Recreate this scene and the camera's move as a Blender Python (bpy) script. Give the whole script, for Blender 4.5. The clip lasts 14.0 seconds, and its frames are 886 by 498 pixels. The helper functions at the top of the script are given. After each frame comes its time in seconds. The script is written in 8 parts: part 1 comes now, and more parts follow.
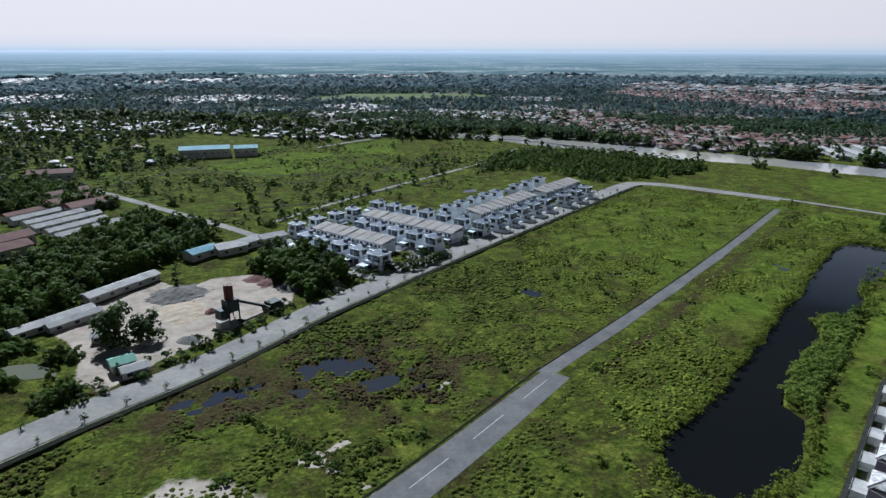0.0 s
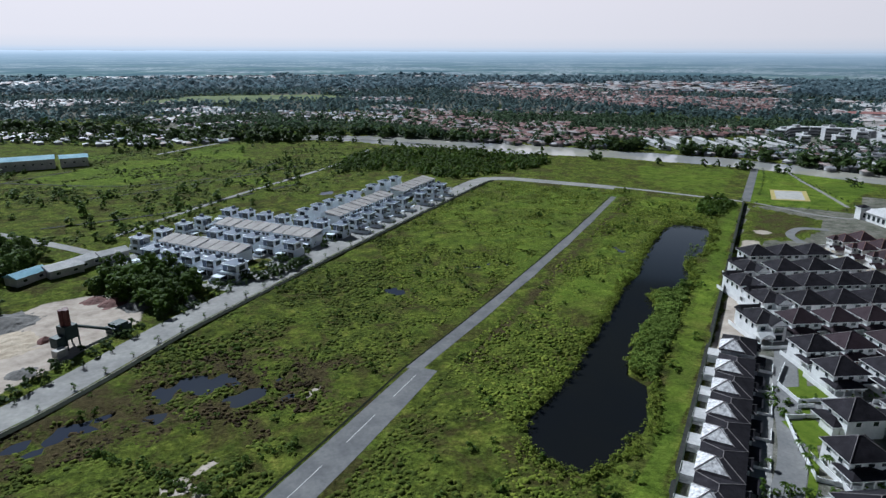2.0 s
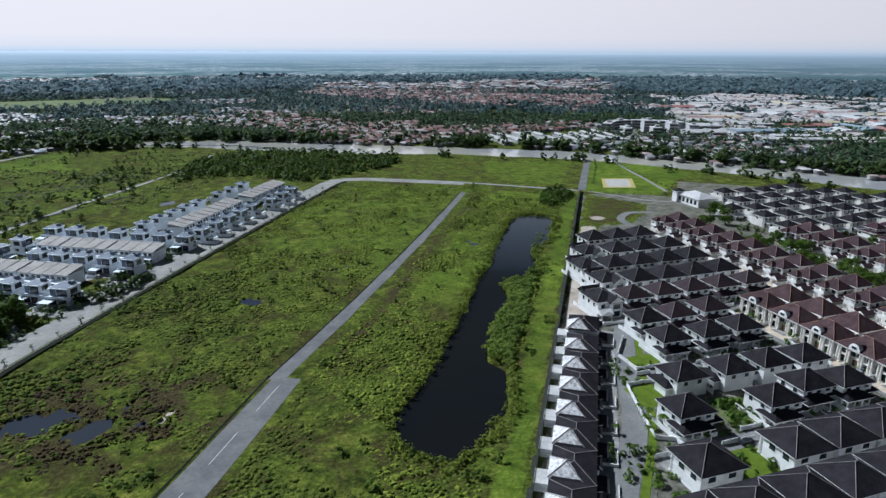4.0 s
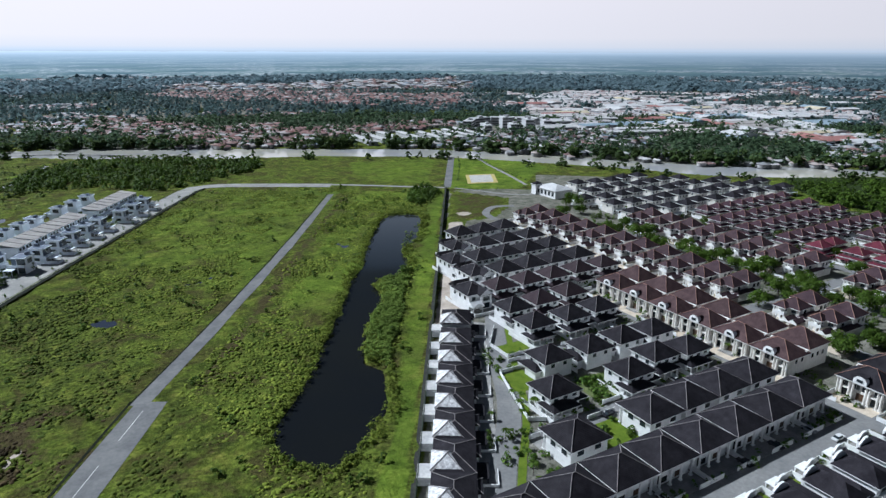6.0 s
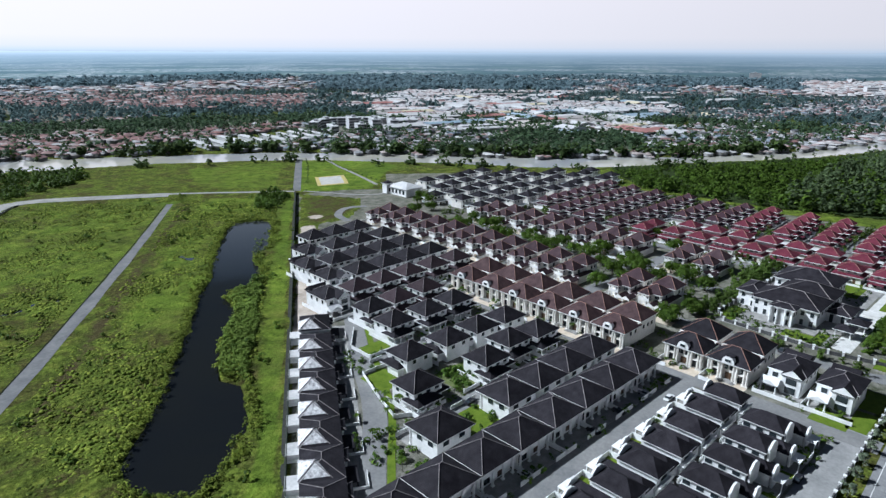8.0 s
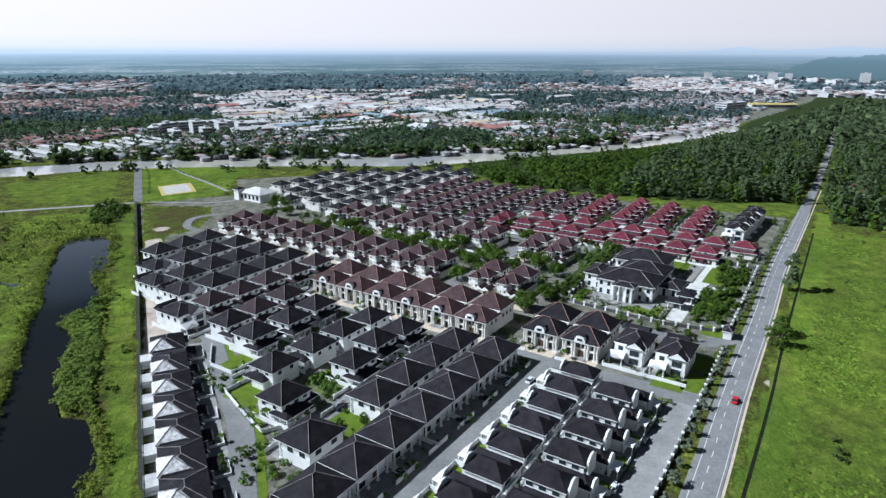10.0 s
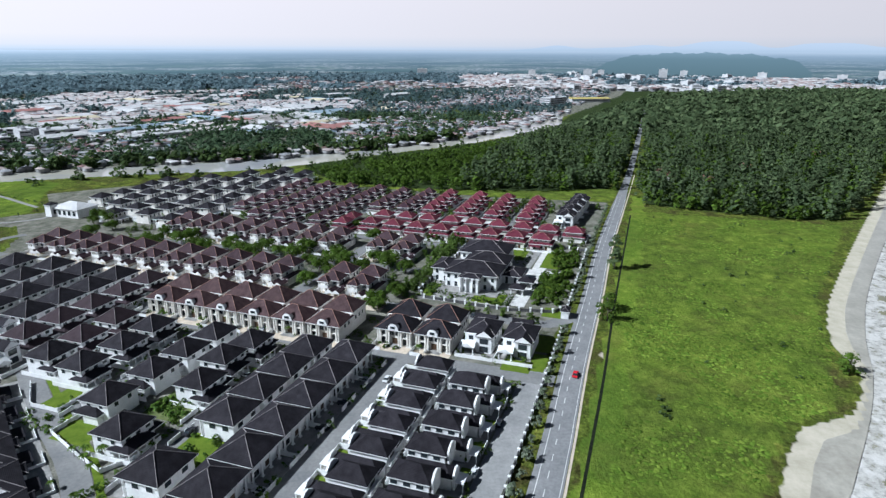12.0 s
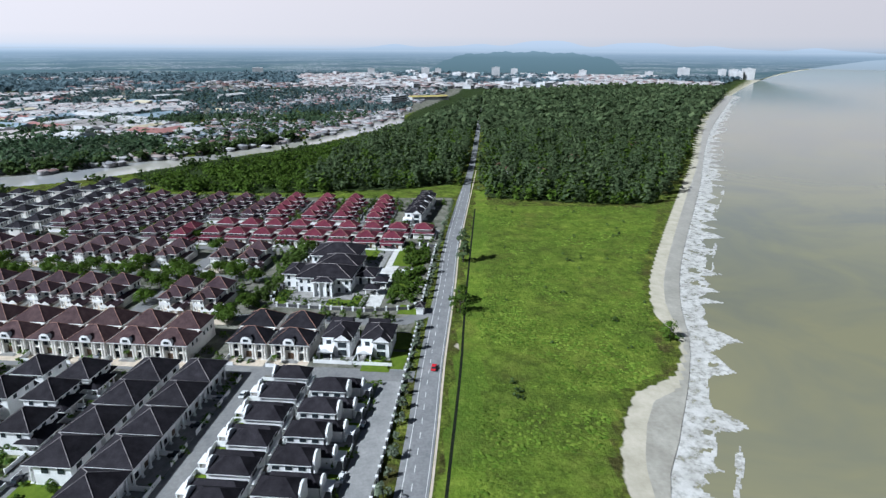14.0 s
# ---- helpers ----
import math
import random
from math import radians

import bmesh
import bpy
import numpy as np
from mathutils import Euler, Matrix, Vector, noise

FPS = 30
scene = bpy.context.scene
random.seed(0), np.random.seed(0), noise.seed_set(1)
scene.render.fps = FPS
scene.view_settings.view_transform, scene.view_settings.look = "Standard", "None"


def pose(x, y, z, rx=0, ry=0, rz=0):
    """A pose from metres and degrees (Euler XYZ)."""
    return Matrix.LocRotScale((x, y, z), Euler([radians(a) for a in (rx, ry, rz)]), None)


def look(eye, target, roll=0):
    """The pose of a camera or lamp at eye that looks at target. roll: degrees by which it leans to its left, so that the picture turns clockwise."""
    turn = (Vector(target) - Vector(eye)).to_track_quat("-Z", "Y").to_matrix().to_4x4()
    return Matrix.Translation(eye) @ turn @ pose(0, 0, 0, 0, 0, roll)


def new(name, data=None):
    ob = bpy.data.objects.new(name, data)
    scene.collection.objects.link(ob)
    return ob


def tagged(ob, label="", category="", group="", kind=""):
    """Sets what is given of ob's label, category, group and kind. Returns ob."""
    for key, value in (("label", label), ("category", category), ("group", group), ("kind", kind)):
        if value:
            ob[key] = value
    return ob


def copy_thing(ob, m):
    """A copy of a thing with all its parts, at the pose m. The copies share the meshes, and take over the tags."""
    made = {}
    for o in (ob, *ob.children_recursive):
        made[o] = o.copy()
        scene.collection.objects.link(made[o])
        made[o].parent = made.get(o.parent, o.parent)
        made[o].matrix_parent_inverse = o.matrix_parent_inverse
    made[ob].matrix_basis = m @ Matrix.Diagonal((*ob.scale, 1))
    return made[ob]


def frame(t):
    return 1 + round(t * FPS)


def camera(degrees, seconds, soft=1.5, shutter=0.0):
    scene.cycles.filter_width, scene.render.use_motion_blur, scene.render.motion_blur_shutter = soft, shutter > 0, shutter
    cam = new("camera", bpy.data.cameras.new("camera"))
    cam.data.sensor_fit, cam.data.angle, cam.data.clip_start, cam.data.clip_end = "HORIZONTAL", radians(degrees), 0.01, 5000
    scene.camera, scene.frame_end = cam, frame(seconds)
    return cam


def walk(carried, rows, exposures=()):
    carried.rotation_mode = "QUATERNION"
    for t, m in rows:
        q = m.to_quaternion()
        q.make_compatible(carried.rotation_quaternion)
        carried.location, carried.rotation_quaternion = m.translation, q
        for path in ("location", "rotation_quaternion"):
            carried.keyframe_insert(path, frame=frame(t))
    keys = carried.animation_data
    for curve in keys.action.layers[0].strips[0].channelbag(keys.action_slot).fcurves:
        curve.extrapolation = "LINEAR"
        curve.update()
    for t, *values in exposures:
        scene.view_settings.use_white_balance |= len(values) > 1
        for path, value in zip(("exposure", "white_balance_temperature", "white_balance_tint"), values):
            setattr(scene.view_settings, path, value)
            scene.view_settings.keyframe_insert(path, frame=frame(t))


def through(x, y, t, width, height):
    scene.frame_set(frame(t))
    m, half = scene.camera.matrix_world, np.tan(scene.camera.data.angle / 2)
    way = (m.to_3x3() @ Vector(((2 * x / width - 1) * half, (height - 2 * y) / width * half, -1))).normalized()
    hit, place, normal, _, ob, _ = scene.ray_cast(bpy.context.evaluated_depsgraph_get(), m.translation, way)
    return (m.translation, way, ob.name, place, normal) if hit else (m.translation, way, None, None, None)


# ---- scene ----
cam = camera(69.86, 14.0, soft=1.4)
walk(cam, [
    (0, look((0.00, -0.00, 100.00), (0.00, 95.43, 70.12), 0.15)),
    (0.5, look((0.03, -0.26, 100.10), (4.86, 95.05, 70.23), 0.17)),
    (1, look((0.06, -0.51, 100.19), (10.56, 94.35, 70.34), 0.19)),
    (1.5, look((0.10, -0.74, 100.30), (16.16, 93.34, 70.47), 0.22)),
    (2, look((0.12, -1.00, 100.40), (21.69, 91.99, 70.59), 0.23)),
    (2.5, look((0.13, -1.25, 100.51), (27.16, 90.30, 70.71), 0.23)),
    (3, look((0.13, -1.52, 100.63), (32.50, 88.29, 70.85), 0.23)),
    (5.5, look((0.31, -3.00, 101.64), (55.91, 74.59, 71.85), 0.19)),
    (6, look((0.32, -3.27, 101.81), (59.74, 71.44, 72.01), 0.18)),
    (6.5, look((0.33, -3.49, 101.95), (64.02, 67.61, 72.15), 0.17)),
    (7, look((0.32, -3.69, 102.08), (68.08, 63.55, 72.29), 0.18)),
    (7.5, look((0.33, -3.90, 102.19), (71.97, 59.19, 72.40), 0.20)),
    (8, look((0.33, -4.13, 102.30), (75.60, 54.58, 72.52), 0.22)),
    (10.5, look((0.48, -5.12, 103.15), (89.22, 30.01, 73.29), 0.16)),
    (11, look((0.48, -5.24, 103.42), (91.23, 24.25, 73.50), 0.17)),
    (11.5, look((0.43, -5.33, 103.68), (92.84, 18.37, 73.70), 0.17)),
    (12, look((0.31, -5.40, 103.98), (94.02, 12.41, 73.96), 0.20)),
    (12.5, look((0.11, -5.45, 104.28), (94.75, 6.40, 74.22), 0.24)),
    (13, look((-0.14, -5.49, 104.58), (94.99, 1.21, 74.48), 0.28)),
    (13.5, look((-0.41, -5.52, 104.89), (94.94, -4.82, 74.76), 0.32)),
    (14, look((-0.67, -5.55, 105.20), (94.53, -10.87, 75.05), 0.36)),
], exposures=[(0, 0.06, 5400, 6), (3, 0.1, 5400, 6), (7, 0.38, 5400, 6), (11, 0.52, 5400, 6), (14, 0.46, 5400, 6)])

# ---- light ----
SUN_AZ, SUN_EL = radians(116), radians(41)      # from +x towards +y
world = bpy.data.worlds.new("sky")
scene.world = world
world.use_nodes = True
wn = world.node_tree
sky = wn.nodes.new("ShaderNodeTexSky")
sky.sky_type, sky.sun_disc = "NISHITA", False
sky.sun_elevation, sky.sun_rotation = SUN_EL, math.pi / 2 - SUN_AZ
sky.air_density, sky.dust_density, sky.ozone_density = 1.0, 0.4, 1.0
wn.nodes["Background"].inputs["Strength"].default_value = 0.011
wn.links.new(sky.outputs[0], wn.nodes["Background"].inputs["Color"])
sun = new("sun", bpy.data.lights.new("sun", "SUN"))
sun.data.energy, sun.data.angle, sun.data.color = 5.0, radians(0.53), (1.0, 0.965, 0.91)
sun.matrix_world = look((math.cos(SUN_AZ) * math.cos(SUN_EL) * 400, math.sin(SUN_AZ) * math.cos(SUN_EL) * 400, math.sin(SUN_EL) * 400), (0, 0, 0))
scene.view_settings.exposure = 0.0

# ---- far backdrop: hazy sky and the last of the land, at the edge of sight ----
# haze on the backdrop rings is painted as emission, graded by height
def haze_material(name, stops, low, high, sunward=0.0):
    m = bpy.data.materials.new(name)
    m.use_nodes = True
    nt = m.node_tree
    e = nt.nodes.new("ShaderNodeEmission")
    sep = nt.nodes.new("ShaderNodeSeparateXYZ")
    mr = nt.nodes.new("ShaderNodeMapRange")
    mr.inputs["From Min"].default_value, mr.inputs["From Max"].default_value = low, high
    r = nt.nodes.new("ShaderNodeValToRGB")
    while len(r.color_ramp.elements) < len(stops):
        r.color_ramp.elements.new(0.5)
    for el, (p, c) in zip(r.color_ramp.elements, stops):
        el.position, el.color = (p - low) / (high - low), (*c, 1)
    nt.links.new(nt.nodes.new("ShaderNodeNewGeometry").outputs["Position"], sep.inputs[0])
    nt.links.new(sep.outputs[2], mr.inputs[0])
    nt.links.new(mr.outputs[0], r.inputs[0])
    nt.links.new(r.outputs[0], e.inputs[0])
    if sunward:
        # brighter round the bearing of the sun
        flat_n = nt.nodes.new("ShaderNodeVectorMath")
        flat_n.operation = "NORMALIZE"
        nt.links.new(sep.inputs[0].links[0].from_socket, flat_n.inputs[0])
        dot = nt.nodes.new("ShaderNodeVectorMath")
        dot.operation = "DOT_PRODUCT"
        dot.inputs[1].default_value = (math.cos(SUN_AZ), math.sin(SUN_AZ), 0)
        nt.links.new(flat_n.outputs[0], dot.inputs[0])
        gain = nt.nodes.new("ShaderNodeMath")
        gain.operation = "MULTIPLY_ADD"
        gain.inputs[1].default_value, gain.inputs[2].default_value = sunward, 1 - sunward * 0.4
        nt.links.new(dot.outputs["Value"], gain.inputs[0])
        nt.links.new(gain.outputs[0], e.inputs["Strength"])
    nt.links.new(e.outputs[0], nt.nodes["Material Output"].inputs["Surface"])
    return m


# painted glow of the sky; the lowest stops stand for far sea
HAZE_SKY = haze_material("hazy_sky", [(0, (0.30, 0.31, 0.30)), (60, (0.37, 0.385, 0.39)), (90, (0.43, 0.455, 0.48)), (103, (0.53, 0.56, 0.61)), (128, (0.645, 0.605, 0.60)),
                                      (190, (0.73, 0.645, 0.615)), (500, (0.775, 0.67, 0.635)), (750, (0.60, 0.55, 0.55)), (1050, (0.30, 0.32, 0.36)), (1500, (0.07, 0.10, 0.15))], 0, 1500, 0.24)
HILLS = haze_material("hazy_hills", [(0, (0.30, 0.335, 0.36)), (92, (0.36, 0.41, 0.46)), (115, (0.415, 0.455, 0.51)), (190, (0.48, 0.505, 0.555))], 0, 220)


def ring(name, radius, height, mat, label, a0=0, a1=360, n=180, low=lambda a: -2):
    bm = bmesh.new()
    pts = []
    for k in range(n + 1):
        a = radians(a0 + (a1 - a0) * k / n)
        h = height(a0 + (a1 - a0) * k / n)
        pts.append((bm.verts.new((radius * math.cos(a), radius * math.sin(a), low(a0 + (a1 - a0) * k / n))), bm.verts.new((radius * math.cos(a), radius * math.sin(a), h))))
    for (a, b_), (c_, d) in zip(pts[:-1], pts[1:]):
        bm.faces.new((a, c_, d, b_))
    me = bpy.data.meshes.new(name)
    bm.to_mesh(me)
    bm.free()
    me.materials.append(mat)
    ob = new(name, me)
    return tagged(ob, label, "backdrop", kind="structure")


# glowing ring, carried up past the view so the river reflects it
ring("backdrop_sky", 4640, lambda a: 1500, HAZE_SKY, "pale hazy sky above the far plain")

EYE = 102.0         # height from which the far plain is laid out on its backdrop


def plain_material():
    """The hazy plain past the last woods: fields, woods and pale towns thinning into blue haze towards the horizon."""
    m = bpy.data.materials.new("hazy_far_plain")
    m.use_nodes = True
    nt = m.node_tree
    link = nt.links.new
    sep = nt.nodes.new("ShaderNodeSeparateXYZ")
    pos = nt.nodes.new("ShaderNodeNewGeometry").outputs["Position"]
    link(pos, sep.inputs[0])

    def calc(op, a, b_):
        n = nt.nodes.new("ShaderNodeMath")
        n.operation = op
        for k, v in enumerate((a, b_)):
            if isinstance(v, (int, float)):
                n.inputs[k].default_value = v
            else:
                link(v, n.inputs[k])
        return n.outputs[0]

    def steps_of(fac, stops):
        r = nt.nodes.new("ShaderNodeValToRGB")
        while len(r.color_ramp.elements) < len(stops):
            r.color_ramp.elements.new(0.5)
        for el, (p, c) in zip(r.color_ramp.elements, stops):
            el.position, el.color = p, (*c, 1) if len(c) == 3 else (c[0], c[0], c[0], 1)
        link(fac, r.inputs[0])
        return r.outputs[0]

    def blend(fac, a, b_):
        n = nt.nodes.new("ShaderNodeMix")
        n.data_type = "RGBA"
        link(fac, n.inputs[0])
        for k, v in ((6, a), (7, b_)):
            if isinstance(v, tuple):
                n.inputs[k].default_value = (*v, 1)
            else:
                link(v, n.inputs[k])
        return n.outputs[2]

    far = calc("DIVIDE", EYE, calc("MAXIMUM", calc("SUBTRACT", EYE, sep.outputs[2]), 4.0))
    scale = nt.nodes.new("ShaderNodeVectorMath")
    scale.operation = "SCALE"
    flat_pos = nt.nodes.new("ShaderNodeVectorMath")
    flat_pos.operation = "MULTIPLY"
    flat_pos.inputs[1].default_value = (1, 1, 0)
    link(pos, flat_pos.inputs[0])
    link(flat_pos.outputs[0], scale.inputs[0])
    link(far, scale.inputs["Scale"])

    def grain(size, detail=5.0):
        n = nt.nodes.new("ShaderNodeTexNoise")
        n.inputs["Scale"].default_value, n.inputs["Detail"].default_value, n.inputs["Roughness"].default_value = 1 / size, detail, 0.7
        link(scale.outputs[0], n.inputs["Vector"])
        return n.outputs["Fac"]

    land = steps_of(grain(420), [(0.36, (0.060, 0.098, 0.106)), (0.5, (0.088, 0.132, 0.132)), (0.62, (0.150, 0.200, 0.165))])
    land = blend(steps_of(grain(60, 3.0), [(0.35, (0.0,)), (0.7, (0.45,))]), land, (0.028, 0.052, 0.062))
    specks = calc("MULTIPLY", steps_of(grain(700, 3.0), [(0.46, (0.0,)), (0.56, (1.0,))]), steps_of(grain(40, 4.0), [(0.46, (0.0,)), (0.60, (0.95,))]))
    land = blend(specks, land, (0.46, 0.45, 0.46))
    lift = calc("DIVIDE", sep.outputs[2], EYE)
    # haze painted over the land, thicker with height on the backdrop
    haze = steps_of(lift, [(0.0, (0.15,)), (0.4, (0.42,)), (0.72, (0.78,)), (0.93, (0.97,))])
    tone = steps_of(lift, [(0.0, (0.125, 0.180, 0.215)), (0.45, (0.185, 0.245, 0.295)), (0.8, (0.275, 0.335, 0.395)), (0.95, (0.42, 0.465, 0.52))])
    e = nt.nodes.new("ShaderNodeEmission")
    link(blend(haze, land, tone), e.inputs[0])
    # more glow towards the sun, for haze lit from behind
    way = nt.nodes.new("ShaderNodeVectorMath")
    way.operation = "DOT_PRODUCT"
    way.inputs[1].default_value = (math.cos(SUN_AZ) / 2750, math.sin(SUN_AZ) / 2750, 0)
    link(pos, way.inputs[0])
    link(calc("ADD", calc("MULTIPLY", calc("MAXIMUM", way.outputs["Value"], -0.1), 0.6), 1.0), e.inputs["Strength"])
    link(e.outputs[0], nt.nodes["Material Output"].inputs["Surface"])
    return m


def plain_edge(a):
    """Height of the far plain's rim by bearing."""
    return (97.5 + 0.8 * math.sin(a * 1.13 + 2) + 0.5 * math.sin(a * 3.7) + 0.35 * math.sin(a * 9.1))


def plain_foot(a):
    """Lower edge of the far plain: past the bay it is shaped to the coast's outline in the camera's view."""
    return float(np.interp(a, [-39, -36, -33.3, -30.7, -28.8], [84, 73, 51.6, 28.9, -2]))


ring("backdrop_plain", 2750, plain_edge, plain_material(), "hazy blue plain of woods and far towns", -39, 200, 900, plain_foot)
# rise is a glowing backdrop too, with haze in its ramp
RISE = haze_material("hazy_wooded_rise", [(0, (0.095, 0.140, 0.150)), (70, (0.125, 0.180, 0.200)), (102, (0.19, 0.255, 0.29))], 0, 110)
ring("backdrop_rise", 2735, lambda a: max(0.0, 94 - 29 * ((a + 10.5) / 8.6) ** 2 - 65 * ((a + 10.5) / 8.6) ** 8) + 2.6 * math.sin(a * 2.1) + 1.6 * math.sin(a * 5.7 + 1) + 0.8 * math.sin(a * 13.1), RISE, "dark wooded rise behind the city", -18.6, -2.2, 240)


def hill_line(a):
    """Height of the far hills by bearing from +x."""
    k = max(0.0, 1 - abs(a + 14) / 24)
    return 84 + 80 * k ** 0.8 * (0.82 + 0.18 * math.sin(a * 0.9)) + 9 * math.sin(a * 0.55 + 1) + 4 * math.sin(a * 1.7)


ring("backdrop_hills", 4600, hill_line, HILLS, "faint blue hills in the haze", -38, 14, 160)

# ---- materials ----
def material(name, rough=0.8, metal=0.0, spec=0.4):
    m = bpy.data.materials.new(name)
    m.use_nodes = True
    b = m.node_tree.nodes["Principled BSDF"]
    b.inputs["Roughness"].default_value, b.inputs["Metallic"].default_value = rough, metal
    b.inputs["Specular IOR Level"].default_value = spec
    return m, m.node_tree, b


def node(nt, kind, **inputs):
    n = nt.nodes.new(kind)
    for k, v in inputs.items():
        n.inputs[k.replace("_", " ")].default_value = v
    return n


def noise_tex(nt, scale, detail=4.0, rough=0.6, where=None, distort=0.0):
    n = node(nt, "ShaderNodeTexNoise", Scale=scale, Detail=detail, Roughness=rough, Distortion=distort)
    if where is None:
        where = nt.nodes.new("ShaderNodeNewGeometry").outputs["Position"]
    nt.links.new(where, n.inputs["Vector"])
    return n.outputs["Fac"]


def ramp(nt, fac, stops, interp="LINEAR"):
    r = nt.nodes.new("ShaderNodeValToRGB")
    r.color_ramp.interpolation = interp
    while len(r.color_ramp.elements) < len(stops):
        r.color_ramp.elements.new(0.5)
    for e, (p, c) in zip(r.color_ramp.elements, stops):
        e.position = p
        e.color = (*c, 1) if len(c) == 3 else (c[0], c[0], c[0], 1)
    nt.links.new(fac, r.inputs[0])
    return r.outputs[0]


def mix(nt, fac, a, b, blend="MIX"):
    n = nt.nodes.new("ShaderNodeMix")
    n.data_type, n.blend_type = "RGBA", blend
    for socket, v in ((n.inputs[0], fac), (n.inputs[6], a), (n.inputs[7], b)):
        if isinstance(v, (int, float)):
            socket.default_value = v
        elif isinstance(v, tuple):
            socket.default_value = (*v, 1)
        else:
            nt.links.new(v, socket)
    return n.outputs[2]


def bump(nt, b, height, strength=0.5, distance=0.1):
    n = node(nt, "ShaderNodeBump", Strength=strength, Distance=distance)
    nt.links.new(height, n.inputs["Height"])
    nt.links.new(n.outputs[0], b.inputs["Normal"])


def attribute(nt, name):
    n = nt.nodes.new("ShaderNodeAttribute")
    n.attribute_name = name
    return n


def mottled(name, dark, light, scale=0.4, rough=0.85, fine=4.0, spec=0.3, metal=0.0, relief=0.05, vary=0.0):
    """A surface with stains and grain at two scales; vary: brightness from piece to piece."""
    m, nt, b = material(name, rough, metal, spec)
    c = mix(nt, ramp(nt, noise_tex(nt, scale), [(0.3, (0.0,)), (0.7, (1.0,))]), dark, light)
    g = noise_tex(nt, fine, 3.0)
    c = mix(nt, 0.35, c, ramp(nt, g, [(0.25, (0.3,)), (0.75, (0.75,))]), "OVERLAY")
    if vary:
        oi = nt.nodes.new("ShaderNodeObjectInfo").outputs["Random"]
        c = mix(nt, 1.0, c, ramp(nt, oi, [(0.0, (1 - vary,)), (1.0, (1.0,))]), "MULTIPLY")
    nt.links.new(c, b.inputs["Base Color"])
    if relief:
        bump(nt, b, g, 0.5, relief)
    return m


def island_mix(name, colours, rough=0.85, spec=0.3, grain=0.6, amount=0.4, metal=0.0):
    """Joined pieces, each in a colour of its own out of the list."""
    m, nt, b = material(name, rough, metal, spec)
    r = nt.nodes.new("ShaderNodeNewGeometry").outputs["Random Per Island"]
    n = len(colours)
    c = ramp(nt, r, [(i / n, c) for i, c in enumerate(colours)], "CONSTANT")
    c = mix(nt, amount, c, ramp(nt, noise_tex(nt, grain), [(0.3, (0.25,)), (0.7, (0.75,))]), "OVERLAY")
    nt.links.new(c, b.inputs["Base Color"])
    return m


def leaf_material(name, dark, light, rough=0.6, through=0.25):
    m, nt, b = material(name, rough, 0.0, 0.08)
    r = nt.nodes.new("ShaderNodeNewGeometry").outputs["Random Per Island"]
    c = ramp(nt, r, [(0.0, dark), (0.6, tuple((a + d) / 2 for a, d in zip(dark, light))), (1.0, light)])
    big = ramp(nt, noise_tex(nt, 0.045, 3.0), [(0.34, (0.24,)), (0.66, (0.74,))])
    c = mix(nt, 0.6, c, big, "OVERLAY")
    nt.links.new(c, b.inputs["Base Color"])
    t = node(nt, "ShaderNodeBsdfTranslucent")
    nt.links.new(c, t.inputs["Color"])
    s = nt.nodes.new("ShaderNodeMixShader")
    s.inputs[0].default_value = through
    out = nt.nodes["Material Output"]
    nt.links.new(b.outputs[0], s.inputs[1])
    nt.links.new(t.outputs[0], s.inputs[2])
    nt.links.new(s.outputs[0], out.inputs["Surface"])
    return m


# ground: grass, with wet brown patches, bare earth, sand and town soil by masks on the sheet
GROUND, nt, b = material("wild_grass", 1.0, 0.0, 0.03)
b.inputs["Sheen Weight"].default_value, b.inputs["Sheen Roughness"].default_value = 0.06, 0.5
b.inputs["Sheen Tint"].default_value = (0.42, 0.52, 0.12, 1)
g1 = noise_tex(nt, 0.02, 5.0, 0.65)
g2 = noise_tex(nt, 0.13, 5.0, 0.7)
g3 = noise_tex(nt, 0.9, 4.0, 0.7)
# dark stops put the shade of hollows between tussocks into the colour
grass = ramp(nt, g2, [(0.28, (0.012, 0.017, 0.006)), (0.42, (0.046, 0.060, 0.012)), (0.55, (0.104, 0.128, 0.020)), (0.72, (0.225, 0.222, 0.046))])
grass = mix(nt, ramp(nt, g1, [(0.4, (0.0,)), (0.62, (0.75,))]), grass, ramp(nt, g3, [(0.3, (0.032, 0.052, 0.010)), (0.7, (0.130, 0.172, 0.024))]))
grass = mix(nt, 0.55, grass, ramp(nt, g3, [(0.3, (0.18,)), (0.7, (0.8,))]), "OVERLAY")
# brown patches, kept dark to stand for shading in the grass as well
pockets = ramp(nt, noise_tex(nt, 0.06, 6.0, 0.75, distort=0.6), [(0.48, (0.0,)), (0.60, (0.9,))])
grass = mix(nt, pockets, grass, ramp(nt, g3, [(0.3, (0.022, 0.021, 0.009)), (0.7, (0.085, 0.070, 0.026))]))
g4 = noise_tex(nt, 0.38, 5.0, 0.75)
grass = mix(nt, 0.7, grass, ramp(nt, g4, [(0.32, (0.16,)), (0.68, (0.84,))]), "OVERLAY")
zone = attribute(nt, "zone")
sep = nt.nodes.new("ShaderNodeSeparateColor")
nt.links.new(zone.outputs["Color"], sep.inputs[0])


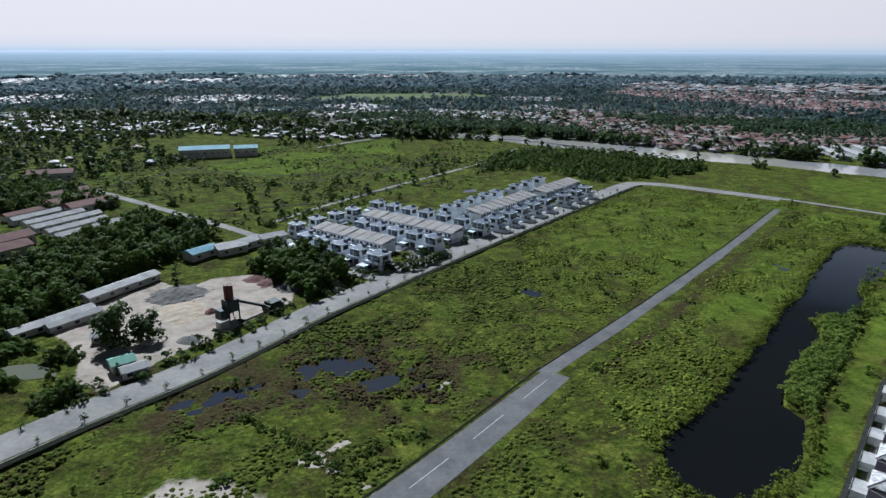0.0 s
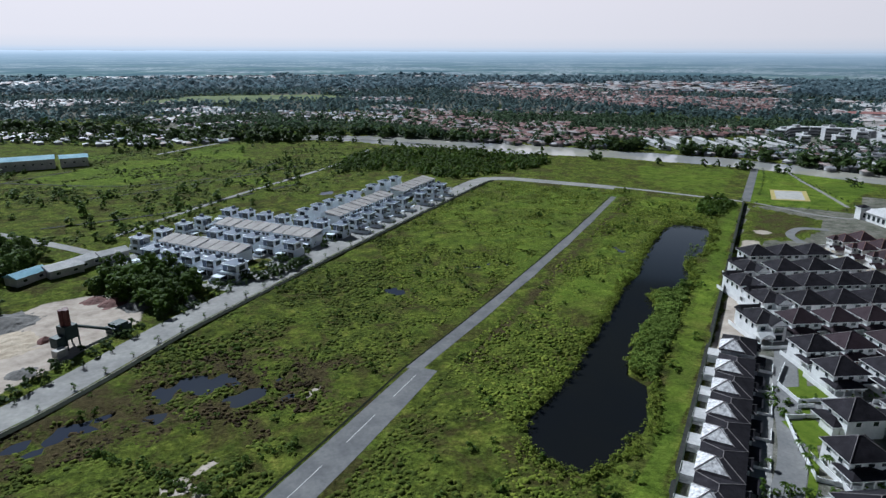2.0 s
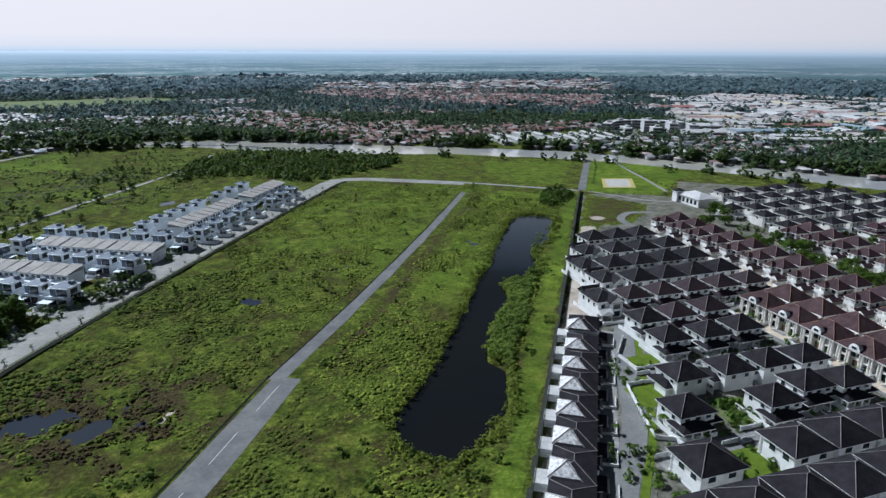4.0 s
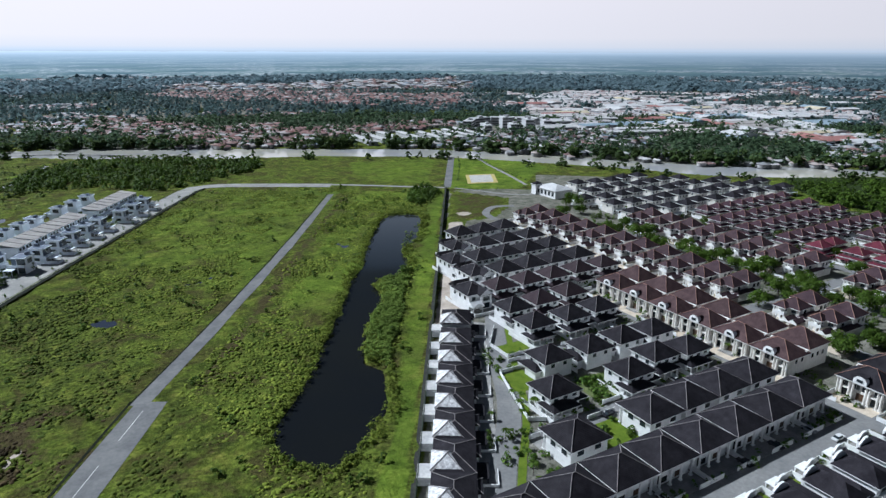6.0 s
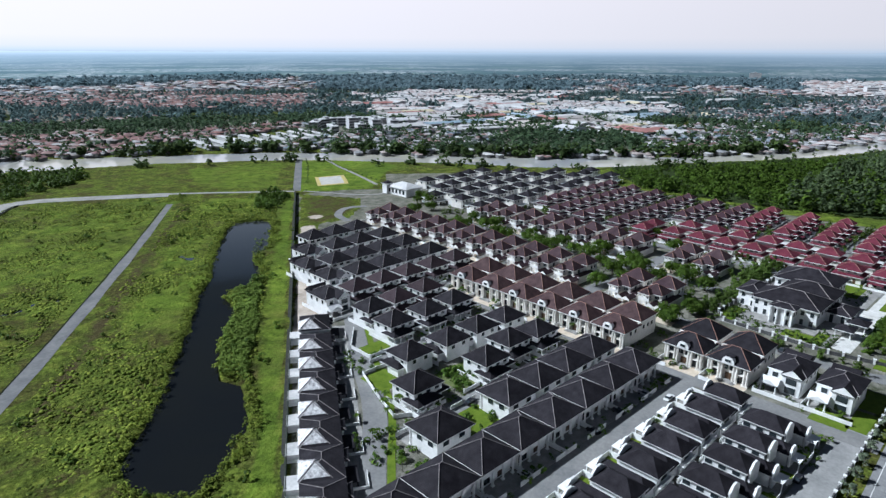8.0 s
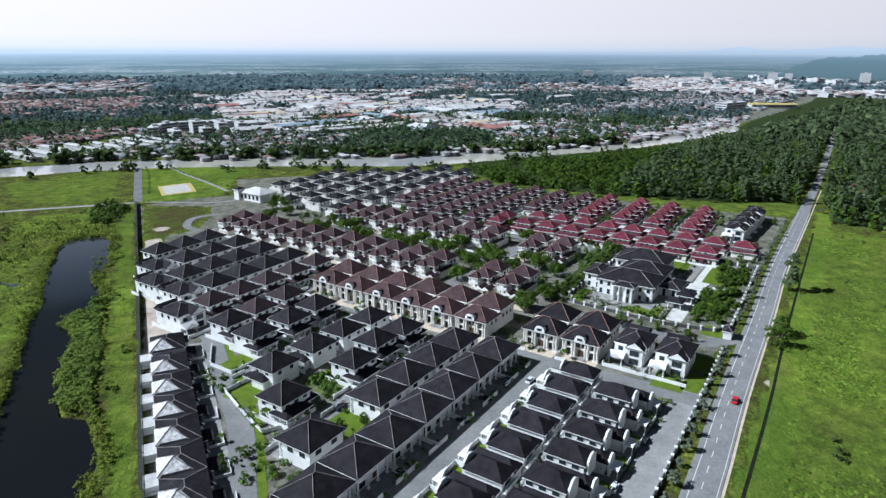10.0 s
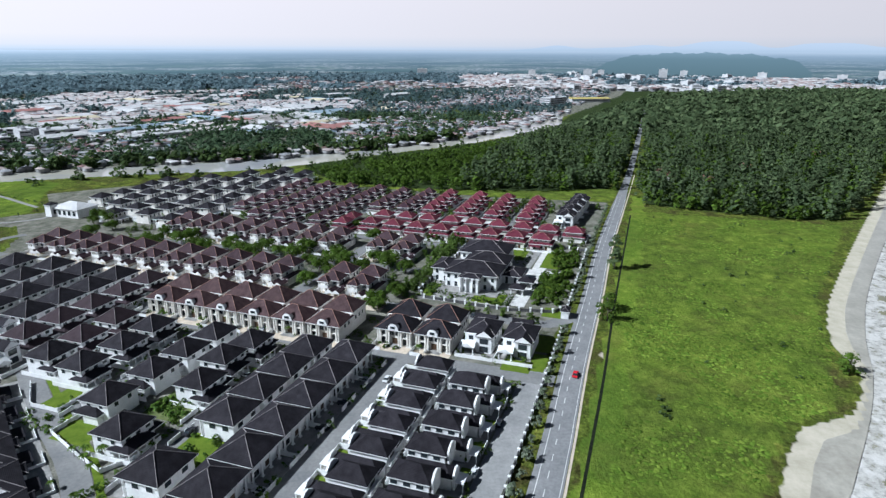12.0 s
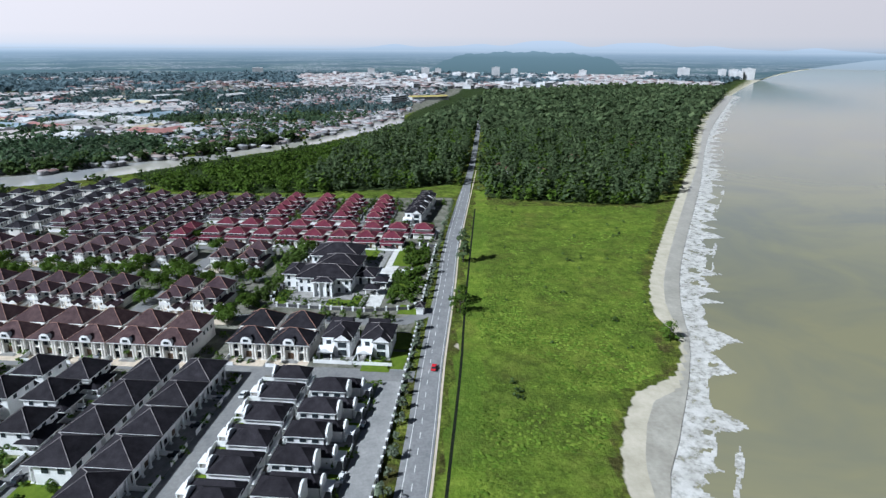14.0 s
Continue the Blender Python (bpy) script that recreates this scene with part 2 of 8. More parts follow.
def ragged(mask, amount=0.5, tex=g2):
    """The mask with an uneven edge."""
    a = nt.nodes.new("ShaderNodeMath")
    a.operation = "MULTIPLY_ADD"
    nt.links.new(tex, a.inputs[0])
    a.inputs[1].default_value, a.inputs[2].default_value = amount * 2, -amount
    s = nt.nodes.new("ShaderNodeMath")
    s.operation = "ADD"
    nt.links.new(mask, s.inputs[0])
    nt.links.new(a.outputs[0], s.inputs[1])
    return ramp(nt, s.outputs[0], [(0.42, (0.0,)), (0.58, (1.0,))])


brown = ramp(nt, g3, [(0.3, (0.030, 0.026, 0.014)), (0.5, (0.058, 0.046, 0.022)), (0.75, (0.095, 0.075, 0.038))])
earth = ramp(nt, g2, [(0.25, (0.20, 0.17, 0.145)), (0.45, (0.38, 0.325, 0.28)), (0.7, (0.53, 0.46, 0.40))])
sand = ramp(nt, g2, [(0.3, (0.37, 0.335, 0.26)), (0.7, (0.54, 0.49, 0.40))])
c = mix(nt, ragged(sep.outputs[0]), grass, brown)
c = mix(nt, ragged(sep.outputs[1], 0.35), c, earth)
c = mix(nt, ragged(sep.outputs[2], 0.12), c, sand)
zone2 = attribute(nt, "zone_b")
sep2 = nt.nodes.new("ShaderNodeSeparateColor")
nt.links.new(zone2.outputs["Color"], sep2.inputs[0])
lawn = ramp(nt, g2, [(0.3, (0.062, 0.106, 0.012)), (0.5, (0.120, 0.178, 0.020)), (0.7, (0.205, 0.258, 0.038))])
lawn = mix(nt, ramp(nt, noise_tex(nt, 0.028, 5.0, 0.7), [(0.52, (0.0,)), (0.66, (0.6,))]), lawn, (0.125, 0.115, 0.030))
lawn = mix(nt, ramp(nt, noise_tex(nt, 0.017, 4.0, 0.6, distort=0.5), [(0.46, (0.0,)), (0.60, (0.55,))]), lawn, (0.052, 0.092, 0.014))
lawn = mix(nt, 0.55, lawn, ramp(nt, g3, [(0.3, (0.3,)), (0.7, (0.7,))]), "OVERLAY")
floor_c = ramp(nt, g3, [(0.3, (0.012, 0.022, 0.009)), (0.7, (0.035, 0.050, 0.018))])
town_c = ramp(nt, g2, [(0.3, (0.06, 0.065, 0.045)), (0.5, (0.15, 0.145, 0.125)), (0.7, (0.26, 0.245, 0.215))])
c = mix(nt, ragged(sep2.outputs[0], 0.1), c, lawn)
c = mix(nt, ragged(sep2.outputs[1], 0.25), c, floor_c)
c = mix(nt, ragged(sep2.outputs[2], 0.1), c, town_c)
nt.links.new(c, b.inputs["Base Color"])
level = mix(nt, 1.0, ragged(sep.outputs[1], 0.35), ragged(sep.outputs[2], 0.12), "LIGHTEN")
bump(nt, b, mix(nt, level, g4, mix(nt, 0.06, (0.5, 0.5, 0.5), g4)), 0.9, 1.2)

ASPHALT = mottled("asphalt", (0.165, 0.166, 0.172), (0.235, 0.234, 0.236), 0.15, 0.9, 1.2, 0.2, relief=0.01)
OLD_ROAD = mottled("worn_pale_asphalt", (0.12, 0.12, 0.125), (0.19, 0.188, 0.186), 0.12, 0.95, 0.8, 0.15, relief=0.01)
RING = mottled("sandy_concrete_road", (0.21, 0.205, 0.20), (0.34, 0.33, 0.31), 0.08, 0.95, 0.6, 0.15, relief=0.01)
CONCRETE = mottled("concrete", (0.34, 0.33, 0.31), (0.52, 0.50, 0.47), 0.2, 0.9, 1.5, 0.2, relief=0.01)
PAVING = mottled("pale_paving", (0.18, 0.175, 0.17), (0.31, 0.30, 0.285), 0.3, 0.85, 2.0, 0.3, relief=0.01)
WHITE = mottled("white_wall_paint", (0.62, 0.62, 0.62), (0.78, 0.78, 0.775), 0.25, 0.7, 2.0, 0.3, relief=0.0)
CREAM = mottled("cream_wall_paint", (0.58, 0.55, 0.51), (0.74, 0.72, 0.68), 0.25, 0.7, 2.0, 0.3, relief=0.0)
LINE = mottled("road_paint", (0.55, 0.55, 0.53), (0.75, 0.74, 0.72), 0.6, 0.8, 3.0, 0.3, relief=0.0)
YELLOW = mottled("yellow_court_paint", (0.36, 0.29, 0.09), (0.48, 0.40, 0.15), 0.3, 0.8, 2.0, 0.3, relief=0.0)
# near-black stands for the shade inside a weedy ditch
DITCH = mottled("shaded_ditch_near_black", (0.006, 0.008, 0.005), (0.018, 0.022, 0.012), 0.6, 0.95, 2.0, 0.1, relief=0.1)
DARK = mottled("dark_drain", (0.02, 0.022, 0.02), (0.05, 0.05, 0.045), 0.5, 0.9, 2.0, 0.2, relief=0.0)
GLASS, nt, b = material("window_glass", 0.08, 0.0, 0.6)
b.inputs["Base Color"].default_value = (0.025, 0.032, 0.038, 1)


def tile_roof(name, dark, light, course=0.35, rough=0.6, spec=0.4):
    """Roof tiles in courses along the height, with weathering."""
    m, nt, b = material(name, rough, 0.0, spec)
    obj = nt.nodes.new("ShaderNodeTexCoord").outputs["Object"]
    w = node(nt, "ShaderNodeTexWave", Scale=1 / course / 2.0, Distortion=0.6, Detail=1.0)
    w.bands_direction = "Z"
    nt.links.new(obj, w.inputs["Vector"])
    n1, n2 = noise_tex(nt, 0.35, 4.0), noise_tex(nt, 3.0, 3.0)
    c = mix(nt, ramp(nt, n1, [(0.3, (0.0,)), (0.7, (1.0,))]), dark, light)
    c = mix(nt, 0.4, c, ramp(nt, n2, [(0.25, (0.3,)), (0.75, (0.72,))]), "OVERLAY")
    oi = nt.nodes.new("ShaderNodeObjectInfo").outputs["Random"]
    c = mix(nt, 1.0, c, ramp(nt, oi, [(0.0, (0.72,)), (1.0, (1.0,))]), "MULTIPLY")
    nt.links.new(c, b.inputs["Base Color"])
    bump(nt, b, w.outputs["Fac"], 0.5, 0.05)
    return m


ROOF_DARK = tile_roof("charcoal_roof_tile", (0.013, 0.0115, 0.015), (0.033, 0.030, 0.036), rough=0.8, spec=0.1)
ROOF_WINE = tile_roof("wine_red_roof_tile", (0.036, 0.018, 0.026), (0.064, 0.034, 0.044), rough=0.8, spec=0.15)
ROOF_BROWN = tile_roof("brown_roof_tile", (0.046, 0.026, 0.029), (0.100, 0.062, 0.063), rough=0.8, spec=0.15)
ROOF_MAROON = tile_roof("maroon_roof_tile", (0.030, 0.019, 0.024), (0.052, 0.036, 0.042), rough=0.8, spec=0.15)
ROOF_PLUM = tile_roof("plum_brown_roof_tile", (0.036, 0.021, 0.027), (0.074, 0.046, 0.052), rough=0.8, spec=0.15)
ROOF_RED = tile_roof("red_roof_tile", (0.088, 0.014, 0.028), (0.145, 0.030, 0.048), rough=0.8, spec=0.2)
RIDGE = mottled("pale_ridge_cap", (0.14, 0.125, 0.125), (0.25, 0.23, 0.23), 0.5, 0.8, 2.0, relief=0.0)
RIDGE_RED = mottled("terracotta_ridge_cap", (0.19, 0.10, 0.08), (0.29, 0.17, 0.13), 0.5, 0.8, 2.0, relief=0.0)


def water(name, colour, rough, wave, height):
    m, nt, b = material(name, rough, 0.0, 0.5)
    b.inputs["IOR"].default_value = 1.33
    c = mix(nt, ramp(nt, noise_tex(nt, 0.012, 4.0, 0.6, distort=0.8), [(0.38, (0.0,)), (0.62, (1.0,))]), colour, (colour[0] * 1.3, colour[1] * 1.22, colour[2] * 0.98))
    nt.links.new(c, b.inputs["Base Color"])
    bump(nt, b, noise_tex(nt, wave, 3.0), 0.4, height)
    return m


# blue of the reflected sky is put into the pools' colour
POOLS = water("shallow_pool_water", (0.030, 0.036, 0.055), 0.05, 1.5, 0.01)
CREEK = water("silty_creek_water", (0.14, 0.15, 0.12), 0.08, 0.6, 0.01)
LAKE = water("still_dark_water", (0.008, 0.009, 0.010), 0.04, 1.5, 0.01)
# river base kept pale: part of the sky's reflection is in the colour
RIVER = water("river_water", (0.34, 0.345, 0.36), 0.08, 0.3, 0.01)
SEA = water("silty_sea_water", (0.180, 0.178, 0.130), 0.12, 0.25, 0.05)
FOAM = mottled("sea_foam", (0.48, 0.46, 0.43), (0.68, 0.66, 0.63), 0.12, 0.9, 1.2, 0.2, relief=0.1)
nt = FOAM.node_tree
lace = nt.nodes.new("ShaderNodeMixShader")
nt.links.new(ramp(nt, noise_tex(nt, 0.22, 7.0, 0.72), [(0.32, (0.1,)), (0.54, (0.85,))]), lace.inputs[0])
nt.links.new(nt.nodes.new("ShaderNodeBsdfTransparent").outputs[0], lace.inputs[1])
nt.links.new(nt.nodes["Principled BSDF"].outputs[0], lace.inputs[2])
nt.links.new(lace.outputs[0], nt.nodes["Material Output"].inputs["Surface"])

# ---- plan ----
def unit(deg):
    return Vector((math.cos(radians(deg)), math.sin(radians(deg)), 0))


FENCE_DIR, COAST_DIR, RING_DIR = 50.1, -8.1, 52.7
LAKE_SHORE = [(221, 333), (199, 311), (156, 258), (140, 240), (117, 212), (102, 193), (88, 176), (76, 163), (64, 152), (58, 143), (56, 134),
              (60, 126), (65, 123), (72, 124), (79, 128), (83, 133), (90, 137), (98, 148), (106, 163), (103, 168), (107, 176), (122, 196),
              (135, 208), (142, 219), (143, 226), (149, 232), (160, 232), (173, 243), (188, 268), (199, 272), (219, 294), (235, 315), (234, 326)]
RIVER_LINE = [(-800, 1060), (-420, 1010), (-190, 900), (-50, 812), (65, 774), (138, 718), (215, 665), (285, 618), (330, 585), (395, 535), (438, 480),
              (480, 405), (515, 345), (555, 275), (605, 232), (645, 193), (705, 147), (785, 94), (920, 35), (1250, -52), (1600, -130), (2100, -210)]
RIVER_WIDTH = [70, 60, 55, 36, 46, 62, 68, 58, 50, 50, 46, 44, 46, 52, 50, 34, 32, 30, 34, 50, 60, 60]
VEG_EDGE = [(60, -44), (128, -59), (146, -63), (176, -77), (187, -95), (215, -108), (236, -107), (276, -119), (350, -154), (472, -215), (630, -295),
            (1014, -482), (1637, -833), (2330, -1270), (3300, -1960), (4650, -3050)]
WATERLINE = [(60, -50), (126, -68), (150, -80), (185, -98), (215, -111), (254, -124), (318, -152), (493, -240), (866, -424), (1534, -790),
             (2330, -1295), (3300, -2000), (4650, -3110)]
COAST_ROAD = [(20, 9), (135, -6), (200, -12.8), (275, -22), (345, -30), (490, -51), (640, -72), (900, -105), (1250, -150)]
RING_ROAD = [(-200, 20), (-116, 143), (-80, 189), (-52, 234), (-31, 263), (16, 326), (80, 408), (140, 484), (154, 492), (170, 489), (205, 464), (238, 438)]
RUN_ROAD = [(-75, 48), (-10, 124), (27, 171), (37, 184)]
RUN_ROAD_FAR = [(33, 184), (80, 237), (151, 321), (222, 409)]


def curve_points(pts, step=6.0):
    """A smooth line through the points (Catmull-Rom), at even steps."""
    p = np.array(pts, float)
    p = np.vstack([2 * p[0] - p[1], p, 2 * p[-1] - p[-2]])
    out = []
    for i in range(1, len(p) - 2):
        a, b_, c_, d = p[i - 1:i + 3]
        n = max(2, int(np.linalg.norm(c_ - b_) / step))
        for k in range(n):
            t = k / n
            out.append(0.5 * (2 * b_ + (c_ - a) * t + (2 * a - 5 * b_ + 4 * c_ - d) * t * t + (3 * b_ - a - 3 * c_ + d) * t ** 3))
    out.append(p[-2])
    return np.array(out)


def line_distance(x, y, pts):
    """Distance of each place from a line of points, and how far along it lies."""
    best, along, run = np.full(x.shape, 1e9), np.zeros(x.shape), 0.0
    for (ax, ay), (bx, by) in zip(pts[:-1], pts[1:]):
        dx, dy = bx - ax, by - ay
        l2 = dx * dx + dy * dy + 1e-9
        t = np.clip(((x - ax) * dx + (y - ay) * dy) / l2, 0, 1)
        d = np.hypot(x - ax - t * dx, y - ay - t * dy)
        along = np.where(d < best, run + t * math.sqrt(l2), along)
        best = np.minimum(best, d)
        run += math.sqrt(l2)
    return best, along


def inside(x, y, poly):
    r = np.zeros(x.shape, bool)
    px, py = poly[-1]
    for qx, qy in poly:
        cut = ((qy > y) != (py > y)) & (x < (px - qx) * (y - qy) / (py - qy + 1e-12) + qx)
        r ^= cut
        px, py = qx, qy
    return r


def depth_in(x, y, poly):
    """Metres inside the outline; below nought outside."""
    d, _ = line_distance(x, y, list(poly) + [poly[0]])
    return np.where(inside(x, y, poly), d, -d)


def fbm(x, y, scale, seed=0, octaves=3):
    """Smooth value noise on arrays."""
    rng = np.random.RandomState(seed)
    table = rng.rand(256, 256)
    v, amp, tot = np.zeros(x.shape), 1.0, 0.0
    for o in range(octaves):
        u, w = x / scale * 2 ** o + 17.3 * o, y / scale * 2 ** o + 9.1 * o
        i, j = np.floor(u).astype(int), np.floor(w).astype(int)
        f, g = u - i, w - j
        f, g = f * f * (3 - 2 * f), g * g * (3 - 2 * g)
        q = lambda a, c: table[(i + a) % 256, (j + c) % 256]
        v += amp * ((q(0, 0) * (1 - f) + q(1, 0) * f) * (1 - g) + (q(0, 1) * (1 - f) + q(1, 1) * f) * g)
        tot += amp
        amp *= 0.5
    return v / tot


def fast_mesh(name, verts, faces):
    """A mesh from arrays; faces all have the same number of corners."""
    me = bpy.data.meshes.new(name)
    n, k = faces.shape
    me.vertices.add(len(verts))
    me.vertices.foreach_set("co", np.asarray(verts, np.float32).ravel())
    me.loops.add(n * k)
    me.loops.foreach_set("vertex_index", np.asarray(faces, np.int32).ravel())
    me.polygons.add(n)
    me.polygons.foreach_set("loop_start", np.arange(0, n * k, k, dtype=np.int32))
    me.update(calc_edges=True)
    me.validate()
    return me


def axis(lo, hi, step, far_lo, far_hi, grow=1.035):
    a, s, v = list(np.arange(lo, hi, step)), step, lo
    left = []
    while v > far_lo:
        s *= grow
        v -= s
        left.append(max(v, far_lo))
    v, s, right = a[-1], step, []
    while v < far_hi:
        s *= grow
        v += s
        right.append(min(v, far_hi))
    return np.array(left[::-1] + a + right)


shore = curve_points(LAKE_SHORE + [LAKE_SHORE[0]], 4.0)[:-1]
river = curve_points(RIVER_LINE, 25.0)
veg_edge = curve_points(VEG_EDGE, 16.0)
waterline = curve_points(WATERLINE, 16.0)
coast_road, ring_road = curve_points(COAST_ROAD, 20.0), curve_points(RING_ROAD, 8.0)
run_road, run_far = curve_points(RUN_ROAD, 16.0), curve_points(RUN_ROAD_FAR, 16.0)
TOWN = [(76, 101), (297, 366), (330, 352), (352, 330), (372, 345), (400, 372), (430, 340), (455, 310), (520, 232), (478, 120), (490, 40), (498, -44), (335, -22), (240, -9), (120, 8), (40, 20), (20, 60)]
FOREST = [(520, 215), (484, 180), (470, 110), (474, 60), (482, 4), (500, -46), (700, -74), (1250, -150), (1500, -190), (1800, -640), (1740, -840), (1637, -825),
          (1014, -474), (630, -288), (472, -208), (430, -184), (428, -150), (436, -110), (452, -60), (497, -62), (900, -112), (1300, -160), (1500, -120), (1100, -10), (900, 20), (760, 85), (690, 135), (600, 205), (560, 240)]
PARK = [(300, 372), (403, 492), (430, 470), (450, 430), (440, 390), (405, 372), (372, 350), (350, 335), (325, 348)]
sea_side = np.vstack([waterline, [(4650, -4650), (60, -4650)]])
beach_side = np.vstack([veg_edge, [(4650, -4650), (60, -4650)]])


def river_width(along):
    line, w = np.array(RIVER_LINE, float), np.array(RIVER_WIDTH, float)
    run = np.concatenate([[0], np.cumsum(np.linalg.norm(np.diff(line, axis=0), axis=1))])
    return np.interp(along, run, w)


xs, ys = axis(-190, 520, 3.0, -4650, 4650), axis(-190, 560, 3.0, -4650, 4650)
gx, gy = np.meshgrid(xs, ys)
gx, gy = gx.ravel(), gy.ravel()
lake_in = depth_in(gx, gy, shore)
riv_d, riv_s = line_distance(gx, gy, river)
riv_in = river_width(riv_s) / 2 - riv_d
sea_in, beach_in = depth_in(gx, gy, sea_side), depth_in(gx, gy, beach_side)
town_in, forest_in, park_in = depth_in(gx, gy, TOWN), depth_in(gx, gy, FOREST), depth_in(gx, gy, PARK)
road_d = np.minimum.reduce([line_distance(gx, gy, r)[0] for r in (coast_road, ring_road, run_road, run_far)])
TRACKS = [[(-265, 467), (-177, 399), (-110, 346), (-64, 296), (-44, 256)], [(-104, 371), (-84, 407), (-37, 481), (34, 584), (75, 672)], [(-136, 681), (-90, 745), (-45, 792), (78, 758), (150, 700)],
          [(170, 489), (215, 455), (244, 436), (280, 400), (304, 376)], [(60, -5), (129, -14), (196, -23), (265, -31), (422, -51)], [(22, 27), (300, 360)]]
for t_ in TRACKS:
    road_d = np.minimum(road_d, line_distance(gx, gy, t_)[0] + 3)
CREEK_SHAPE = [(-160, 196), (-150, 188), (-137, 191), (-127, 187), (-124, 182), (-133, 180), (-144, 184), (-158, 186)]
ponds = [(-34, 188, 13, 6, 2.8), (-56, 172, 7, 5.5, 2.7), (-72, 166, 7, 4.5, 2.4), (-20, 180, 10, 5, 2.2), (92, 282, 9, 4, 1.6), (165, 290, 5, 4, 1.4), (40, 256, 8, 3, 1.8), (20, 470, 10, 6, 1.7)]
def pond_depth(x, y):
    d = np.full(x.shape, -9.0)
    for px, py, rx, ry, wob in ponds:
        d = np.maximum(d, (1 - np.hypot((x - px) / rx, (y - py) / ry)) * ry + (fbm(x, y, 5.5, 5) - 0.5) * 11 * wob - 2.3)
    return d


pond_in = pond_depth(gx, gy)
wild = np.clip((road_d - 7) / 6, 0, 1) * np.clip(-town_in / 6, 0, 1) * np.clip(-park_in / 6, 0, 1)
near = np.clip(1.6 - np.hypot(gx - 150, gy - 200) / 600, 0, 1)
relief = (fbm(gx, gy, 22, 1) - 0.5) * 1.2 + (fbm(gx, gy, 6.5, 2, 2) - 0.5) * 0.9
gz = relief * wild * near + 0.15
wet = np.maximum.reduce([depth_in(gx, gy, CREEK_SHAPE), lake_in + (fbm(gx, gy, 8, 3) - 0.5) * 3, pond_in + 0.3, riv_in + (fbm(gx, gy, 30, 4) - 0.5) * 5])
gz = np.where(wet > -3, gz - np.clip((wet + 1.2) / 2.5, 0, 1) * 1.6, gz)
gz = np.where((gx > 60) & (gy < 0) & (beach_in <= 0), np.maximum(gz, 0.02), gz)
gz = np.where(beach_in > 0, 0.1 - np.clip(beach_in / 10, 0, 1) * 0.35, gz)
gz = np.where(sea_in > 0, -0.3 - np.clip(sea_in / 6, 0, 1) * 1.5, gz)
nx, ny = len(xs), len(ys)
idx = np.arange(nx * ny).reshape(ny, nx)
quads = np.stack([idx[:-1, :-1], idx[:-1, 1:], idx[1:, 1:], idx[1:, :-1]], -1).reshape(-1, 4)
ground_mesh = fast_mesh("ground", np.stack([gx, gy, gz], 1), quads)
marsh = np.clip(1.1 - np.hypot((gx + 42) / 76, (gy - 182) / 42) + 1.7 * (fbm(gx, gy, 14, 83) - 0.5), 0, 0.56) + np.clip(0.9 - np.hypot((gx - 60) / 80, (gy - 280) / 16), 0, 1) * 0.5
run_side = np.clip(1 - line_distance(gx, gy, [(52, 185), (150, 305), (230, 400)])[0] / 9, 0, 1) * 0.62
bare = np.clip(1 - line_distance(gx, gy, [(-36, 136), (-14, 158), (2, 180)])[0] / 2.2, 0, 1) * (fbm(gx, gy, 9, 81) > 0.5) + np.clip(1.25 - np.hypot((gx + 57) / 22, (gy - 119) / 15), 0, 1) * np.clip(fbm(gx, gy, 7, 82) * 3.4 - 0.4, 0, 1) + np.clip(1 - line_distance(gx, gy, [(-36, 141), (-13, 124)])[0] / 2.6, 0, 1) * (fbm(gx, gy, 8, 86) > 0.45)
yard = [(-148, 216), (-143, 240), (-127, 268), (-114, 259), (-104, 274), (-92, 278), (-66, 280), (-63, 245), (-71, 232), (-83, 210), (-98, 186), (-104, 172), (-116, 178), (-124, 196), (-134, 206)]
bare = np.maximum(bare, np.clip(depth_in(gx, gy, yard) / 6 + 0.5, 0, 1))
bald = [(300, 364), (318, 320), (300, 300), (272, 285), (236, 290)]
bare = np.maximum(bare, np.clip(1.15 - np.hypot((gx - 262) / 8, (gy - 304) / 7), 0, 0.8))
marsh = np.maximum(marsh, np.clip(depth_in(gx, gy, bald) / 12, 0, 0.52))
bare = np.maximum(bare, np.clip(1 - np.hypot(gx - 212, gy + 26) / 7, 0, 1))
strip_town = np.clip(depth_in(gx, gy, [(120, 160), (150, 192), (240, 296), (252, 290), (170, 180)]) / 5, 0, 0.8)
bare = np.maximum(bare, strip_town)
sandy = np.clip(beach_in / 3 + 0.4, 0, 1)
lawn_m = np.clip(park_in / 6, 0, 0.56)
meadow = depth_in(gx, gy, [(262, 470), (300, 545), (402, 492), (304, 378), (262, 420)])
lawn_m = np.maximum(lawn_m, np.clip(meadow / 30, 0, 0.5))
back = depth_in(gx, gy, [(-300, 520), (-260, 470), (-110, 352), (-60, 400), (40, 500), (70, 560), (60, 690), (-60, 780), (-280, 640)])
lawn_m = np.maximum(lawn_m, np.clip(back / 10, 0, 1) * (0.25 + 0.28 * (fbm(gx, gy, 70, 61) > 0.56)))
coast_field = depth_in(gx, gy, [(60, -6), (340, -38), (436, -52), (424, -184), (276, -119), (187, -95), (60, -44)])
lawn_m = np.maximum(lawn_m, np.clip(coast_field / 6, 0, 0.52))
verge = depth_in(gx, gy, [(60, -3), (480, -58), (480, -66), (60, -13)])
lawn_m = np.maximum(lawn_m, np.clip(verge + 0.5, 0, 1))
open_field = depth_in(gx, gy, [(-24, 256), (84, 396), (150, 478), (238, 430), (296, 366), (76, 101), (20, 40)])
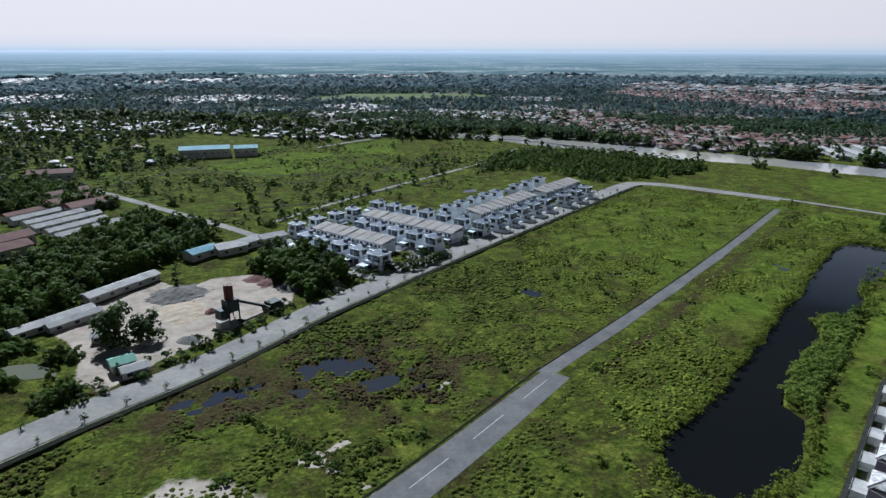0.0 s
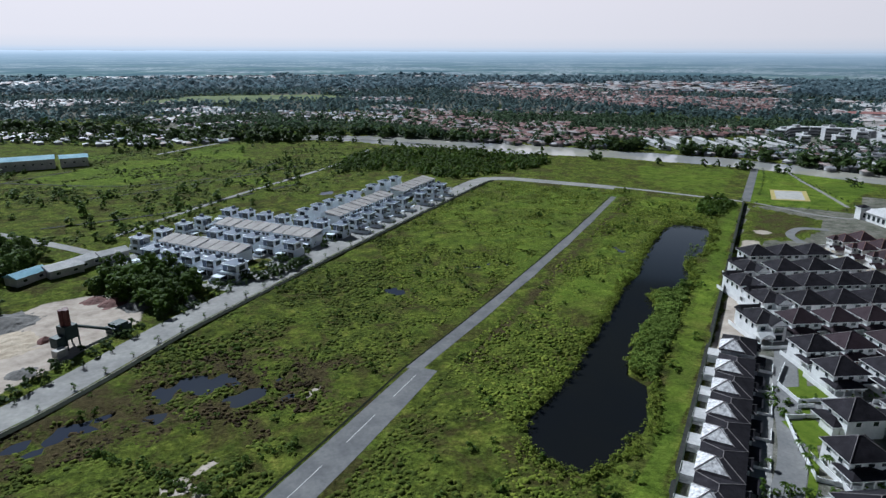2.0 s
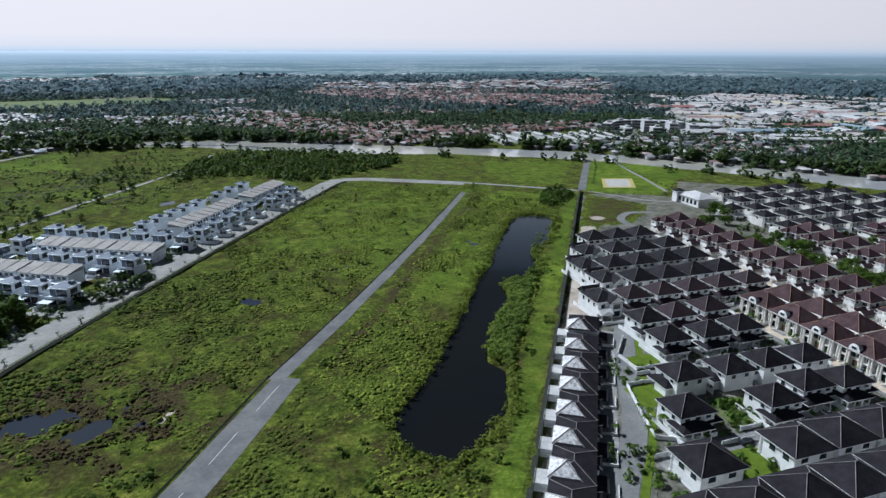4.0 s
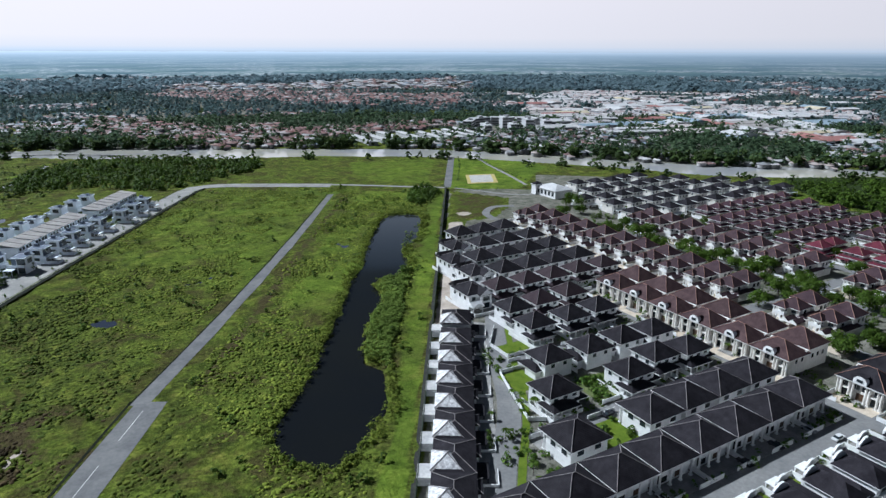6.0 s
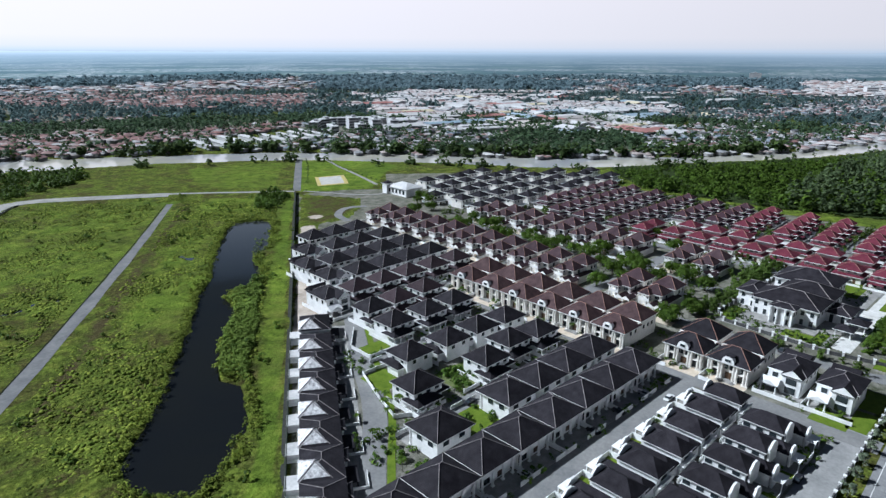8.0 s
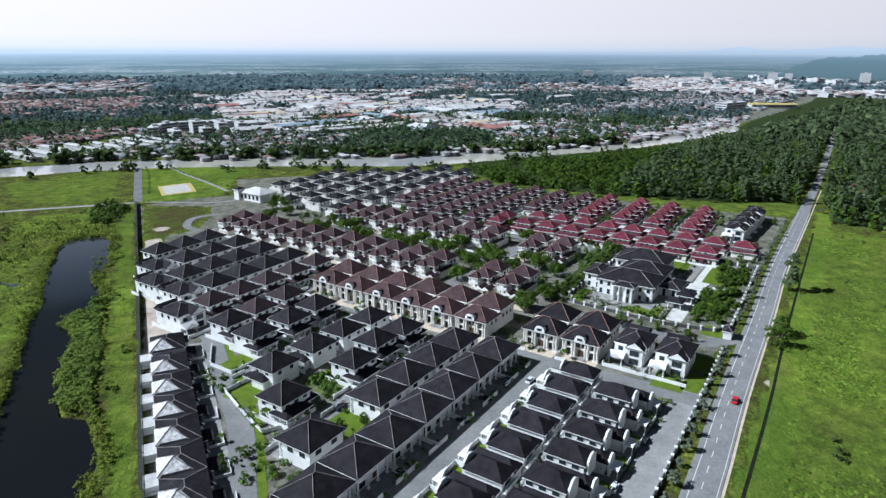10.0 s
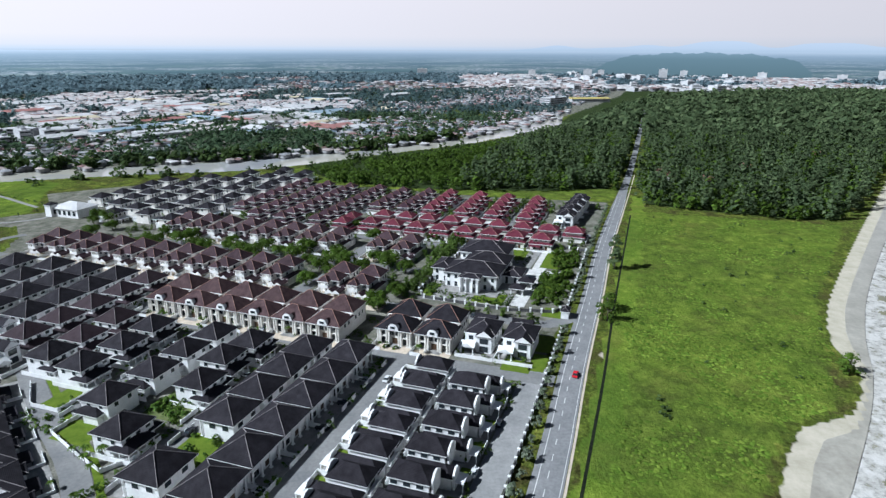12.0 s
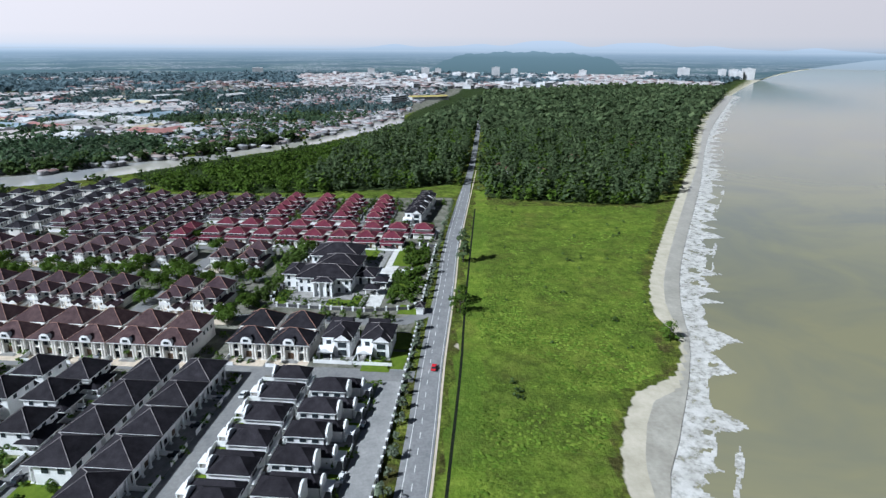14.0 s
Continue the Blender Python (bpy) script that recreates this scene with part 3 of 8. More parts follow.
# painted brighter to the east, where it is seen less against the sun
lawn_m = np.maximum(lawn_m, np.clip((gx + 0.35 * gy - 125) / 60, 0, 1) * np.clip(open_field / 8, 0, 1) * (0.38 + 0.2 * fbm(gx, gy, 16, 87)))
along_f, off_f = gx * unit(FENCE_DIR).x + gy * unit(FENCE_DIR).y, gx * unit(FENCE_DIR + 90).x + gy * unit(FENCE_DIR + 90).y
lawn_m = np.maximum(lawn_m, np.clip((off_f - 7.5) / 2, 0, 1) * np.clip((19 - off_f + 5 * (fbm(gx, gy, 18, 88) - 0.5)) / 3, 0, 1) * (along_f > 30) * (along_f < 470) * 0.54)
lawn_m *= (beach_in < -1) * np.clip(1 - 1.7 * run_side, 0, 1)
dist = np.hypot(gx, gy)
far_town = ((gy > np.interp(gx, [p[0] for p in RIVER_LINE], [p[1] for p in RIVER_LINE])) & (beach_in < 0)) * 0.62
town_soil = np.maximum(np.clip(town_in / 3 + 0.3, 0, 1), far_town * (fbm(gx, gy, 160, 8) > 0.48))
lawn_m = np.where(depth_in(gx, gy, bald) > 0, np.minimum(lawn_m, 0.3), lawn_m)
town_soil = np.where((strip_town > 0.1) | (depth_in(gx, gy, bald) > 0), 0, town_soil)
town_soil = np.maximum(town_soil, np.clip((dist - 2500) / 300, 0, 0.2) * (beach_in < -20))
behind = depth_in(gx, gy, [(456, -42), (456, 40), (470, 140), (490, 250), (540, 240), (505, 120), (508, -52)])
lawn_m = np.where(behind > 0, 0.5, lawn_m)
town_soil = np.where(behind > 0, 0, town_soil)
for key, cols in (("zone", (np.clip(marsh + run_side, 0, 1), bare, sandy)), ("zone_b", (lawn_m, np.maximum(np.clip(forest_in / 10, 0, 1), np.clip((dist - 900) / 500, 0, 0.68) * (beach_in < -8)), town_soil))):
    at = ground_mesh.color_attributes.new(key, "FLOAT_COLOR", "POINT")
    at.data.foreach_set("color", np.stack([*cols, np.ones(gx.shape)], 1).astype(np.float32).ravel())
ground_mesh.polygons.foreach_set("use_smooth", np.ones(len(quads), bool))
ground_mesh.materials.append(GROUND)
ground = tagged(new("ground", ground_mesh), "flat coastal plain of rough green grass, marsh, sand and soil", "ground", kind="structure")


# ---- water ----
def flat(name, pts, z, mat, label, category, kind="structure", thick=0.0):
    bm = bmesh.new()
    f = bm.faces.new([bm.verts.new((x, y, z)) for x, y in pts])
    if f.normal.z < 0 or sum((pts[i - 1][0] * pts[i][1] - pts[i][0] * pts[i - 1][1]) for i in range(len(pts))) < 0:
        f.normal_flip()
    if thick:
        low = bmesh.ops.extrude_face_region(bm, geom=[f])
        bmesh.ops.translate(bm, vec=(0, 0, -thick), verts=[v for v in low["geom"] if isinstance(v, bmesh.types.BMVert)])
        bmesh.ops.recalc_face_normals(bm, faces=bm.faces)
    bmesh.ops.triangulate(bm, faces=[f for f in bm.faces if len(f.verts) > 4])
    me = bpy.data.meshes.new(name)
    bm.to_mesh(me)
    bm.free()
    me.materials.append(mat)
    return tagged(new(name, me), label, category, kind=kind)


def offset_line(pts, d):
    p = np.array(pts, float)
    t = np.gradient(p, axis=0)
    t /= np.linalg.norm(t, axis=1)[:, None] + 1e-9
    return p + np.stack([-t[:, 1], t[:, 0]], 1) * np.reshape(d, (-1, 1) if np.ndim(d) else ())


def ribbon(name, pts, width, z, mat, label="", category="road", kind="structure", side=0.0, parent=None):
    """A strip of that width along the line; side: metres to its left."""
    w = np.asarray(width) * np.ones(len(pts))
    l, r = offset_line(pts, side + w / 2), offset_line(pts, side - w / 2)
    n = len(pts)
    v = np.concatenate([np.c_[l, np.full(n, z)], np.c_[r, np.full(n, z)]])
    i = np.arange(n - 1)
    me = fast_mesh(name, v, np.stack([i, i + n, i + n + 1, i + 1], 1))
    me.materials.append(mat)
    ob = new(name, me)
    ob.parent = parent
    return ob if parent else tagged(ob, label, category, kind=kind)


c0 = shore.mean(axis=0)
flat("lake", [tuple(c0 + (p - c0) * 1.04 + 2.5 * (p - c0) / np.linalg.norm(p - c0)) for p in shore[::3]], -0.55, LAKE, "dark still lake between grassy banks", "lake")
flat("pond", [(-92, 152), (-4, 158), (-2, 206), (-60, 206)], -0.5, POOLS, "broken shallow pools in the brown marsh", "pond")
flat("creek", CREEK_SHAPE, -0.35, CREEK, "silty winding creek beside the sand yard", "creek")
for px, py, rx, ry, wob in ponds[4:]:
    flat("pond", [(px + 1.7 * rx * math.cos(a * 0.5236), py + 1.9 * ry * math.sin(a * 0.5236)) for a in range(12)], -0.5, POOLS, "small shallow pool in marshy grass", "pond")
ribbon("river", river, river_width(np.concatenate([[0], np.cumsum(np.linalg.norm(np.diff(river, axis=0), axis=1))])) + 14, -0.5, RIVER, "wide calm river between wooded banks", "river")
flat("sea", [tuple(p) for p in offset_line(waterline, 3)[::2]] + [(4650, -4650), (60, -4650)], -0.45, SEA, "pale silty sea along the beach", "sea")

# ---- roads ----
ribbon("coast_road", coast_road, np.interp(coast_road[:, 0], [440, 520], [8.6, 5.6]), 0.22, ASPHALT, "two-lane asphalt coast road with wide shoulders")
ribbon("ring_road", ring_road, 13.0, 0.22, RING, "sandy pale road beside the marsh")
ribbon("run_road", run_road, np.linspace(13.6, 9.0, len(run_road)), 0.2, OLD_ROAD, "wide worn grey road through the grass")
ribbon("run_road", run_far, np.linspace(5.4, 4.0, len(run_far)) + 1.1 * np.sin(np.arange(len(run_far)) * 2.3) * (np.arange(len(run_far)) % 3 == 0), 0.21, OLD_ROAD, "narrow worn grey road through the grass")
ribbon("far_road", curve_points([(306, 376), (404, 491)], 10), 6.0, 0.22, OLD_ROAD, "straight pale road to the river")

# thin dark strip along the left edge of the road
ribbon("road_edge_strip", run_road, 0.7, 0.24, DITCH, "dark edge strip of the grey road", "drain", side=6.4)
ribbon("road_edge_strip", run_far, 0.6, 0.24, DITCH, "dark edge strip of the grey road", "drain", side=3.0)

# ---- building blocks ----
def part(name, bm, mat, parent, label="", smooth=False):
    me = bpy.data.meshes.new(name)
    bm.to_mesh(me)
    bm.free()
    me.materials.append(mat)
    if smooth:
        me.polygons.foreach_set("use_smooth", np.ones(len(me.polygons), bool))
    ob = new(name, me)
    ob.parent = parent
    if label:
        ob["label"] = label
    return ob


def thing(name, label, category, group="", m=None):
    ob = new(name)
    ob.empty_display_size = 0.1
    if m is not None:
        ob.matrix_world = m
    return tagged(ob, label, category, group)


def add_box(bm, x0, x1, y0, y1, z0, z1):
    bmesh.ops.create_cube(bm, size=1, matrix=Matrix.Translation(((x0 + x1) / 2, (y0 + y1) / 2, (z0 + z1) / 2)) @ Matrix.Diagonal((x1 - x0, y1 - y0, z1 - z0, 1)))
    return bm


def boxes(*dims):
    bm = bmesh.new()
    for d in dims:
        add_box(bm, *d)
    return bm


def round_post(x, y, z0, z1, r, sides=8):
    """A column with a base block and a capital."""
    bm = bmesh.new()
    bmesh.ops.create_cone(bm, cap_ends=True, segments=sides, radius1=r, radius2=r * 0.88, depth=z1 - z0, matrix=Matrix.Translation((x, y, (z0 + z1) / 2)))
    add_box(bm, x - r * 1.3, x + r * 1.3, y - r * 1.3, y + r * 1.3, z0, z0 + 0.35)
    add_box(bm, x - r * 1.35, x + r * 1.35, y - r * 1.35, y + r * 1.35, z1 - 0.3, z1)
    return bm


def hip_shape(x0, x1, y0, y1, z, rise, over=0.7, thick=0.28, gable=False, peak=0.0):
    """A hipped roof over the rectangle: eaves board, slopes and soffit; and the lines of its hips and ridge. gable: upright ends along the ridge."""
    x0, x1, y0, y1 = x0 - over, x1 + over, y0 - over, y1 + over
    w, d = x1 - x0, y1 - y0
    bm = bmesh.new()
    lo = [bm.verts.new(p) for p in ((x0, y0, z - thick), (x1, y0, z - thick), (x1, y1, z - thick), (x0, y1, z - thick))]
    hi = [bm.verts.new(p) for p in ((x0, y0, z), (x1, y0, z), (x1, y1, z), (x0, y1, z))]
    run = min(w, d) / 2 * (0.0 if gable else 1.0)
    top = z + rise
    if w >= d:
        a, c = (x0 + run + peak, (y0 + y1) / 2, top), (x1 - run - peak, (y0 + y1) / 2, top)
    else:
        a, c = ((x0 + x1) / 2, y0 + run + peak, top), ((x0 + x1) / 2, y1 - run - peak, top)
    if (Vector(a) - Vector(c)).length < 0.3:
        m = (Vector(a) + Vector(c)) / 2
        a, c = m - Vector((0.15, 0, 0)), m + Vector((0.15, 0, 0))
    va, vc = bm.verts.new(a), bm.verts.new(c)
    bm.faces.new(lo[::-1])
    for i in range(4):
        bm.faces.new((lo[i], lo[(i + 1) % 4], hi[(i + 1) % 4], hi[i]))
    if w >= d:
        bm.faces.new((hi[0], hi[1], vc, va)), bm.faces.new((hi[2], hi[3], va, vc))
        bm.faces.new((hi[1], hi[2], vc)), bm.faces.new((hi[3], hi[0], va))
        lines = [(hi[0].co, a), (hi[3].co, a), (hi[1].co, c), (hi[2].co, c), (a, c)]
    else:
        bm.faces.new((hi[1], hi[2], vc, va)), bm.faces.new((hi[3], hi[0], va, vc))
        bm.faces.new((hi[0], hi[1], va)), bm.faces.new((hi[2], hi[3], vc))
        lines = [(hi[0].co, a), (hi[1].co, a), (hi[2].co, c), (hi[3].co, c), (a, c)]
    if gable:
        lines = lines[-1:]
    return bm, [(Vector(p), Vector(q)) for p, q in lines]


def caps(lines, r=0.14):
    """Rounded ridge caps along roof lines."""
    bm = bmesh.new()
    for p, q in lines:
        d = q - p
        m = Matrix.Translation((p + q) / 2 + Vector((0, 0, r * 0.3))) @ d.to_track_quat("Z", "Y").to_matrix().to_4x4()
        bmesh.ops.create_cone(bm, cap_ends=True, segments=6, radius1=r, radius2=r, depth=d.length + r, matrix=m)
    return bm


def add_roof(root, x0, x1, y0, y1, z, rise, mat, cap=None, name="roof", r=0.15, **kw):
    bm, lines = hip_shape(x0, x1, y0, y1, z, rise, **kw)
    # white board along the eaves
    bm.normal_update()
    for f in bm.faces:
        if abs(f.normal.z) < 0.2 or f.normal.z < -0.8:
            f.material_index = 1
    ob = part(name, bm, mat, root)
    ob.data.materials.append(WHITE)
    if cap:
        part("ridge_cap", caps(lines, r * 0.75), cap, ob)
    return ob


def add_window(root, x, y, z, w, h, side="f", panes=2, detail=False):
    """A framed window on a wall; side: f front (-y), b back, l and r the ends."""
    n = 0.06
    fr, gl = bmesh.new(), bmesh.new()
    add_box(fr, -w / 2 - 0.12, w / 2 + 0.12, -0.08, 0.02, -h / 2 - 0.12, h / 2 + 0.12)
    for k in range(panes if detail else 1):
        q = w / (panes if detail else 1)
        add_box(gl, -w / 2 + q * k + 0.04, -w / 2 + q * (k + 1) - 0.04, -0.12, -0.07, -h / 2, h / 2)
    turn = {"f": 0, "r": 90, "b": 180, "l": 270}[side]
    m = pose(x, y, z, 0, 0, turn)
    for bm in (fr, gl):
        bmesh.ops.transform(bm, matrix=m, verts=bm.verts)
    if not detail:
        n0 = len(fr.faces)
        tmp = bpy.data.meshes.new("pane")
        gl.to_mesh(tmp)
        gl.free()
        fr.from_mesh(tmp)
        fr.faces.ensure_lookup_table()
        for k in range(n0, len(fr.faces)):
            fr.faces[k].material_index = 1
        bpy.data.meshes.remove(tmp)
        f = part("window", fr, WHITE, root)
        f.data.materials.append(GLASS)
        return f
    f = part("window", fr, WHITE, root)
    part("pane", gl, GLASS, f)
    return f


def villa(roof_mat, cap, w=12.4, d=11.5, eave=6.2, rise=4.0, label="", porch=True, body=WHITE, columns=4):
    """Two-storey house under one hipped roof, with tall columns before a recessed front."""
    root = thing("house", label, "house")
    x, y = w / 2, d / 2
    part("wall", boxes((-x, x, -y + 1.6, y, 0, eave - 0.2), (-x - 0.05, x + 0.05, -y + 1.5, y + 0.05, 3.1, 3.4), (-x - 0.06, x + 0.06, -y + 1.4, y + 0.06, 0, 0.4)), body, root)
    add_roof(root, -x, x, -y, y, eave, rise, roof_mat, cap, over=0.9)
    for k in range(columns):
        cx = -x + 0.5 + (w - 1.0) * k / (columns - 1)
        part("column", round_post(cx, -y + 0.35, 0, eave - 0.25, 0.32), body, root)
    part("balcony", boxes((-x + 1.0, x - 1.0, -y + 0.5, -y + 1.62, 3.2, 3.42), (-x + 1.0, x - 1.0, -y + 0.5, -y + 0.62, 3.42, 4.2)), body, root)
    # windows enlarged so their dark glass stands for the recess's shade
    for cx in (-x * 0.6, 0, x * 0.6):
        add_window(root, cx, -y + 1.6, 4.85, 2.7, 2.3, detail=True)
    add_window(root, -x * 0.55, -y + 1.6, 1.55, 3.4, 2.5)
    part("front_door", boxes((x * 0.2, x * 0.2 + 1.6, -y + 1.5, -y + 1.62, 0, 2.4)), DOOR, root)
    for s, sx in (("l", -x), ("r", x)):
        for cy in (-y * 0.2, y * 0.55):
            add_window(root, sx, cy, 4.5, 2.0, 1.8, s)
    add_window(root, x * 0.5, y, 4.6, 2.2, 1.7, "b"), add_window(root, -x * 0.45, y, 4.6, 2.2, 1.7, "b")
    if porch:
        part("yard_wall", boxes((-x - 0.9, -x - 0.75, -y - 4.6, y, 0, 1.5), (-x - 0.9, -x * 0.4, -y - 4.75, -y - 4.6, 0, 1.5), (x * 0.45, x + 0.7, -y - 4.75, -y - 4.6, 0, 1.5)), body, root)
        part("forecourt", boxes((-x - 0.7, x + 0.7, -y - 4.6, -y + 1.5, -0.2, 0.06)), PAVING, root)
    return root


def slab_house(label):
    """Dark-roofed house whose two gables end in tall white fin walls at the front."""
    root = thing("house", label, "house")
    part("wall", boxes((-5.6, 0.9, -5.0, 5.2, 0, 5.6), (0.9, 5.5, -8.4, 4.6, 0, 3.3), (-5.65, 0.95, -5.05, 5.25, 2.9, 3.15)), WHITE, root)
    add_roof(root, -5.6, 0.9, -5.0, 5.2, 5.9, 2.7, ROOF_DARK, None, over=0.6)
    add_roof(root, 0.9, 5.5, -8.4, 4.6, 3.7, 2.0, ROOF_DARK, None, name="wing_roof", over=0.5)
    for nm, (x0, x1, y, z0, z1, zt) in (("fin_wall", (-5.2, 0.2, -5.75, 2.2, 6.6, 7.9)), ("wing_fin_wall", (1.2, 5.2, -9.0, 0.0, 4.4, 5.6))):
        bm = bmesh.new()
        prof = [(x0, z0), (x1, z0), (x1, z1), ((x0 + x1) / 2 + 0.8, zt), ((x0 + x1) / 2 - 0.8, zt), (x0, z1)]
        for yy, flip in ((y - 0.25, False), (y + 0.3, True)):
            vs = [bm.verts.new((px, yy, pz)) for px, pz in prof]
            bm.faces.new(vs[::-1] if flip else vs)
        bm.verts.ensure_lookup_table()
        n = len(prof)
        for i in range(n):
            j = (i + 1) % n
            bm.faces.new((bm.verts[j], bm.verts[i], bm.verts[n + i], bm.verts[n + j]))
        part(nm, bm, WHITE, root)
    for k, cx in enumerate((-4.2, -1.2)):
        add_window(root, cx, -5.0, 4.3, 1.8, 1.6)
    part("balcony", boxes((-5.6, 0.9, 5.2, 6.4, 2.9, 3.1), (-5.6, 0.9, 6.25, 6.4, 3.1, 4.0)), WHITE, root)
    for s, sx in (("l", -5.6),):
        for cy in (-2.8, 0.6, 4.0):
            add_window(root, sx, cy, 4.5, 1.9, 1.1, s, 3)
        add_window(root, sx, 0, 1.6, 1.6, 1.6, s)
    add_window(root, -2.4, 5.2, 4.5, 3.0, 1.5, "b", 3)
    add_window(root, 5.5, 0, 2.0, 1.6, 1.2, "r")
    part("carport", boxes((1.0, 5.4, -11.6, -9.0, 2.5, 2.7), (1.1, 1.35, -11.5, -11.25, 0, 2.5), (5.05, 5.3, -11.5, -11.25, 0, 2.5)), WHITE, root)
    part("yard_wall", boxes((-5.95, -5.8, -11.8, 6.4, 0, 1.7), (-5.8, -1.2, -11.95, -11.8, 0, 1.5)), WHITE, root)
    part("forecourt", boxes((-5.8, 5.8, -11.8, -5.0, -0.2, 0.05)), PAVING, root)
    part("lawn", boxes((-5.4, -1.2, -11.6, -8.2, 0.05, 0.12)), LAWN, root)
    return root


def manor(roof_mat, cap, label, body=CREAM):
    """Grand terrace house: a lower columned front block with an arched dormer, and a taller block behind."""
    root = thing("house", label, "house")
    part("wall", boxes((-6.6, 6.6, -6.5, 2.0, 0, 6.3), (-6.6, 6.6, 2.0, 15.0, 0, 7.3), (-6.65, 6.65, -6.55, 2.05, 3.2, 3.5), (-6.5, -2.7, -7.5, -6.5, 3.1, 3.5), (2.7, 6.5, -7.5, -6.5, 3.1, 3.5), (-6.7, 6.7, -8.0, -7.0, 5.9, 6.3)), body, root)
    add_roof(root, -6.6, 6.6, -7.6, 3.0, 6.5, 4.0, roof_mat, cap)
    add_roof(root, -6.2, 6.2, 4.0, 15.0, 7.6, 4.4, roof_mat, cap, name="rear_roof")
    for k, cx in enumerate((-6.3, -5.3, -2.9, -1.9, 1.9, 2.9, 5.3, 6.3)):
        part("column", round_post(cx, -7.4, 0, 6.45, 0.42), body, root)
    bm = bmesh.new()
    bmesh.ops.create_cone(bm, cap_ends=True, segments=16, radius1=2.0, radius2=2.0, depth=1.7, matrix=Matrix.Translation((0, -7.5, 6.9)) @ Matrix.Rotation(math.pi / 2, 4, "X"))
    bmesh.ops.bisect_plane(bm, geom=bm.verts[:] + bm.edges[:] + bm.faces[:], plane_co=(0, 0, 6.5), plane_no=(0, 0, -1), clear_outer=True)
    part("dormer", bm, WHITE, root, "white arched dormer over the porch")
    add_window(root, 0, -8.36, 7.5, 1.9, 0.9)
    part("dormer_roof", boxes((-1.5, 1.5, -8.2, -5.6, 8.75, 8.95)), roof_mat, root)
    # large panes darken the front in place of shade behind the columns
    for cx in (-4.9, -1.4, 1.4, 4.9):
        add_window(root, cx, -6.5, 4.8, 2.2, 2.3, detail=True)
    for cx in (-4.6, 4.6):
        add_window(root, cx, -6.5, 1.6, 2.8, 2.5)
    part("front_door", boxes((-1.0, 1.0, -6.62, -6.5, 0, 2.7)), DOOR, root)
    for s, sx in (("l", -6.6), ("r", 6.6)):
        for cy in (-3, 0.2, 6, 9, 12):
            add_window(root, sx, cy, 4.9, 1.2, 1.5, s)
    for cx in (-4.4, -1.5, 1.5, 4.4):
        add_window(root, cx, 2.0, 6.9, 1.7, 0.7)
    part("step", boxes((-3, 3, -9.4, -6.6, 0, 0.18), (-2.4, 2.4, -8.9, -6.6, 0.18, 0.36)), PAVING, root)
    part("forecourt", boxes((-6.9, 6.9, -12.6, -6.6, -0.2, 0.06)), SANDSTONE, root)
    part("yard_wall", boxes((-7.05, -6.9, -12.8, 15, 0, 1.6), (-6.9, -3.4, -12.8, -12.65, 0, 1.4)), WHITE, root)
    return root


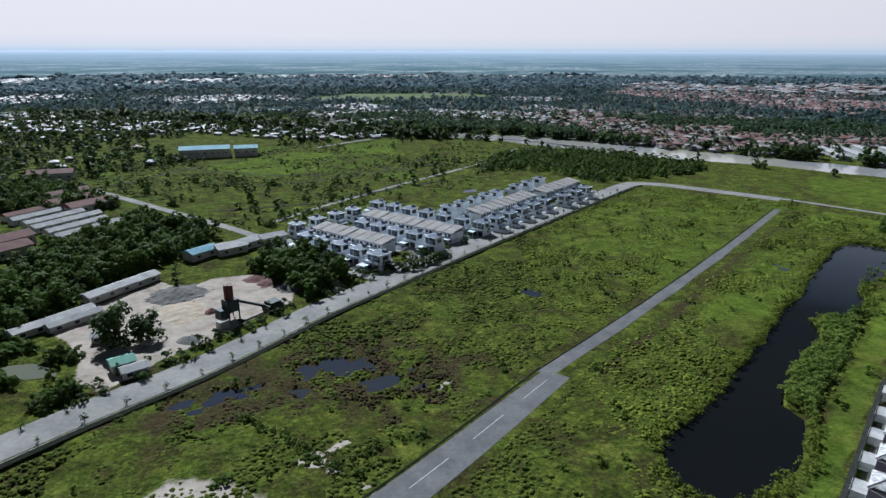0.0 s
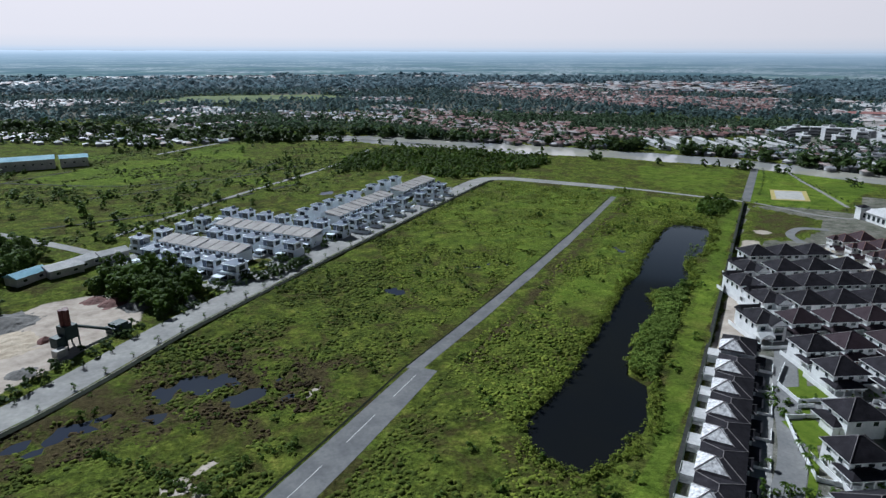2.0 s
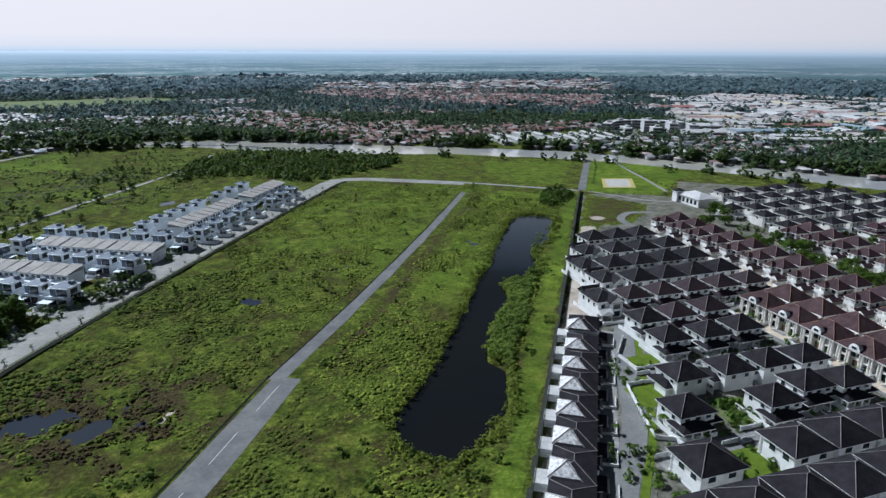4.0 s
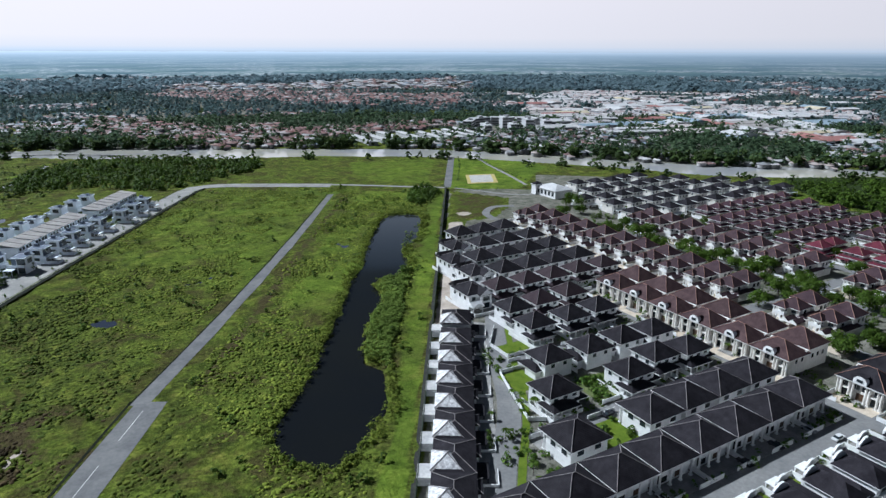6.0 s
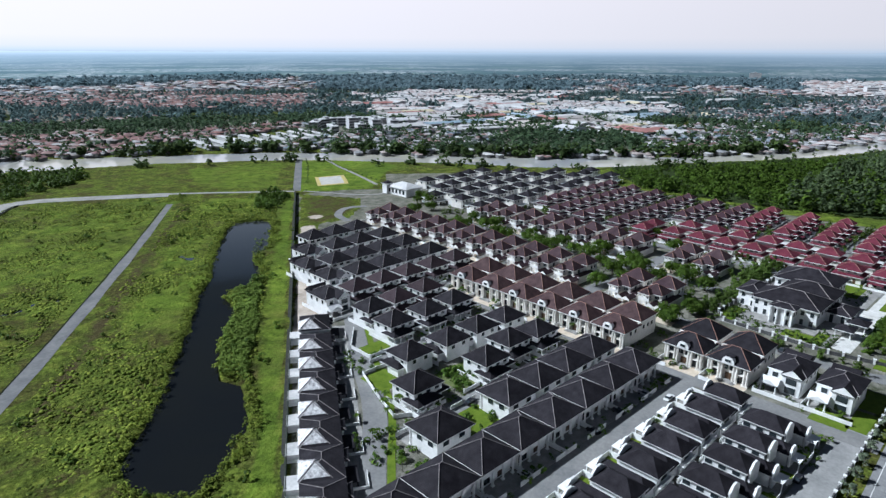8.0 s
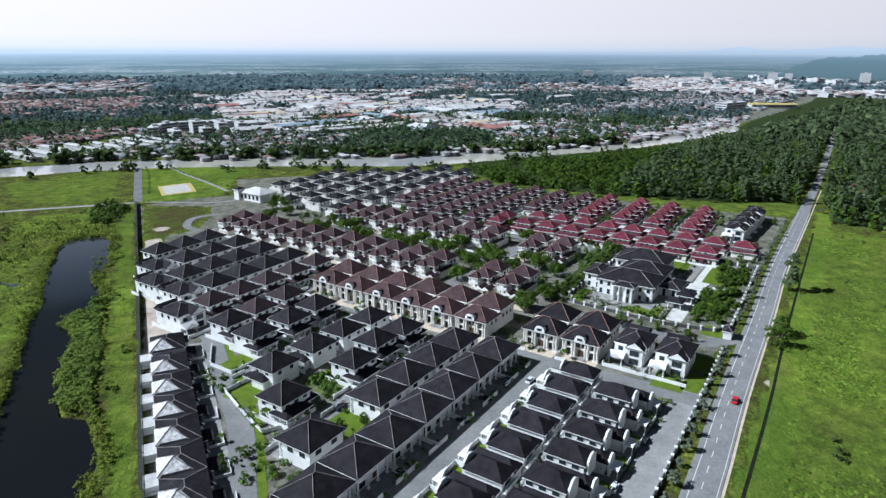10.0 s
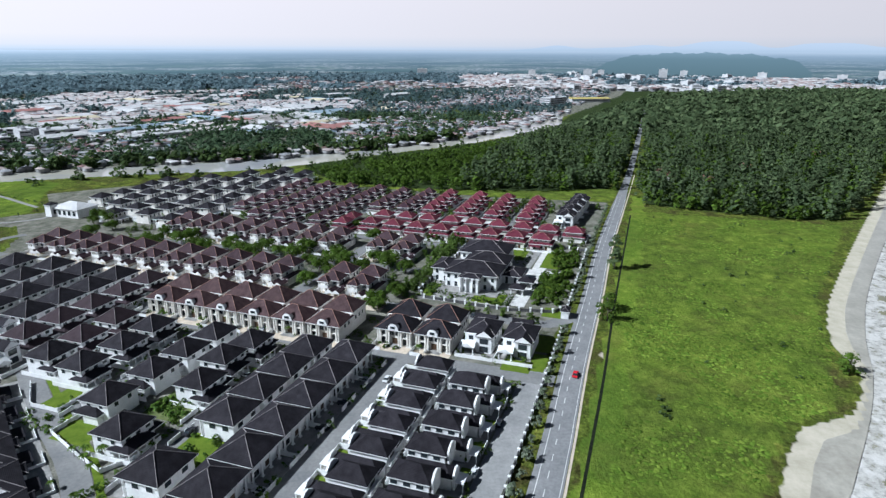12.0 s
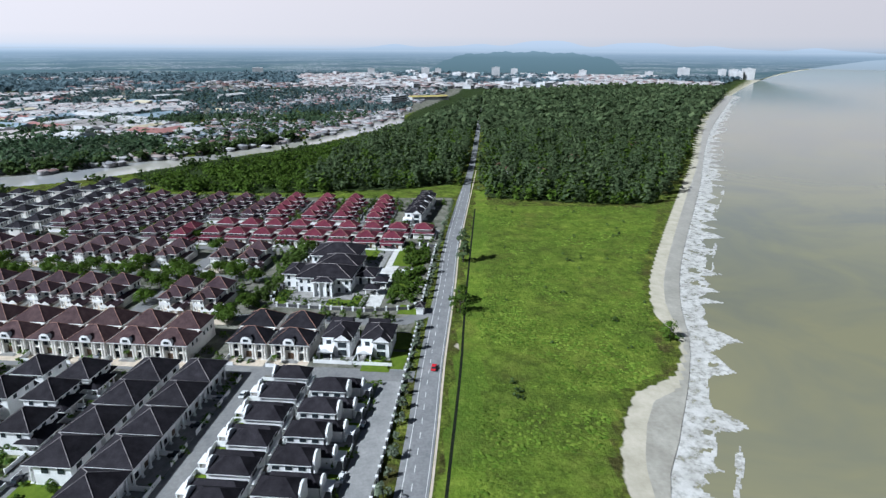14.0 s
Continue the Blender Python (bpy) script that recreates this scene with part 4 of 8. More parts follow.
def porch_house(roof_mat, cap, label):
    """Linked house: a tall hipped block behind, a lower hipped block before it, a white two-storey porch and two gabled car porches."""
    root = thing("house", label, "house")
    part("wall", boxes((-6.3, 6.3, -3.4, 13.5, 0, 3.2), (-5.0, 5.0, 4.6, 13.2, 3.2, 6.9), (-5.6, 3.4, -3.4, 4.6, 3.2, 5.9), (-5.1, 5.1, 4.5, 13.3, 6.5, 6.75)), CREAM, root)
    add_roof(root, -5.0, 5.0, 4.6, 13.2, 7.1, 3.7, roof_mat, cap, name="rear_roof", over=0.7)
    add_roof(root, -5.6, 3.4, -3.6, 4.4, 6.0, 3.2, roof_mat, cap, over=0.6)
    add_roof(root, 3.0, 6.3, -3.4, 9.0, 3.4, 1.2, roof_mat, None, name="side_roof", over=0.25)
    part("porch", boxes((-5.4, -0.6, -6.4, -3.4, 2.9, 3.3), (-5.4, -0.6, -6.4, -6.2, 3.3, 4.1), (-5.6, -0.4, -6.6, -3.4, 5.5, 5.9)), WHITE, root, "white two-storey porch")
    add_roof(root, -5.4, -0.6, -6.4, -1.0, 6.0, 2.0, roof_mat, cap, name="porch_roof", over=0.4)
    for cx in (-5.1, -3.9, -2.1, -0.9):
        part("column", round_post(cx, -6.1, 0, 5.6, 0.3, 6), WHITE, root)
    for gx_ in (1.6, 5.0):
        bm, lines = hip_shape(gx_ - 1.5, gx_ + 1.5, -9.6, -3.6, 2.7, 1.0, over=0.15, gable=True)
        p = part("car_porch", bm, roof_mat, root, "small gabled car porch")
        bm = bmesh.new()
        for yy in (-9.82, -9.98):
            bm.faces.new([bm.verts.new(q) for q in ((gx_ - 1.7, yy, 2.35), (gx_ + 1.7, yy, 2.35), (gx_ + 1.7, yy, 2.8), (gx_, yy, 3.95), (gx_ - 1.7, yy, 2.8))])
        part("gable_board", bm, WHITE, p)
        for px_ in (gx_ - 1.5, gx_ + 1.25):
            part("post", boxes((px_, px_ + 0.25, -9.6, -9.35, 0, 2.45)), WHITE, p)
    for cx in (-3.9, -2.1):
        add_window(root, cx, -3.4, 4.7, 1.4, 1.7)
    add_window(root, 1.4, -3.4, 4.7, 2.0, 1.5), add_window(root, 1.4, -3.4, 1.6, 2.2, 2.0)
    part("front_door", boxes((-3.6, -2.2, -3.52, -3.4, 0, 2.5)), DOOR, root)
    for s, sx in (("l", -5.6), ("r", 3.4)):
        add_window(root, sx, 0.6, 4.7, 1.6, 1.4, s)
    for s, sx in (("l", -5.0), ("r", 5.0)):
        add_window(root, sx, 8.4, 5.2, 1.4, 1.6, s), add_window(root, sx, 11.2, 5.2, 1.2, 1.6, s)
    for cx in (-3.4, -1.1, 1.1, 3.4):
        add_window(root, cx, 4.6, 6.0, 1.7, 0.8)
    part("yard_wall", boxes((-7.1, -6.95, -12.2, 13.5, 0, 1.6), (-6.95, -1.0, -12.35, -12.2, 0, 1.2), (3.2, 3.5, -12.35, -12.2, 0, 1.4)), WHITE, root)
    part("forecourt", boxes((-6.95, 7.0, -12.2, -3.4, -0.2, 0.06)), SANDSTONE, root)
    return root


def skirt_house(roof_mat, label, w=11.5, d=10.0, body=CREAM):
    """House with a small upper hipped roof over a storey that stands in a wide lower skirt roof."""
    root = thing("house", label, "house")
    x, y = w / 2, d / 2
    part("wall", boxes((-x, x, -y, y, 0, 3.1), (-x + 1.2, x - 1.2, -y + 1.5, y - 0.8, 3.0, 5.6)), body, root)
    add_roof(root, -x, x, -y, y, 3.4, 1.5, roof_mat, None, name="lower_roof", over=0.9)
    add_roof(root, -x + 1.2, x - 1.2, -y + 1.5, y - 0.8, 5.8, 2.8, roof_mat, RIDGE_RED, over=1.1)
    for cx in (-2.7, 0, 2.7):
        add_window(root, cx, -y + 1.5, 5.1, 1.5, 1.0)
    add_window(root, -x + 1.2, 0.4, 5.1, 2.2, 1.0, "l")
    for cx in (-3.4, 0.4):
        add_window(root, cx, -y, 1.7, 1.9, 1.5)
    part("front_door", boxes((2.5, 3.7, -y - 0.1, -y, 0, 2.2)), DOOR, root)
    part("porch", boxes((-x, 0.5, -y - 3.4, -y - 0.7, 2.5, 2.75), (-x + 0.1, -x + 0.4, -y - 3.3, -y - 3.0, 0, 2.5), (0.1, 0.4, -y - 3.3, -y - 3.0, 0, 2.5)), roof_mat, root)
    part("yard_wall", boxes((-x - 1.2, -x - 1.05, -y - 4, y + 1, 0, 1.5), (-x - 1.05, x + 1, -y - 4.15, -y - 4, 0, 1.1)), WHITE, root)
    return root


def column_house(roof_mat, label):
    """Linked house with a hipped roof and a white columned front."""
    root = thing("house", label, "house")
    part("wall", boxes((-5.2, 5.2, -3.6, 5.6, 0, 5.9)), CREAM, root)
    add_roof(root, -5.2, 5.2, -4.6, 5.6, 6.2, 2.9, roof_mat, None)
    part("rear_wing", boxes((-5.2, 0.5, 5.6, 8.4, 0, 3.0), (-5.4, 0.7, 5.6, 8.7, 3.0, 3.25)), WHITE, root)
    for cx in (-4.9, -2.0, 2.0, 4.9):
        part("column", round_post(cx, -4.7, 0, 5.9, 0.3, 6), WHITE, root)
    for cx in (-3.4, 0, 3.4):
        add_window(root, cx, -3.6, 4.6, 1.7, 1.6)
    add_window(root, -3.0, -3.6, 1.6, 2.0, 1.8)
    part("front_door", boxes((1.2, 2.6, -3.7, -3.6, 0, 2.3)), DOOR, root)
    add_window(root, -5.2, 1.0, 4.6, 1.4, 1.4, "l")
    part("car_porch", boxes((-4.6, 4.6, -8.8, -4.9, 2.7, 2.95), (-4.5, -4.2, -8.7, -8.4, 0, 2.7), (4.2, 4.5, -8.7, -8.4, 0, 2.7)), WHITE, root)
    return root


def terrace_unit(label):
    """Narrow deep house in a tight row: a steep hipped roof with a cross gable, an annexe at the back and a deep front yard."""
    root = thing("house", label, "house")
    part("wall", boxes((-6.6, 6.6, -4.6, 5.6, 0, 6.3), (-6.4, -1.0, 5.6, 9.4, 0, 3.0)), WHITE, root)
    add_roof(root, -6.6, 6.6, -4.6, 5.6, 6.5, 3.3, ROOF_DARK, RIDGE, over=0.5)
    # cross roof takes the white that stands for sun glare
    bm, lines = hip_shape(-6.4, 1.8, -1.6, 6.2, 6.7, 3.5, over=0.2, gable=False)
    g = part("cross_roof", bm, GLARE_ROOF, root, "weathered cross roof with sun glare painted white")
    part("ridge_cap", caps(lines, 0.14), RIDGE, g)
    bm, lines = hip_shape(1.0, 6.0, -6.0, -1.0, 5.0, 1.8, over=0.4, gable=False)
    g = part("front_roof", bm, ROOF_DARK, root)
    part("ridge_cap", caps(lines, 0.14), RIDGE, g)
    part("front_wing", boxes((1.2, 5.8, -5.8, -4.6, 0, 4.8)), WHITE, root)
    part("annexe_roof", boxes((-6.5, -0.8, 5.6, 9.7, 3.0, 3.2)), METAL_ROOF, root)
    for cx in (-4, 0):
        add_window(root, cx, -4.6, 4.6, 1.7, 1.5)
    add_window(root, 3.5, -5.8, 3.9, 1.9, 1.3), add_window(root, 3.5, -5.8, 1.5, 2.2, 1.9)
    part("front_door", boxes((-1.2, 0.2, -4.7, -4.6, 0, 2.3)), DOOR, root)
    for cx in (-4, 1.5, 4.5):
        add_window(root, cx, 5.6, 4.9, 1.3, 1.2, "b")
    add_window(root, -6.6, 0, 4.7, 1.2, 1.2, "l"), add_window(root, 6.6, 0, 4.7, 1.2, 1.2, "r")
    part("car_porch", boxes((-6.0, 0.6, -8.2, -5.0, 2.4, 2.6), (-5.9, -5.6, -8.0, -7.7, 0, 2.4), (0.2, 0.5, -8.0, -7.7, 0, 2.4)), ROOF_DARK, root, "flat dark car porch")
    part("yard_wall", boxes((-7.0, -6.8, -10.6, 9.6, 0, 1.3), (-6.8, -0.5, -10.6, -10.45, 0, 1.1)), WHITE, root)
    part("forecourt", boxes((-6.8, 6.9, -11.0, -4.6, -0.2, 0.06)), PAVING, root)
    return root


def detached(roof_mat, cap, label):
    """Detached house: upper hipped roof, a lower roof round the porch on columns, and a walled yard."""
    root = thing("house", label, "house")
    part("wall", boxes((-5.6, 5.6, -4.5, 5.5, 0, 6.3), (-6.6, 2.6, -7.2, -4.5, 0, 0.35)), WHITE, root)
    add_roof(root, -5.6, 5.6, -4.5, 5.5, 6.2, 3.9, roof_mat, cap)
    add_roof(root, -6.8, 2.8, -7.6, -1.0, 3.3, 1.5, roof_mat, None, name="porch_roof", over=0.5)
    add_roof(root, 3.4, 8.0, -5.0, 3.6, 3.2, 1.4, roof_mat, None, name="side_roof", over=0.4)
    part("side_wing", boxes((5.6, 7.8, -2.0, 3.4, 0, 3.0)), WHITE, root)
    for cx, cy in ((-6.4, -7.2), (-3.4, -7.2), (-0.4, -7.2), (2.4, -7.2), (-6.4, -4.0)):
        part("column", round_post(cx, cy, 0, 3.1, 0.26), WHITE, root)
    for cx in (-3.5, 0, 3.5):
        add_window(root, cx, -4.5, 5.3, 1.7, 1.5)
    add_window(root, -3.5, -4.5, 1.7, 2.2, 2.0), add_window(root, 1.5, -4.5, 1.7, 2.0, 2.0)
    part("front_door", boxes((-1.4, 0.0, -4.62, -4.5, 0, 2.4)), DOOR, root)
    for cy in (-1.5, 3.0):
        add_window(root, -5.6, cy, 4.9, 1.4, 1.6, "l"), add_window(root, 5.6, cy, 5.2, 1.4, 1.4, "r")
    add_window(root, -2.5, 5.5, 4.9, 1.5, 1.4, "b"), add_window(root, 2.5, 5.5, 4.9, 1.5, 1.4, "b")
    part("yard_wall", boxes((-7.5, -7.3, -11.0, 6.5, 0, 1.5), (-7.3, -2.0, -11.2, -11.0, 0, 1.4), (3.0, 8.2, -11.2, -11.0, 0, 1.4)), WHITE, root)
    return root


def gable_front(label):
    """White house with gabled front and a gabled side porch under dark tiles."""
    root = thing("house", label, "house")
    part("wall", boxes((-5.2, 5.2, -5.0, 8.5, 0, 6.2), (-0.6, 5.0, -6.6, -5.0, 0, 6.2)), WHITE, root)
    add_roof(root, -5.2, 5.2, -4.0, 8.5, 6.4, 3.0, ROOF_DARK, RIDGE)
    for nm, (x0, x1, y0, y1, z, rise) in (("gable_roof", (-0.6, 5.0, -6.6, 0.0, 6.4, 2.2)), ("porch_roof", (-5.8, -1.0, -9.2, -5.0, 3.0, 1.5)), ("rear_gable_roof", (-4.6, 2.6, 6.0, 11.5, 6.4, 2.2))):
        bm, lines = hip_shape(x0, x1, y0, y1, z, rise, over=0.4, gable=True)
        g = part(nm, bm, ROOF_DARK if nm != "porch_roof" else WHITE, root)
        bm = bmesh.new()
        for yy in (y0 - 0.46, y0 - 0.58):
            bm.faces.new([bm.verts.new(p) for p in ((x0 - 0.4, yy, z), (x1 + 0.4, yy, z), ((x0 + x1) / 2, yy, z + rise))])
        part("gable_board", bm, WHITE, g)
    part("rear_wing", boxes((-4.4, 2.4, 8.5, 11.4, 0, 6.2)), WHITE, root)
    for cx, cy in ((-5.6, -9.0), (-1.2, -9.0)):
        part("column", round_post(cx, cy, 0, 2.8, 0.24), WHITE, root)
    add_window(root, 2.2, -6.6, 4.6, 3.2, 2.0, "f", 3), add_window(root, 2.2, -6.6, 1.6, 3.2, 2.2, "f", 3), add_window(root, -3.0, -5.0, 4.8, 1.8, 1.6)
    part("front_door", boxes((-3.0, -1.6, -5.1, -5.0, 0, 2.4)), DOOR, root)
    for s, sx in (("l", -5.2), ("r", 5.2)):
        for cy in (-2, 2, 6):
            add_window(root, sx, cy, 4.8, 1.3, 1.6, s)
    part("yard_wall", boxes((-6.9, 6.9, -12.2, -12.0, 0, 1.3), (-7.0, -6.85, -12.0, 11, 0, 1.5)), WHITE, root)
    part("forecourt", boxes((-6.8, 6.8, -12.0, -5.0, -0.2, 0.06)), PAVING, root)
    return root


DOOR = mottled("brown_door_wood", (0.06, 0.035, 0.02), (0.11, 0.065, 0.04), 0.8, 0.5, 5.0)
LAWN = mottled("garden_lawn", (0.070, 0.112, 0.010), (0.120, 0.165, 0.018), 0.4, 0.95, 3.0, 0.1, relief=0.05)
SANDSTONE = mottled("sandy_paving", (0.42, 0.35, 0.27), (0.58, 0.50, 0.40), 0.3, 0.9, 2.0, 0.2, relief=0.01)
# white stands for sun glare on dark tile, the mottling for wear
GLARE_ROOF = mottled("weathered_roof_with_sun_glare", (0.22, 0.21, 0.22), (0.88, 0.87, 0.87), 1.1, 0.45, 2.5, 0.5, relief=0.02)
METAL_ROOF = mottled("weathered_sheet_roof", (0.333, 0.333, 0.339), (0.563, 0.550, 0.538), 0.2, 0.8, 1.5, 0.15, relief=0.0)

# ---- the estate, on the grid of the coast road: u along it, v inland ----
COS, SIN = math.cos(radians(COAST_DIR)), math.sin(radians(COAST_DIR))


def uv(u, v, z=0.15):
    return Vector((u * COS - v * SIN, u * SIN + v * COS, z))


def lot(u, v, face, jitter=0.0, dz=0.0):
    """The pose of a house whose front looks to -v, +v, -u or +u."""
    turn = {"-v": 0, "+v": 180, "-u": -90, "+u": 90}[face]
    p = uv(u, v)
    return pose(p.x, p.y, 0.15 + dz, 0, 0, COAST_DIR + turn + jitter)


SITES = []


def row(proto, spots, face, group, first=True):
    """Sets the house at each spot; the first spot takes the one that was built."""
    for i, (u, v) in enumerate(spots):
        m = lot(u, v, face)
        SITES.append((u, v))
        if i == 0 and first:
            proto.matrix_world = m
        else:
            copy_thing(proto, m)
        proto["group"] = group
    return proto


def steps(a, step, n):
    return [a + step * k for k in range(n)]


charcoal = villa(ROOF_DARK, RIDGE, label="white two-storey house with charcoal hipped roof and tall columns")
row(charcoal, [(u, 87.5) for u in steps(74.3, 14.4, 8)], "-v", "charcoal villas")
row(charcoal, [(104, 104)] + [(u, 103) for u in steps(131, 14.4, 4)], "+v", "charcoal villas", False)
row(charcoal, [(u, 283) for u in (180, 194.5, 209)], "-v", "charcoal villas", False)
row(charcoal, [(u, 261) for u in (180, 195, 210.5)], "+v", "charcoal villas", False)
row(charcoal, [(u, 242) for u in steps(166, 14.6, 4)], "-v", "charcoal villas", False)
row(charcoal, [(u, 222) for u in steps(166, 14.6, 4)], "+v", "charcoal villas", False)
fins = slab_house("dark-roofed house with tall white fin gable walls")
row(fins, [(u - 1, 43.5) for u in steps(66.5, 11.9, 10)], "-v", "houses with fin walls")
row(fins, [(u + 1, 57.5) for u in steps(66.5, 11.9, 10)], "+v", "houses with fin walls", False)
brown_manor = manor(ROOF_BROWN, RIDGE_RED, "cream columned terrace house with weathered brown tiled roofs")
row(brown_manor, [(198.5, v) for v in steps(106.5, 14.9, 6)], "-u", "brown manor terrace")
dark_manor = manor(ROOF_DARK, RIDGE_RED, "cream columned terrace house with dark brown roofs")
row(dark_manor, [(203, v) for v in (80, 64.8)], "-u", "dark manor terrace")
white_gables = gable_front("white gable-fronted house with dark tiled roof")
row(white_gables, [(207, v) for v in (49.5, 35.5)], "-u", "white gable houses")
porch = porch_house(ROOF_PLUM, RIDGE_RED, "cream house with white porch and plum-brown roofs")
row(porch, [(239, v) for v in steps(112.5, 14.4, 2) + steps(156, 14.4, 9)], "-u", "porch houses")
row(porch, [(293, v) for v in steps(115, 14.2, 2) + steps(157, 14.4, 8)], "-u", "porch houses", False)
det_brown = detached(ROOF_MAROON, RIDGE, "white detached house with dark brown tiled roof and porch")
row(det_brown, [(151, 204), (165.5, 204), (180, 204), (195, 204), (210, 204), (156, 183), (172, 184)], "-v", "detached houses")
det_dark = detached(ROOF_DARK, RIDGE, "white detached house with charcoal roof and columned porch")
row(det_dark, [(142, 182), (140, 166), (156, 165), (171, 166)], "-v", "detached houses")
row(det_dark, [(127, 143), (144, 142), (159, 142), (173, 141)], "+v", "detached houses", False)
row(det_dark, [(115, 125), (143, 122), (159, 126), (172, 124)], "-v", "detached houses", False)
row(white_gables, [(388, 46), (403, 45), (418, 44), (433, 43)], "-u", "white stepped row houses", False)
white_plain = gable_front("plain white gabled house with charcoal roof beside the fence")
row(white_plain, [(164, 260), (152, 242), (151, 223), (137, 204)], "-v", "white fence houses")
red = skirt_house(ROOF_RED, "cream house with two-tier bright red tiled roof")
row(red, [(334, v) for v in steps(51, 14.7, 8)], "-u", "red-roofed houses")
row(red, [(354, v) for v in steps(36, 14.7, 9)], "+u", "red-roofed houses", False)
red_narrow = skirt_house(ROOF_RED, "narrow cream house with two-tier red tiled roof", 8.6, 9.6)
for v in (69, 90, 110, 132):
    row(red_narrow, [(u, v + 0.03 * (u - 376)) for u in steps(377, 12.2, 5)], "-v", "red-roofed houses", v == 69)
maroon = skirt_house(ROOF_WINE, "cream house with two-tier purple-brown hipped roof", 8.4, 9.4)
for v, u0, n in ((149, 376, 5), (168, 374, 5), (188, 330, 9), (211, 328, 9), (231, 330, 9), (252, 345, 8)):
    row(maroon, [(u, v) for u in steps(u0, 11.6, n)], "-v", "purple-brown houses", v == 149)
red_front = [(u, 170) for u in (330, 342)]
row(red, red_front, "-v", "red-roofed houses", False)
grey_villa = column_house(ROOF_DARK, "pale villa with slate-grey hipped roof near the river")
row(grey_villa, [(300 + 15.6 * i + (6 if j % 2 else 0), 270 + 21 * j + 2.5 * math.sin(i * 1.9 + j)) for j in range(5) for i in range(11) if inside(np.array([300 + 15.6 * i]), np.array([270 + 21.0 * j]), [(294, 262), (452, 238), (474, 262), (452, 300), (424, 332), (388, 362), (330, 366), (312, 340), (300, 330)])[0]],
    "-v", "grey river villas")
row(porch, [(239, v) for v in (285.6, 300)], "-u", "porch houses", False)

terrace = terrace_unit("terrace house with sun glare painted on its weathered roof")
for i in range(11):
    a, b_ = 220 - 14.1 * i, -2.5
    p = unit(FENCE_DIR) * a + unit(FENCE_DIR + 90) * b_
    m = pose(p.x, p.y, 0.15, 0, 0, FENCE_DIR) @ Matrix.Diagonal((1, 1, 0.8, 1))
    terrace["group"] = "fence terrace"
    if i == 0:
        terrace.matrix_world = m
    else:
        copy_thing(terrace, m)

# ---- streets, verges and fences ----
def street(pts, width, mat=None, label="grey asphalt street between houses", z=0.19, name="street"):
    return ribbon(name, curve_points([tuple(uv(*p).xy) for p in pts], 10), width, z, mat or ASPHALT, label)


STREET_MAT = mottled("estate_asphalt", (0.145, 0.146, 0.15), (0.215, 0.212, 0.208), 0.12, 0.9, 1.0, 0.2, relief=0.01)
PAVING_GREY = mottled("worn_grey_paving", (0.20, 0.20, 0.20), (0.30, 0.295, 0.29), 0.12, 0.9, 1.0, 0.2, relief=0.01)
for pts, w, m in (([(108, 153), (186, 153)], 7, STREET_MAT), ([(98, 113.5), (186, 113.5)], 7, STREET_MAT), ([(30, 73.5), (192, 73.5)], 7, STREET_MAT), ([(148, 193), (222, 193)], 6.5, STREET_MAT),
                  ([(164, 232), (222, 232)], 6.5, STREET_MAT), ([(178, 272), (222, 272)], 6.5, STREET_MAT), ([(30, 27), (196, 27)], 8, PAVING_GREY), ([(227, 98), (226, 220), (233, 275), (238, 310)], 9, SANDSTONE),
                  ([(247, 21), (233, 30), (231, 60), (230, 100)], 7, STREET_MAT), ([(227, 142), (372, 142)], 7, STREET_MAT), ([(275, 98), (275, 262)], 7, STREET_MAT), ([(321, 38), (318, 262)], 6, STREET_MAT),
                  ([(366, 28), (366, 160)], 6, STREET_MAT)):
    street(pts, w, m)
for v in (79.5, 100, 121, 140.5, 158.5, 178, 199.5, 221, 242):
    street([(370 if v < 180 else 326, v), (436, v)], 6, STREET_MAT)
street([(188.5, 20), (188, 110), (188, 190), (205, 215), (222, 232)], 7.5, STREET_MAT, z=0.2)
inner = curve_points([(173, 186), (168, 175), (149, 152), (136, 136), (118, 113), (90, 87), (55, 48)], 6)
ribbon("street", inner, 7.0, 0.205, STREET_MAT, "grey asphalt street along the terrace")
ribbon("verge", inner[2:], 2.2, 0.23, LAWN, "mown grass verge beside the street", "verge", side=4.9)
ribbon("far_path", curve_points(TRACKS[0], 6), 6, 0.3, RING, "pale road at the edge of the wood")
ribbon("farm_track", curve_points(TRACKS[1], 6), 4, 0.3, RING, "dirt track through the wet fields")
ribbon("farm_track", curve_points(TRACKS[2], 6), 5, 0.3, RING, "pale dike road by the river")
ribbon("cross_track", curve_points(TRACKS[3], 6), 4.5, 0.28, RING, "pale dirt track across the grass")
ribbon("park_path", curve_points([(309, 371), (318, 350), (326, 330), (345, 318), (375, 338)], 6), 3.0, 0.2, PAVING, "pale curving park path", "path")
ribbon("park_path", curve_points([(420, 470), (400, 430), (385, 395), (362, 345)], 6), 3.0, 0.2, PAVING, "pale curving park path", "path")
ribbon("park_path", curve_points([(268, 280), (274, 296), (290, 306), (304, 300)], 4), 5.0, 0.2, STREET_MAT, "curving access road by the bare lot", "road")
# drains: flat dark strips, the shade inside them put into the colour
DRAIN = curve_points(RING_ROAD[:9], 8)
ribbon("drain", DRAIN, 2.4, 0.7, DITCH, "dark open drain along the pale road", "drain", side=-9.4)
ribbon("drain_wall", DRAIN, 0.5, 0.55, CONCRETE, "low concrete drain wall", "wall", side=-8.0)
fence_line = [unit(FENCE_DIR) * a + unit(FENCE_DIR + 90) * 7.0 for a in (30, 130, 230, 330, 480)]
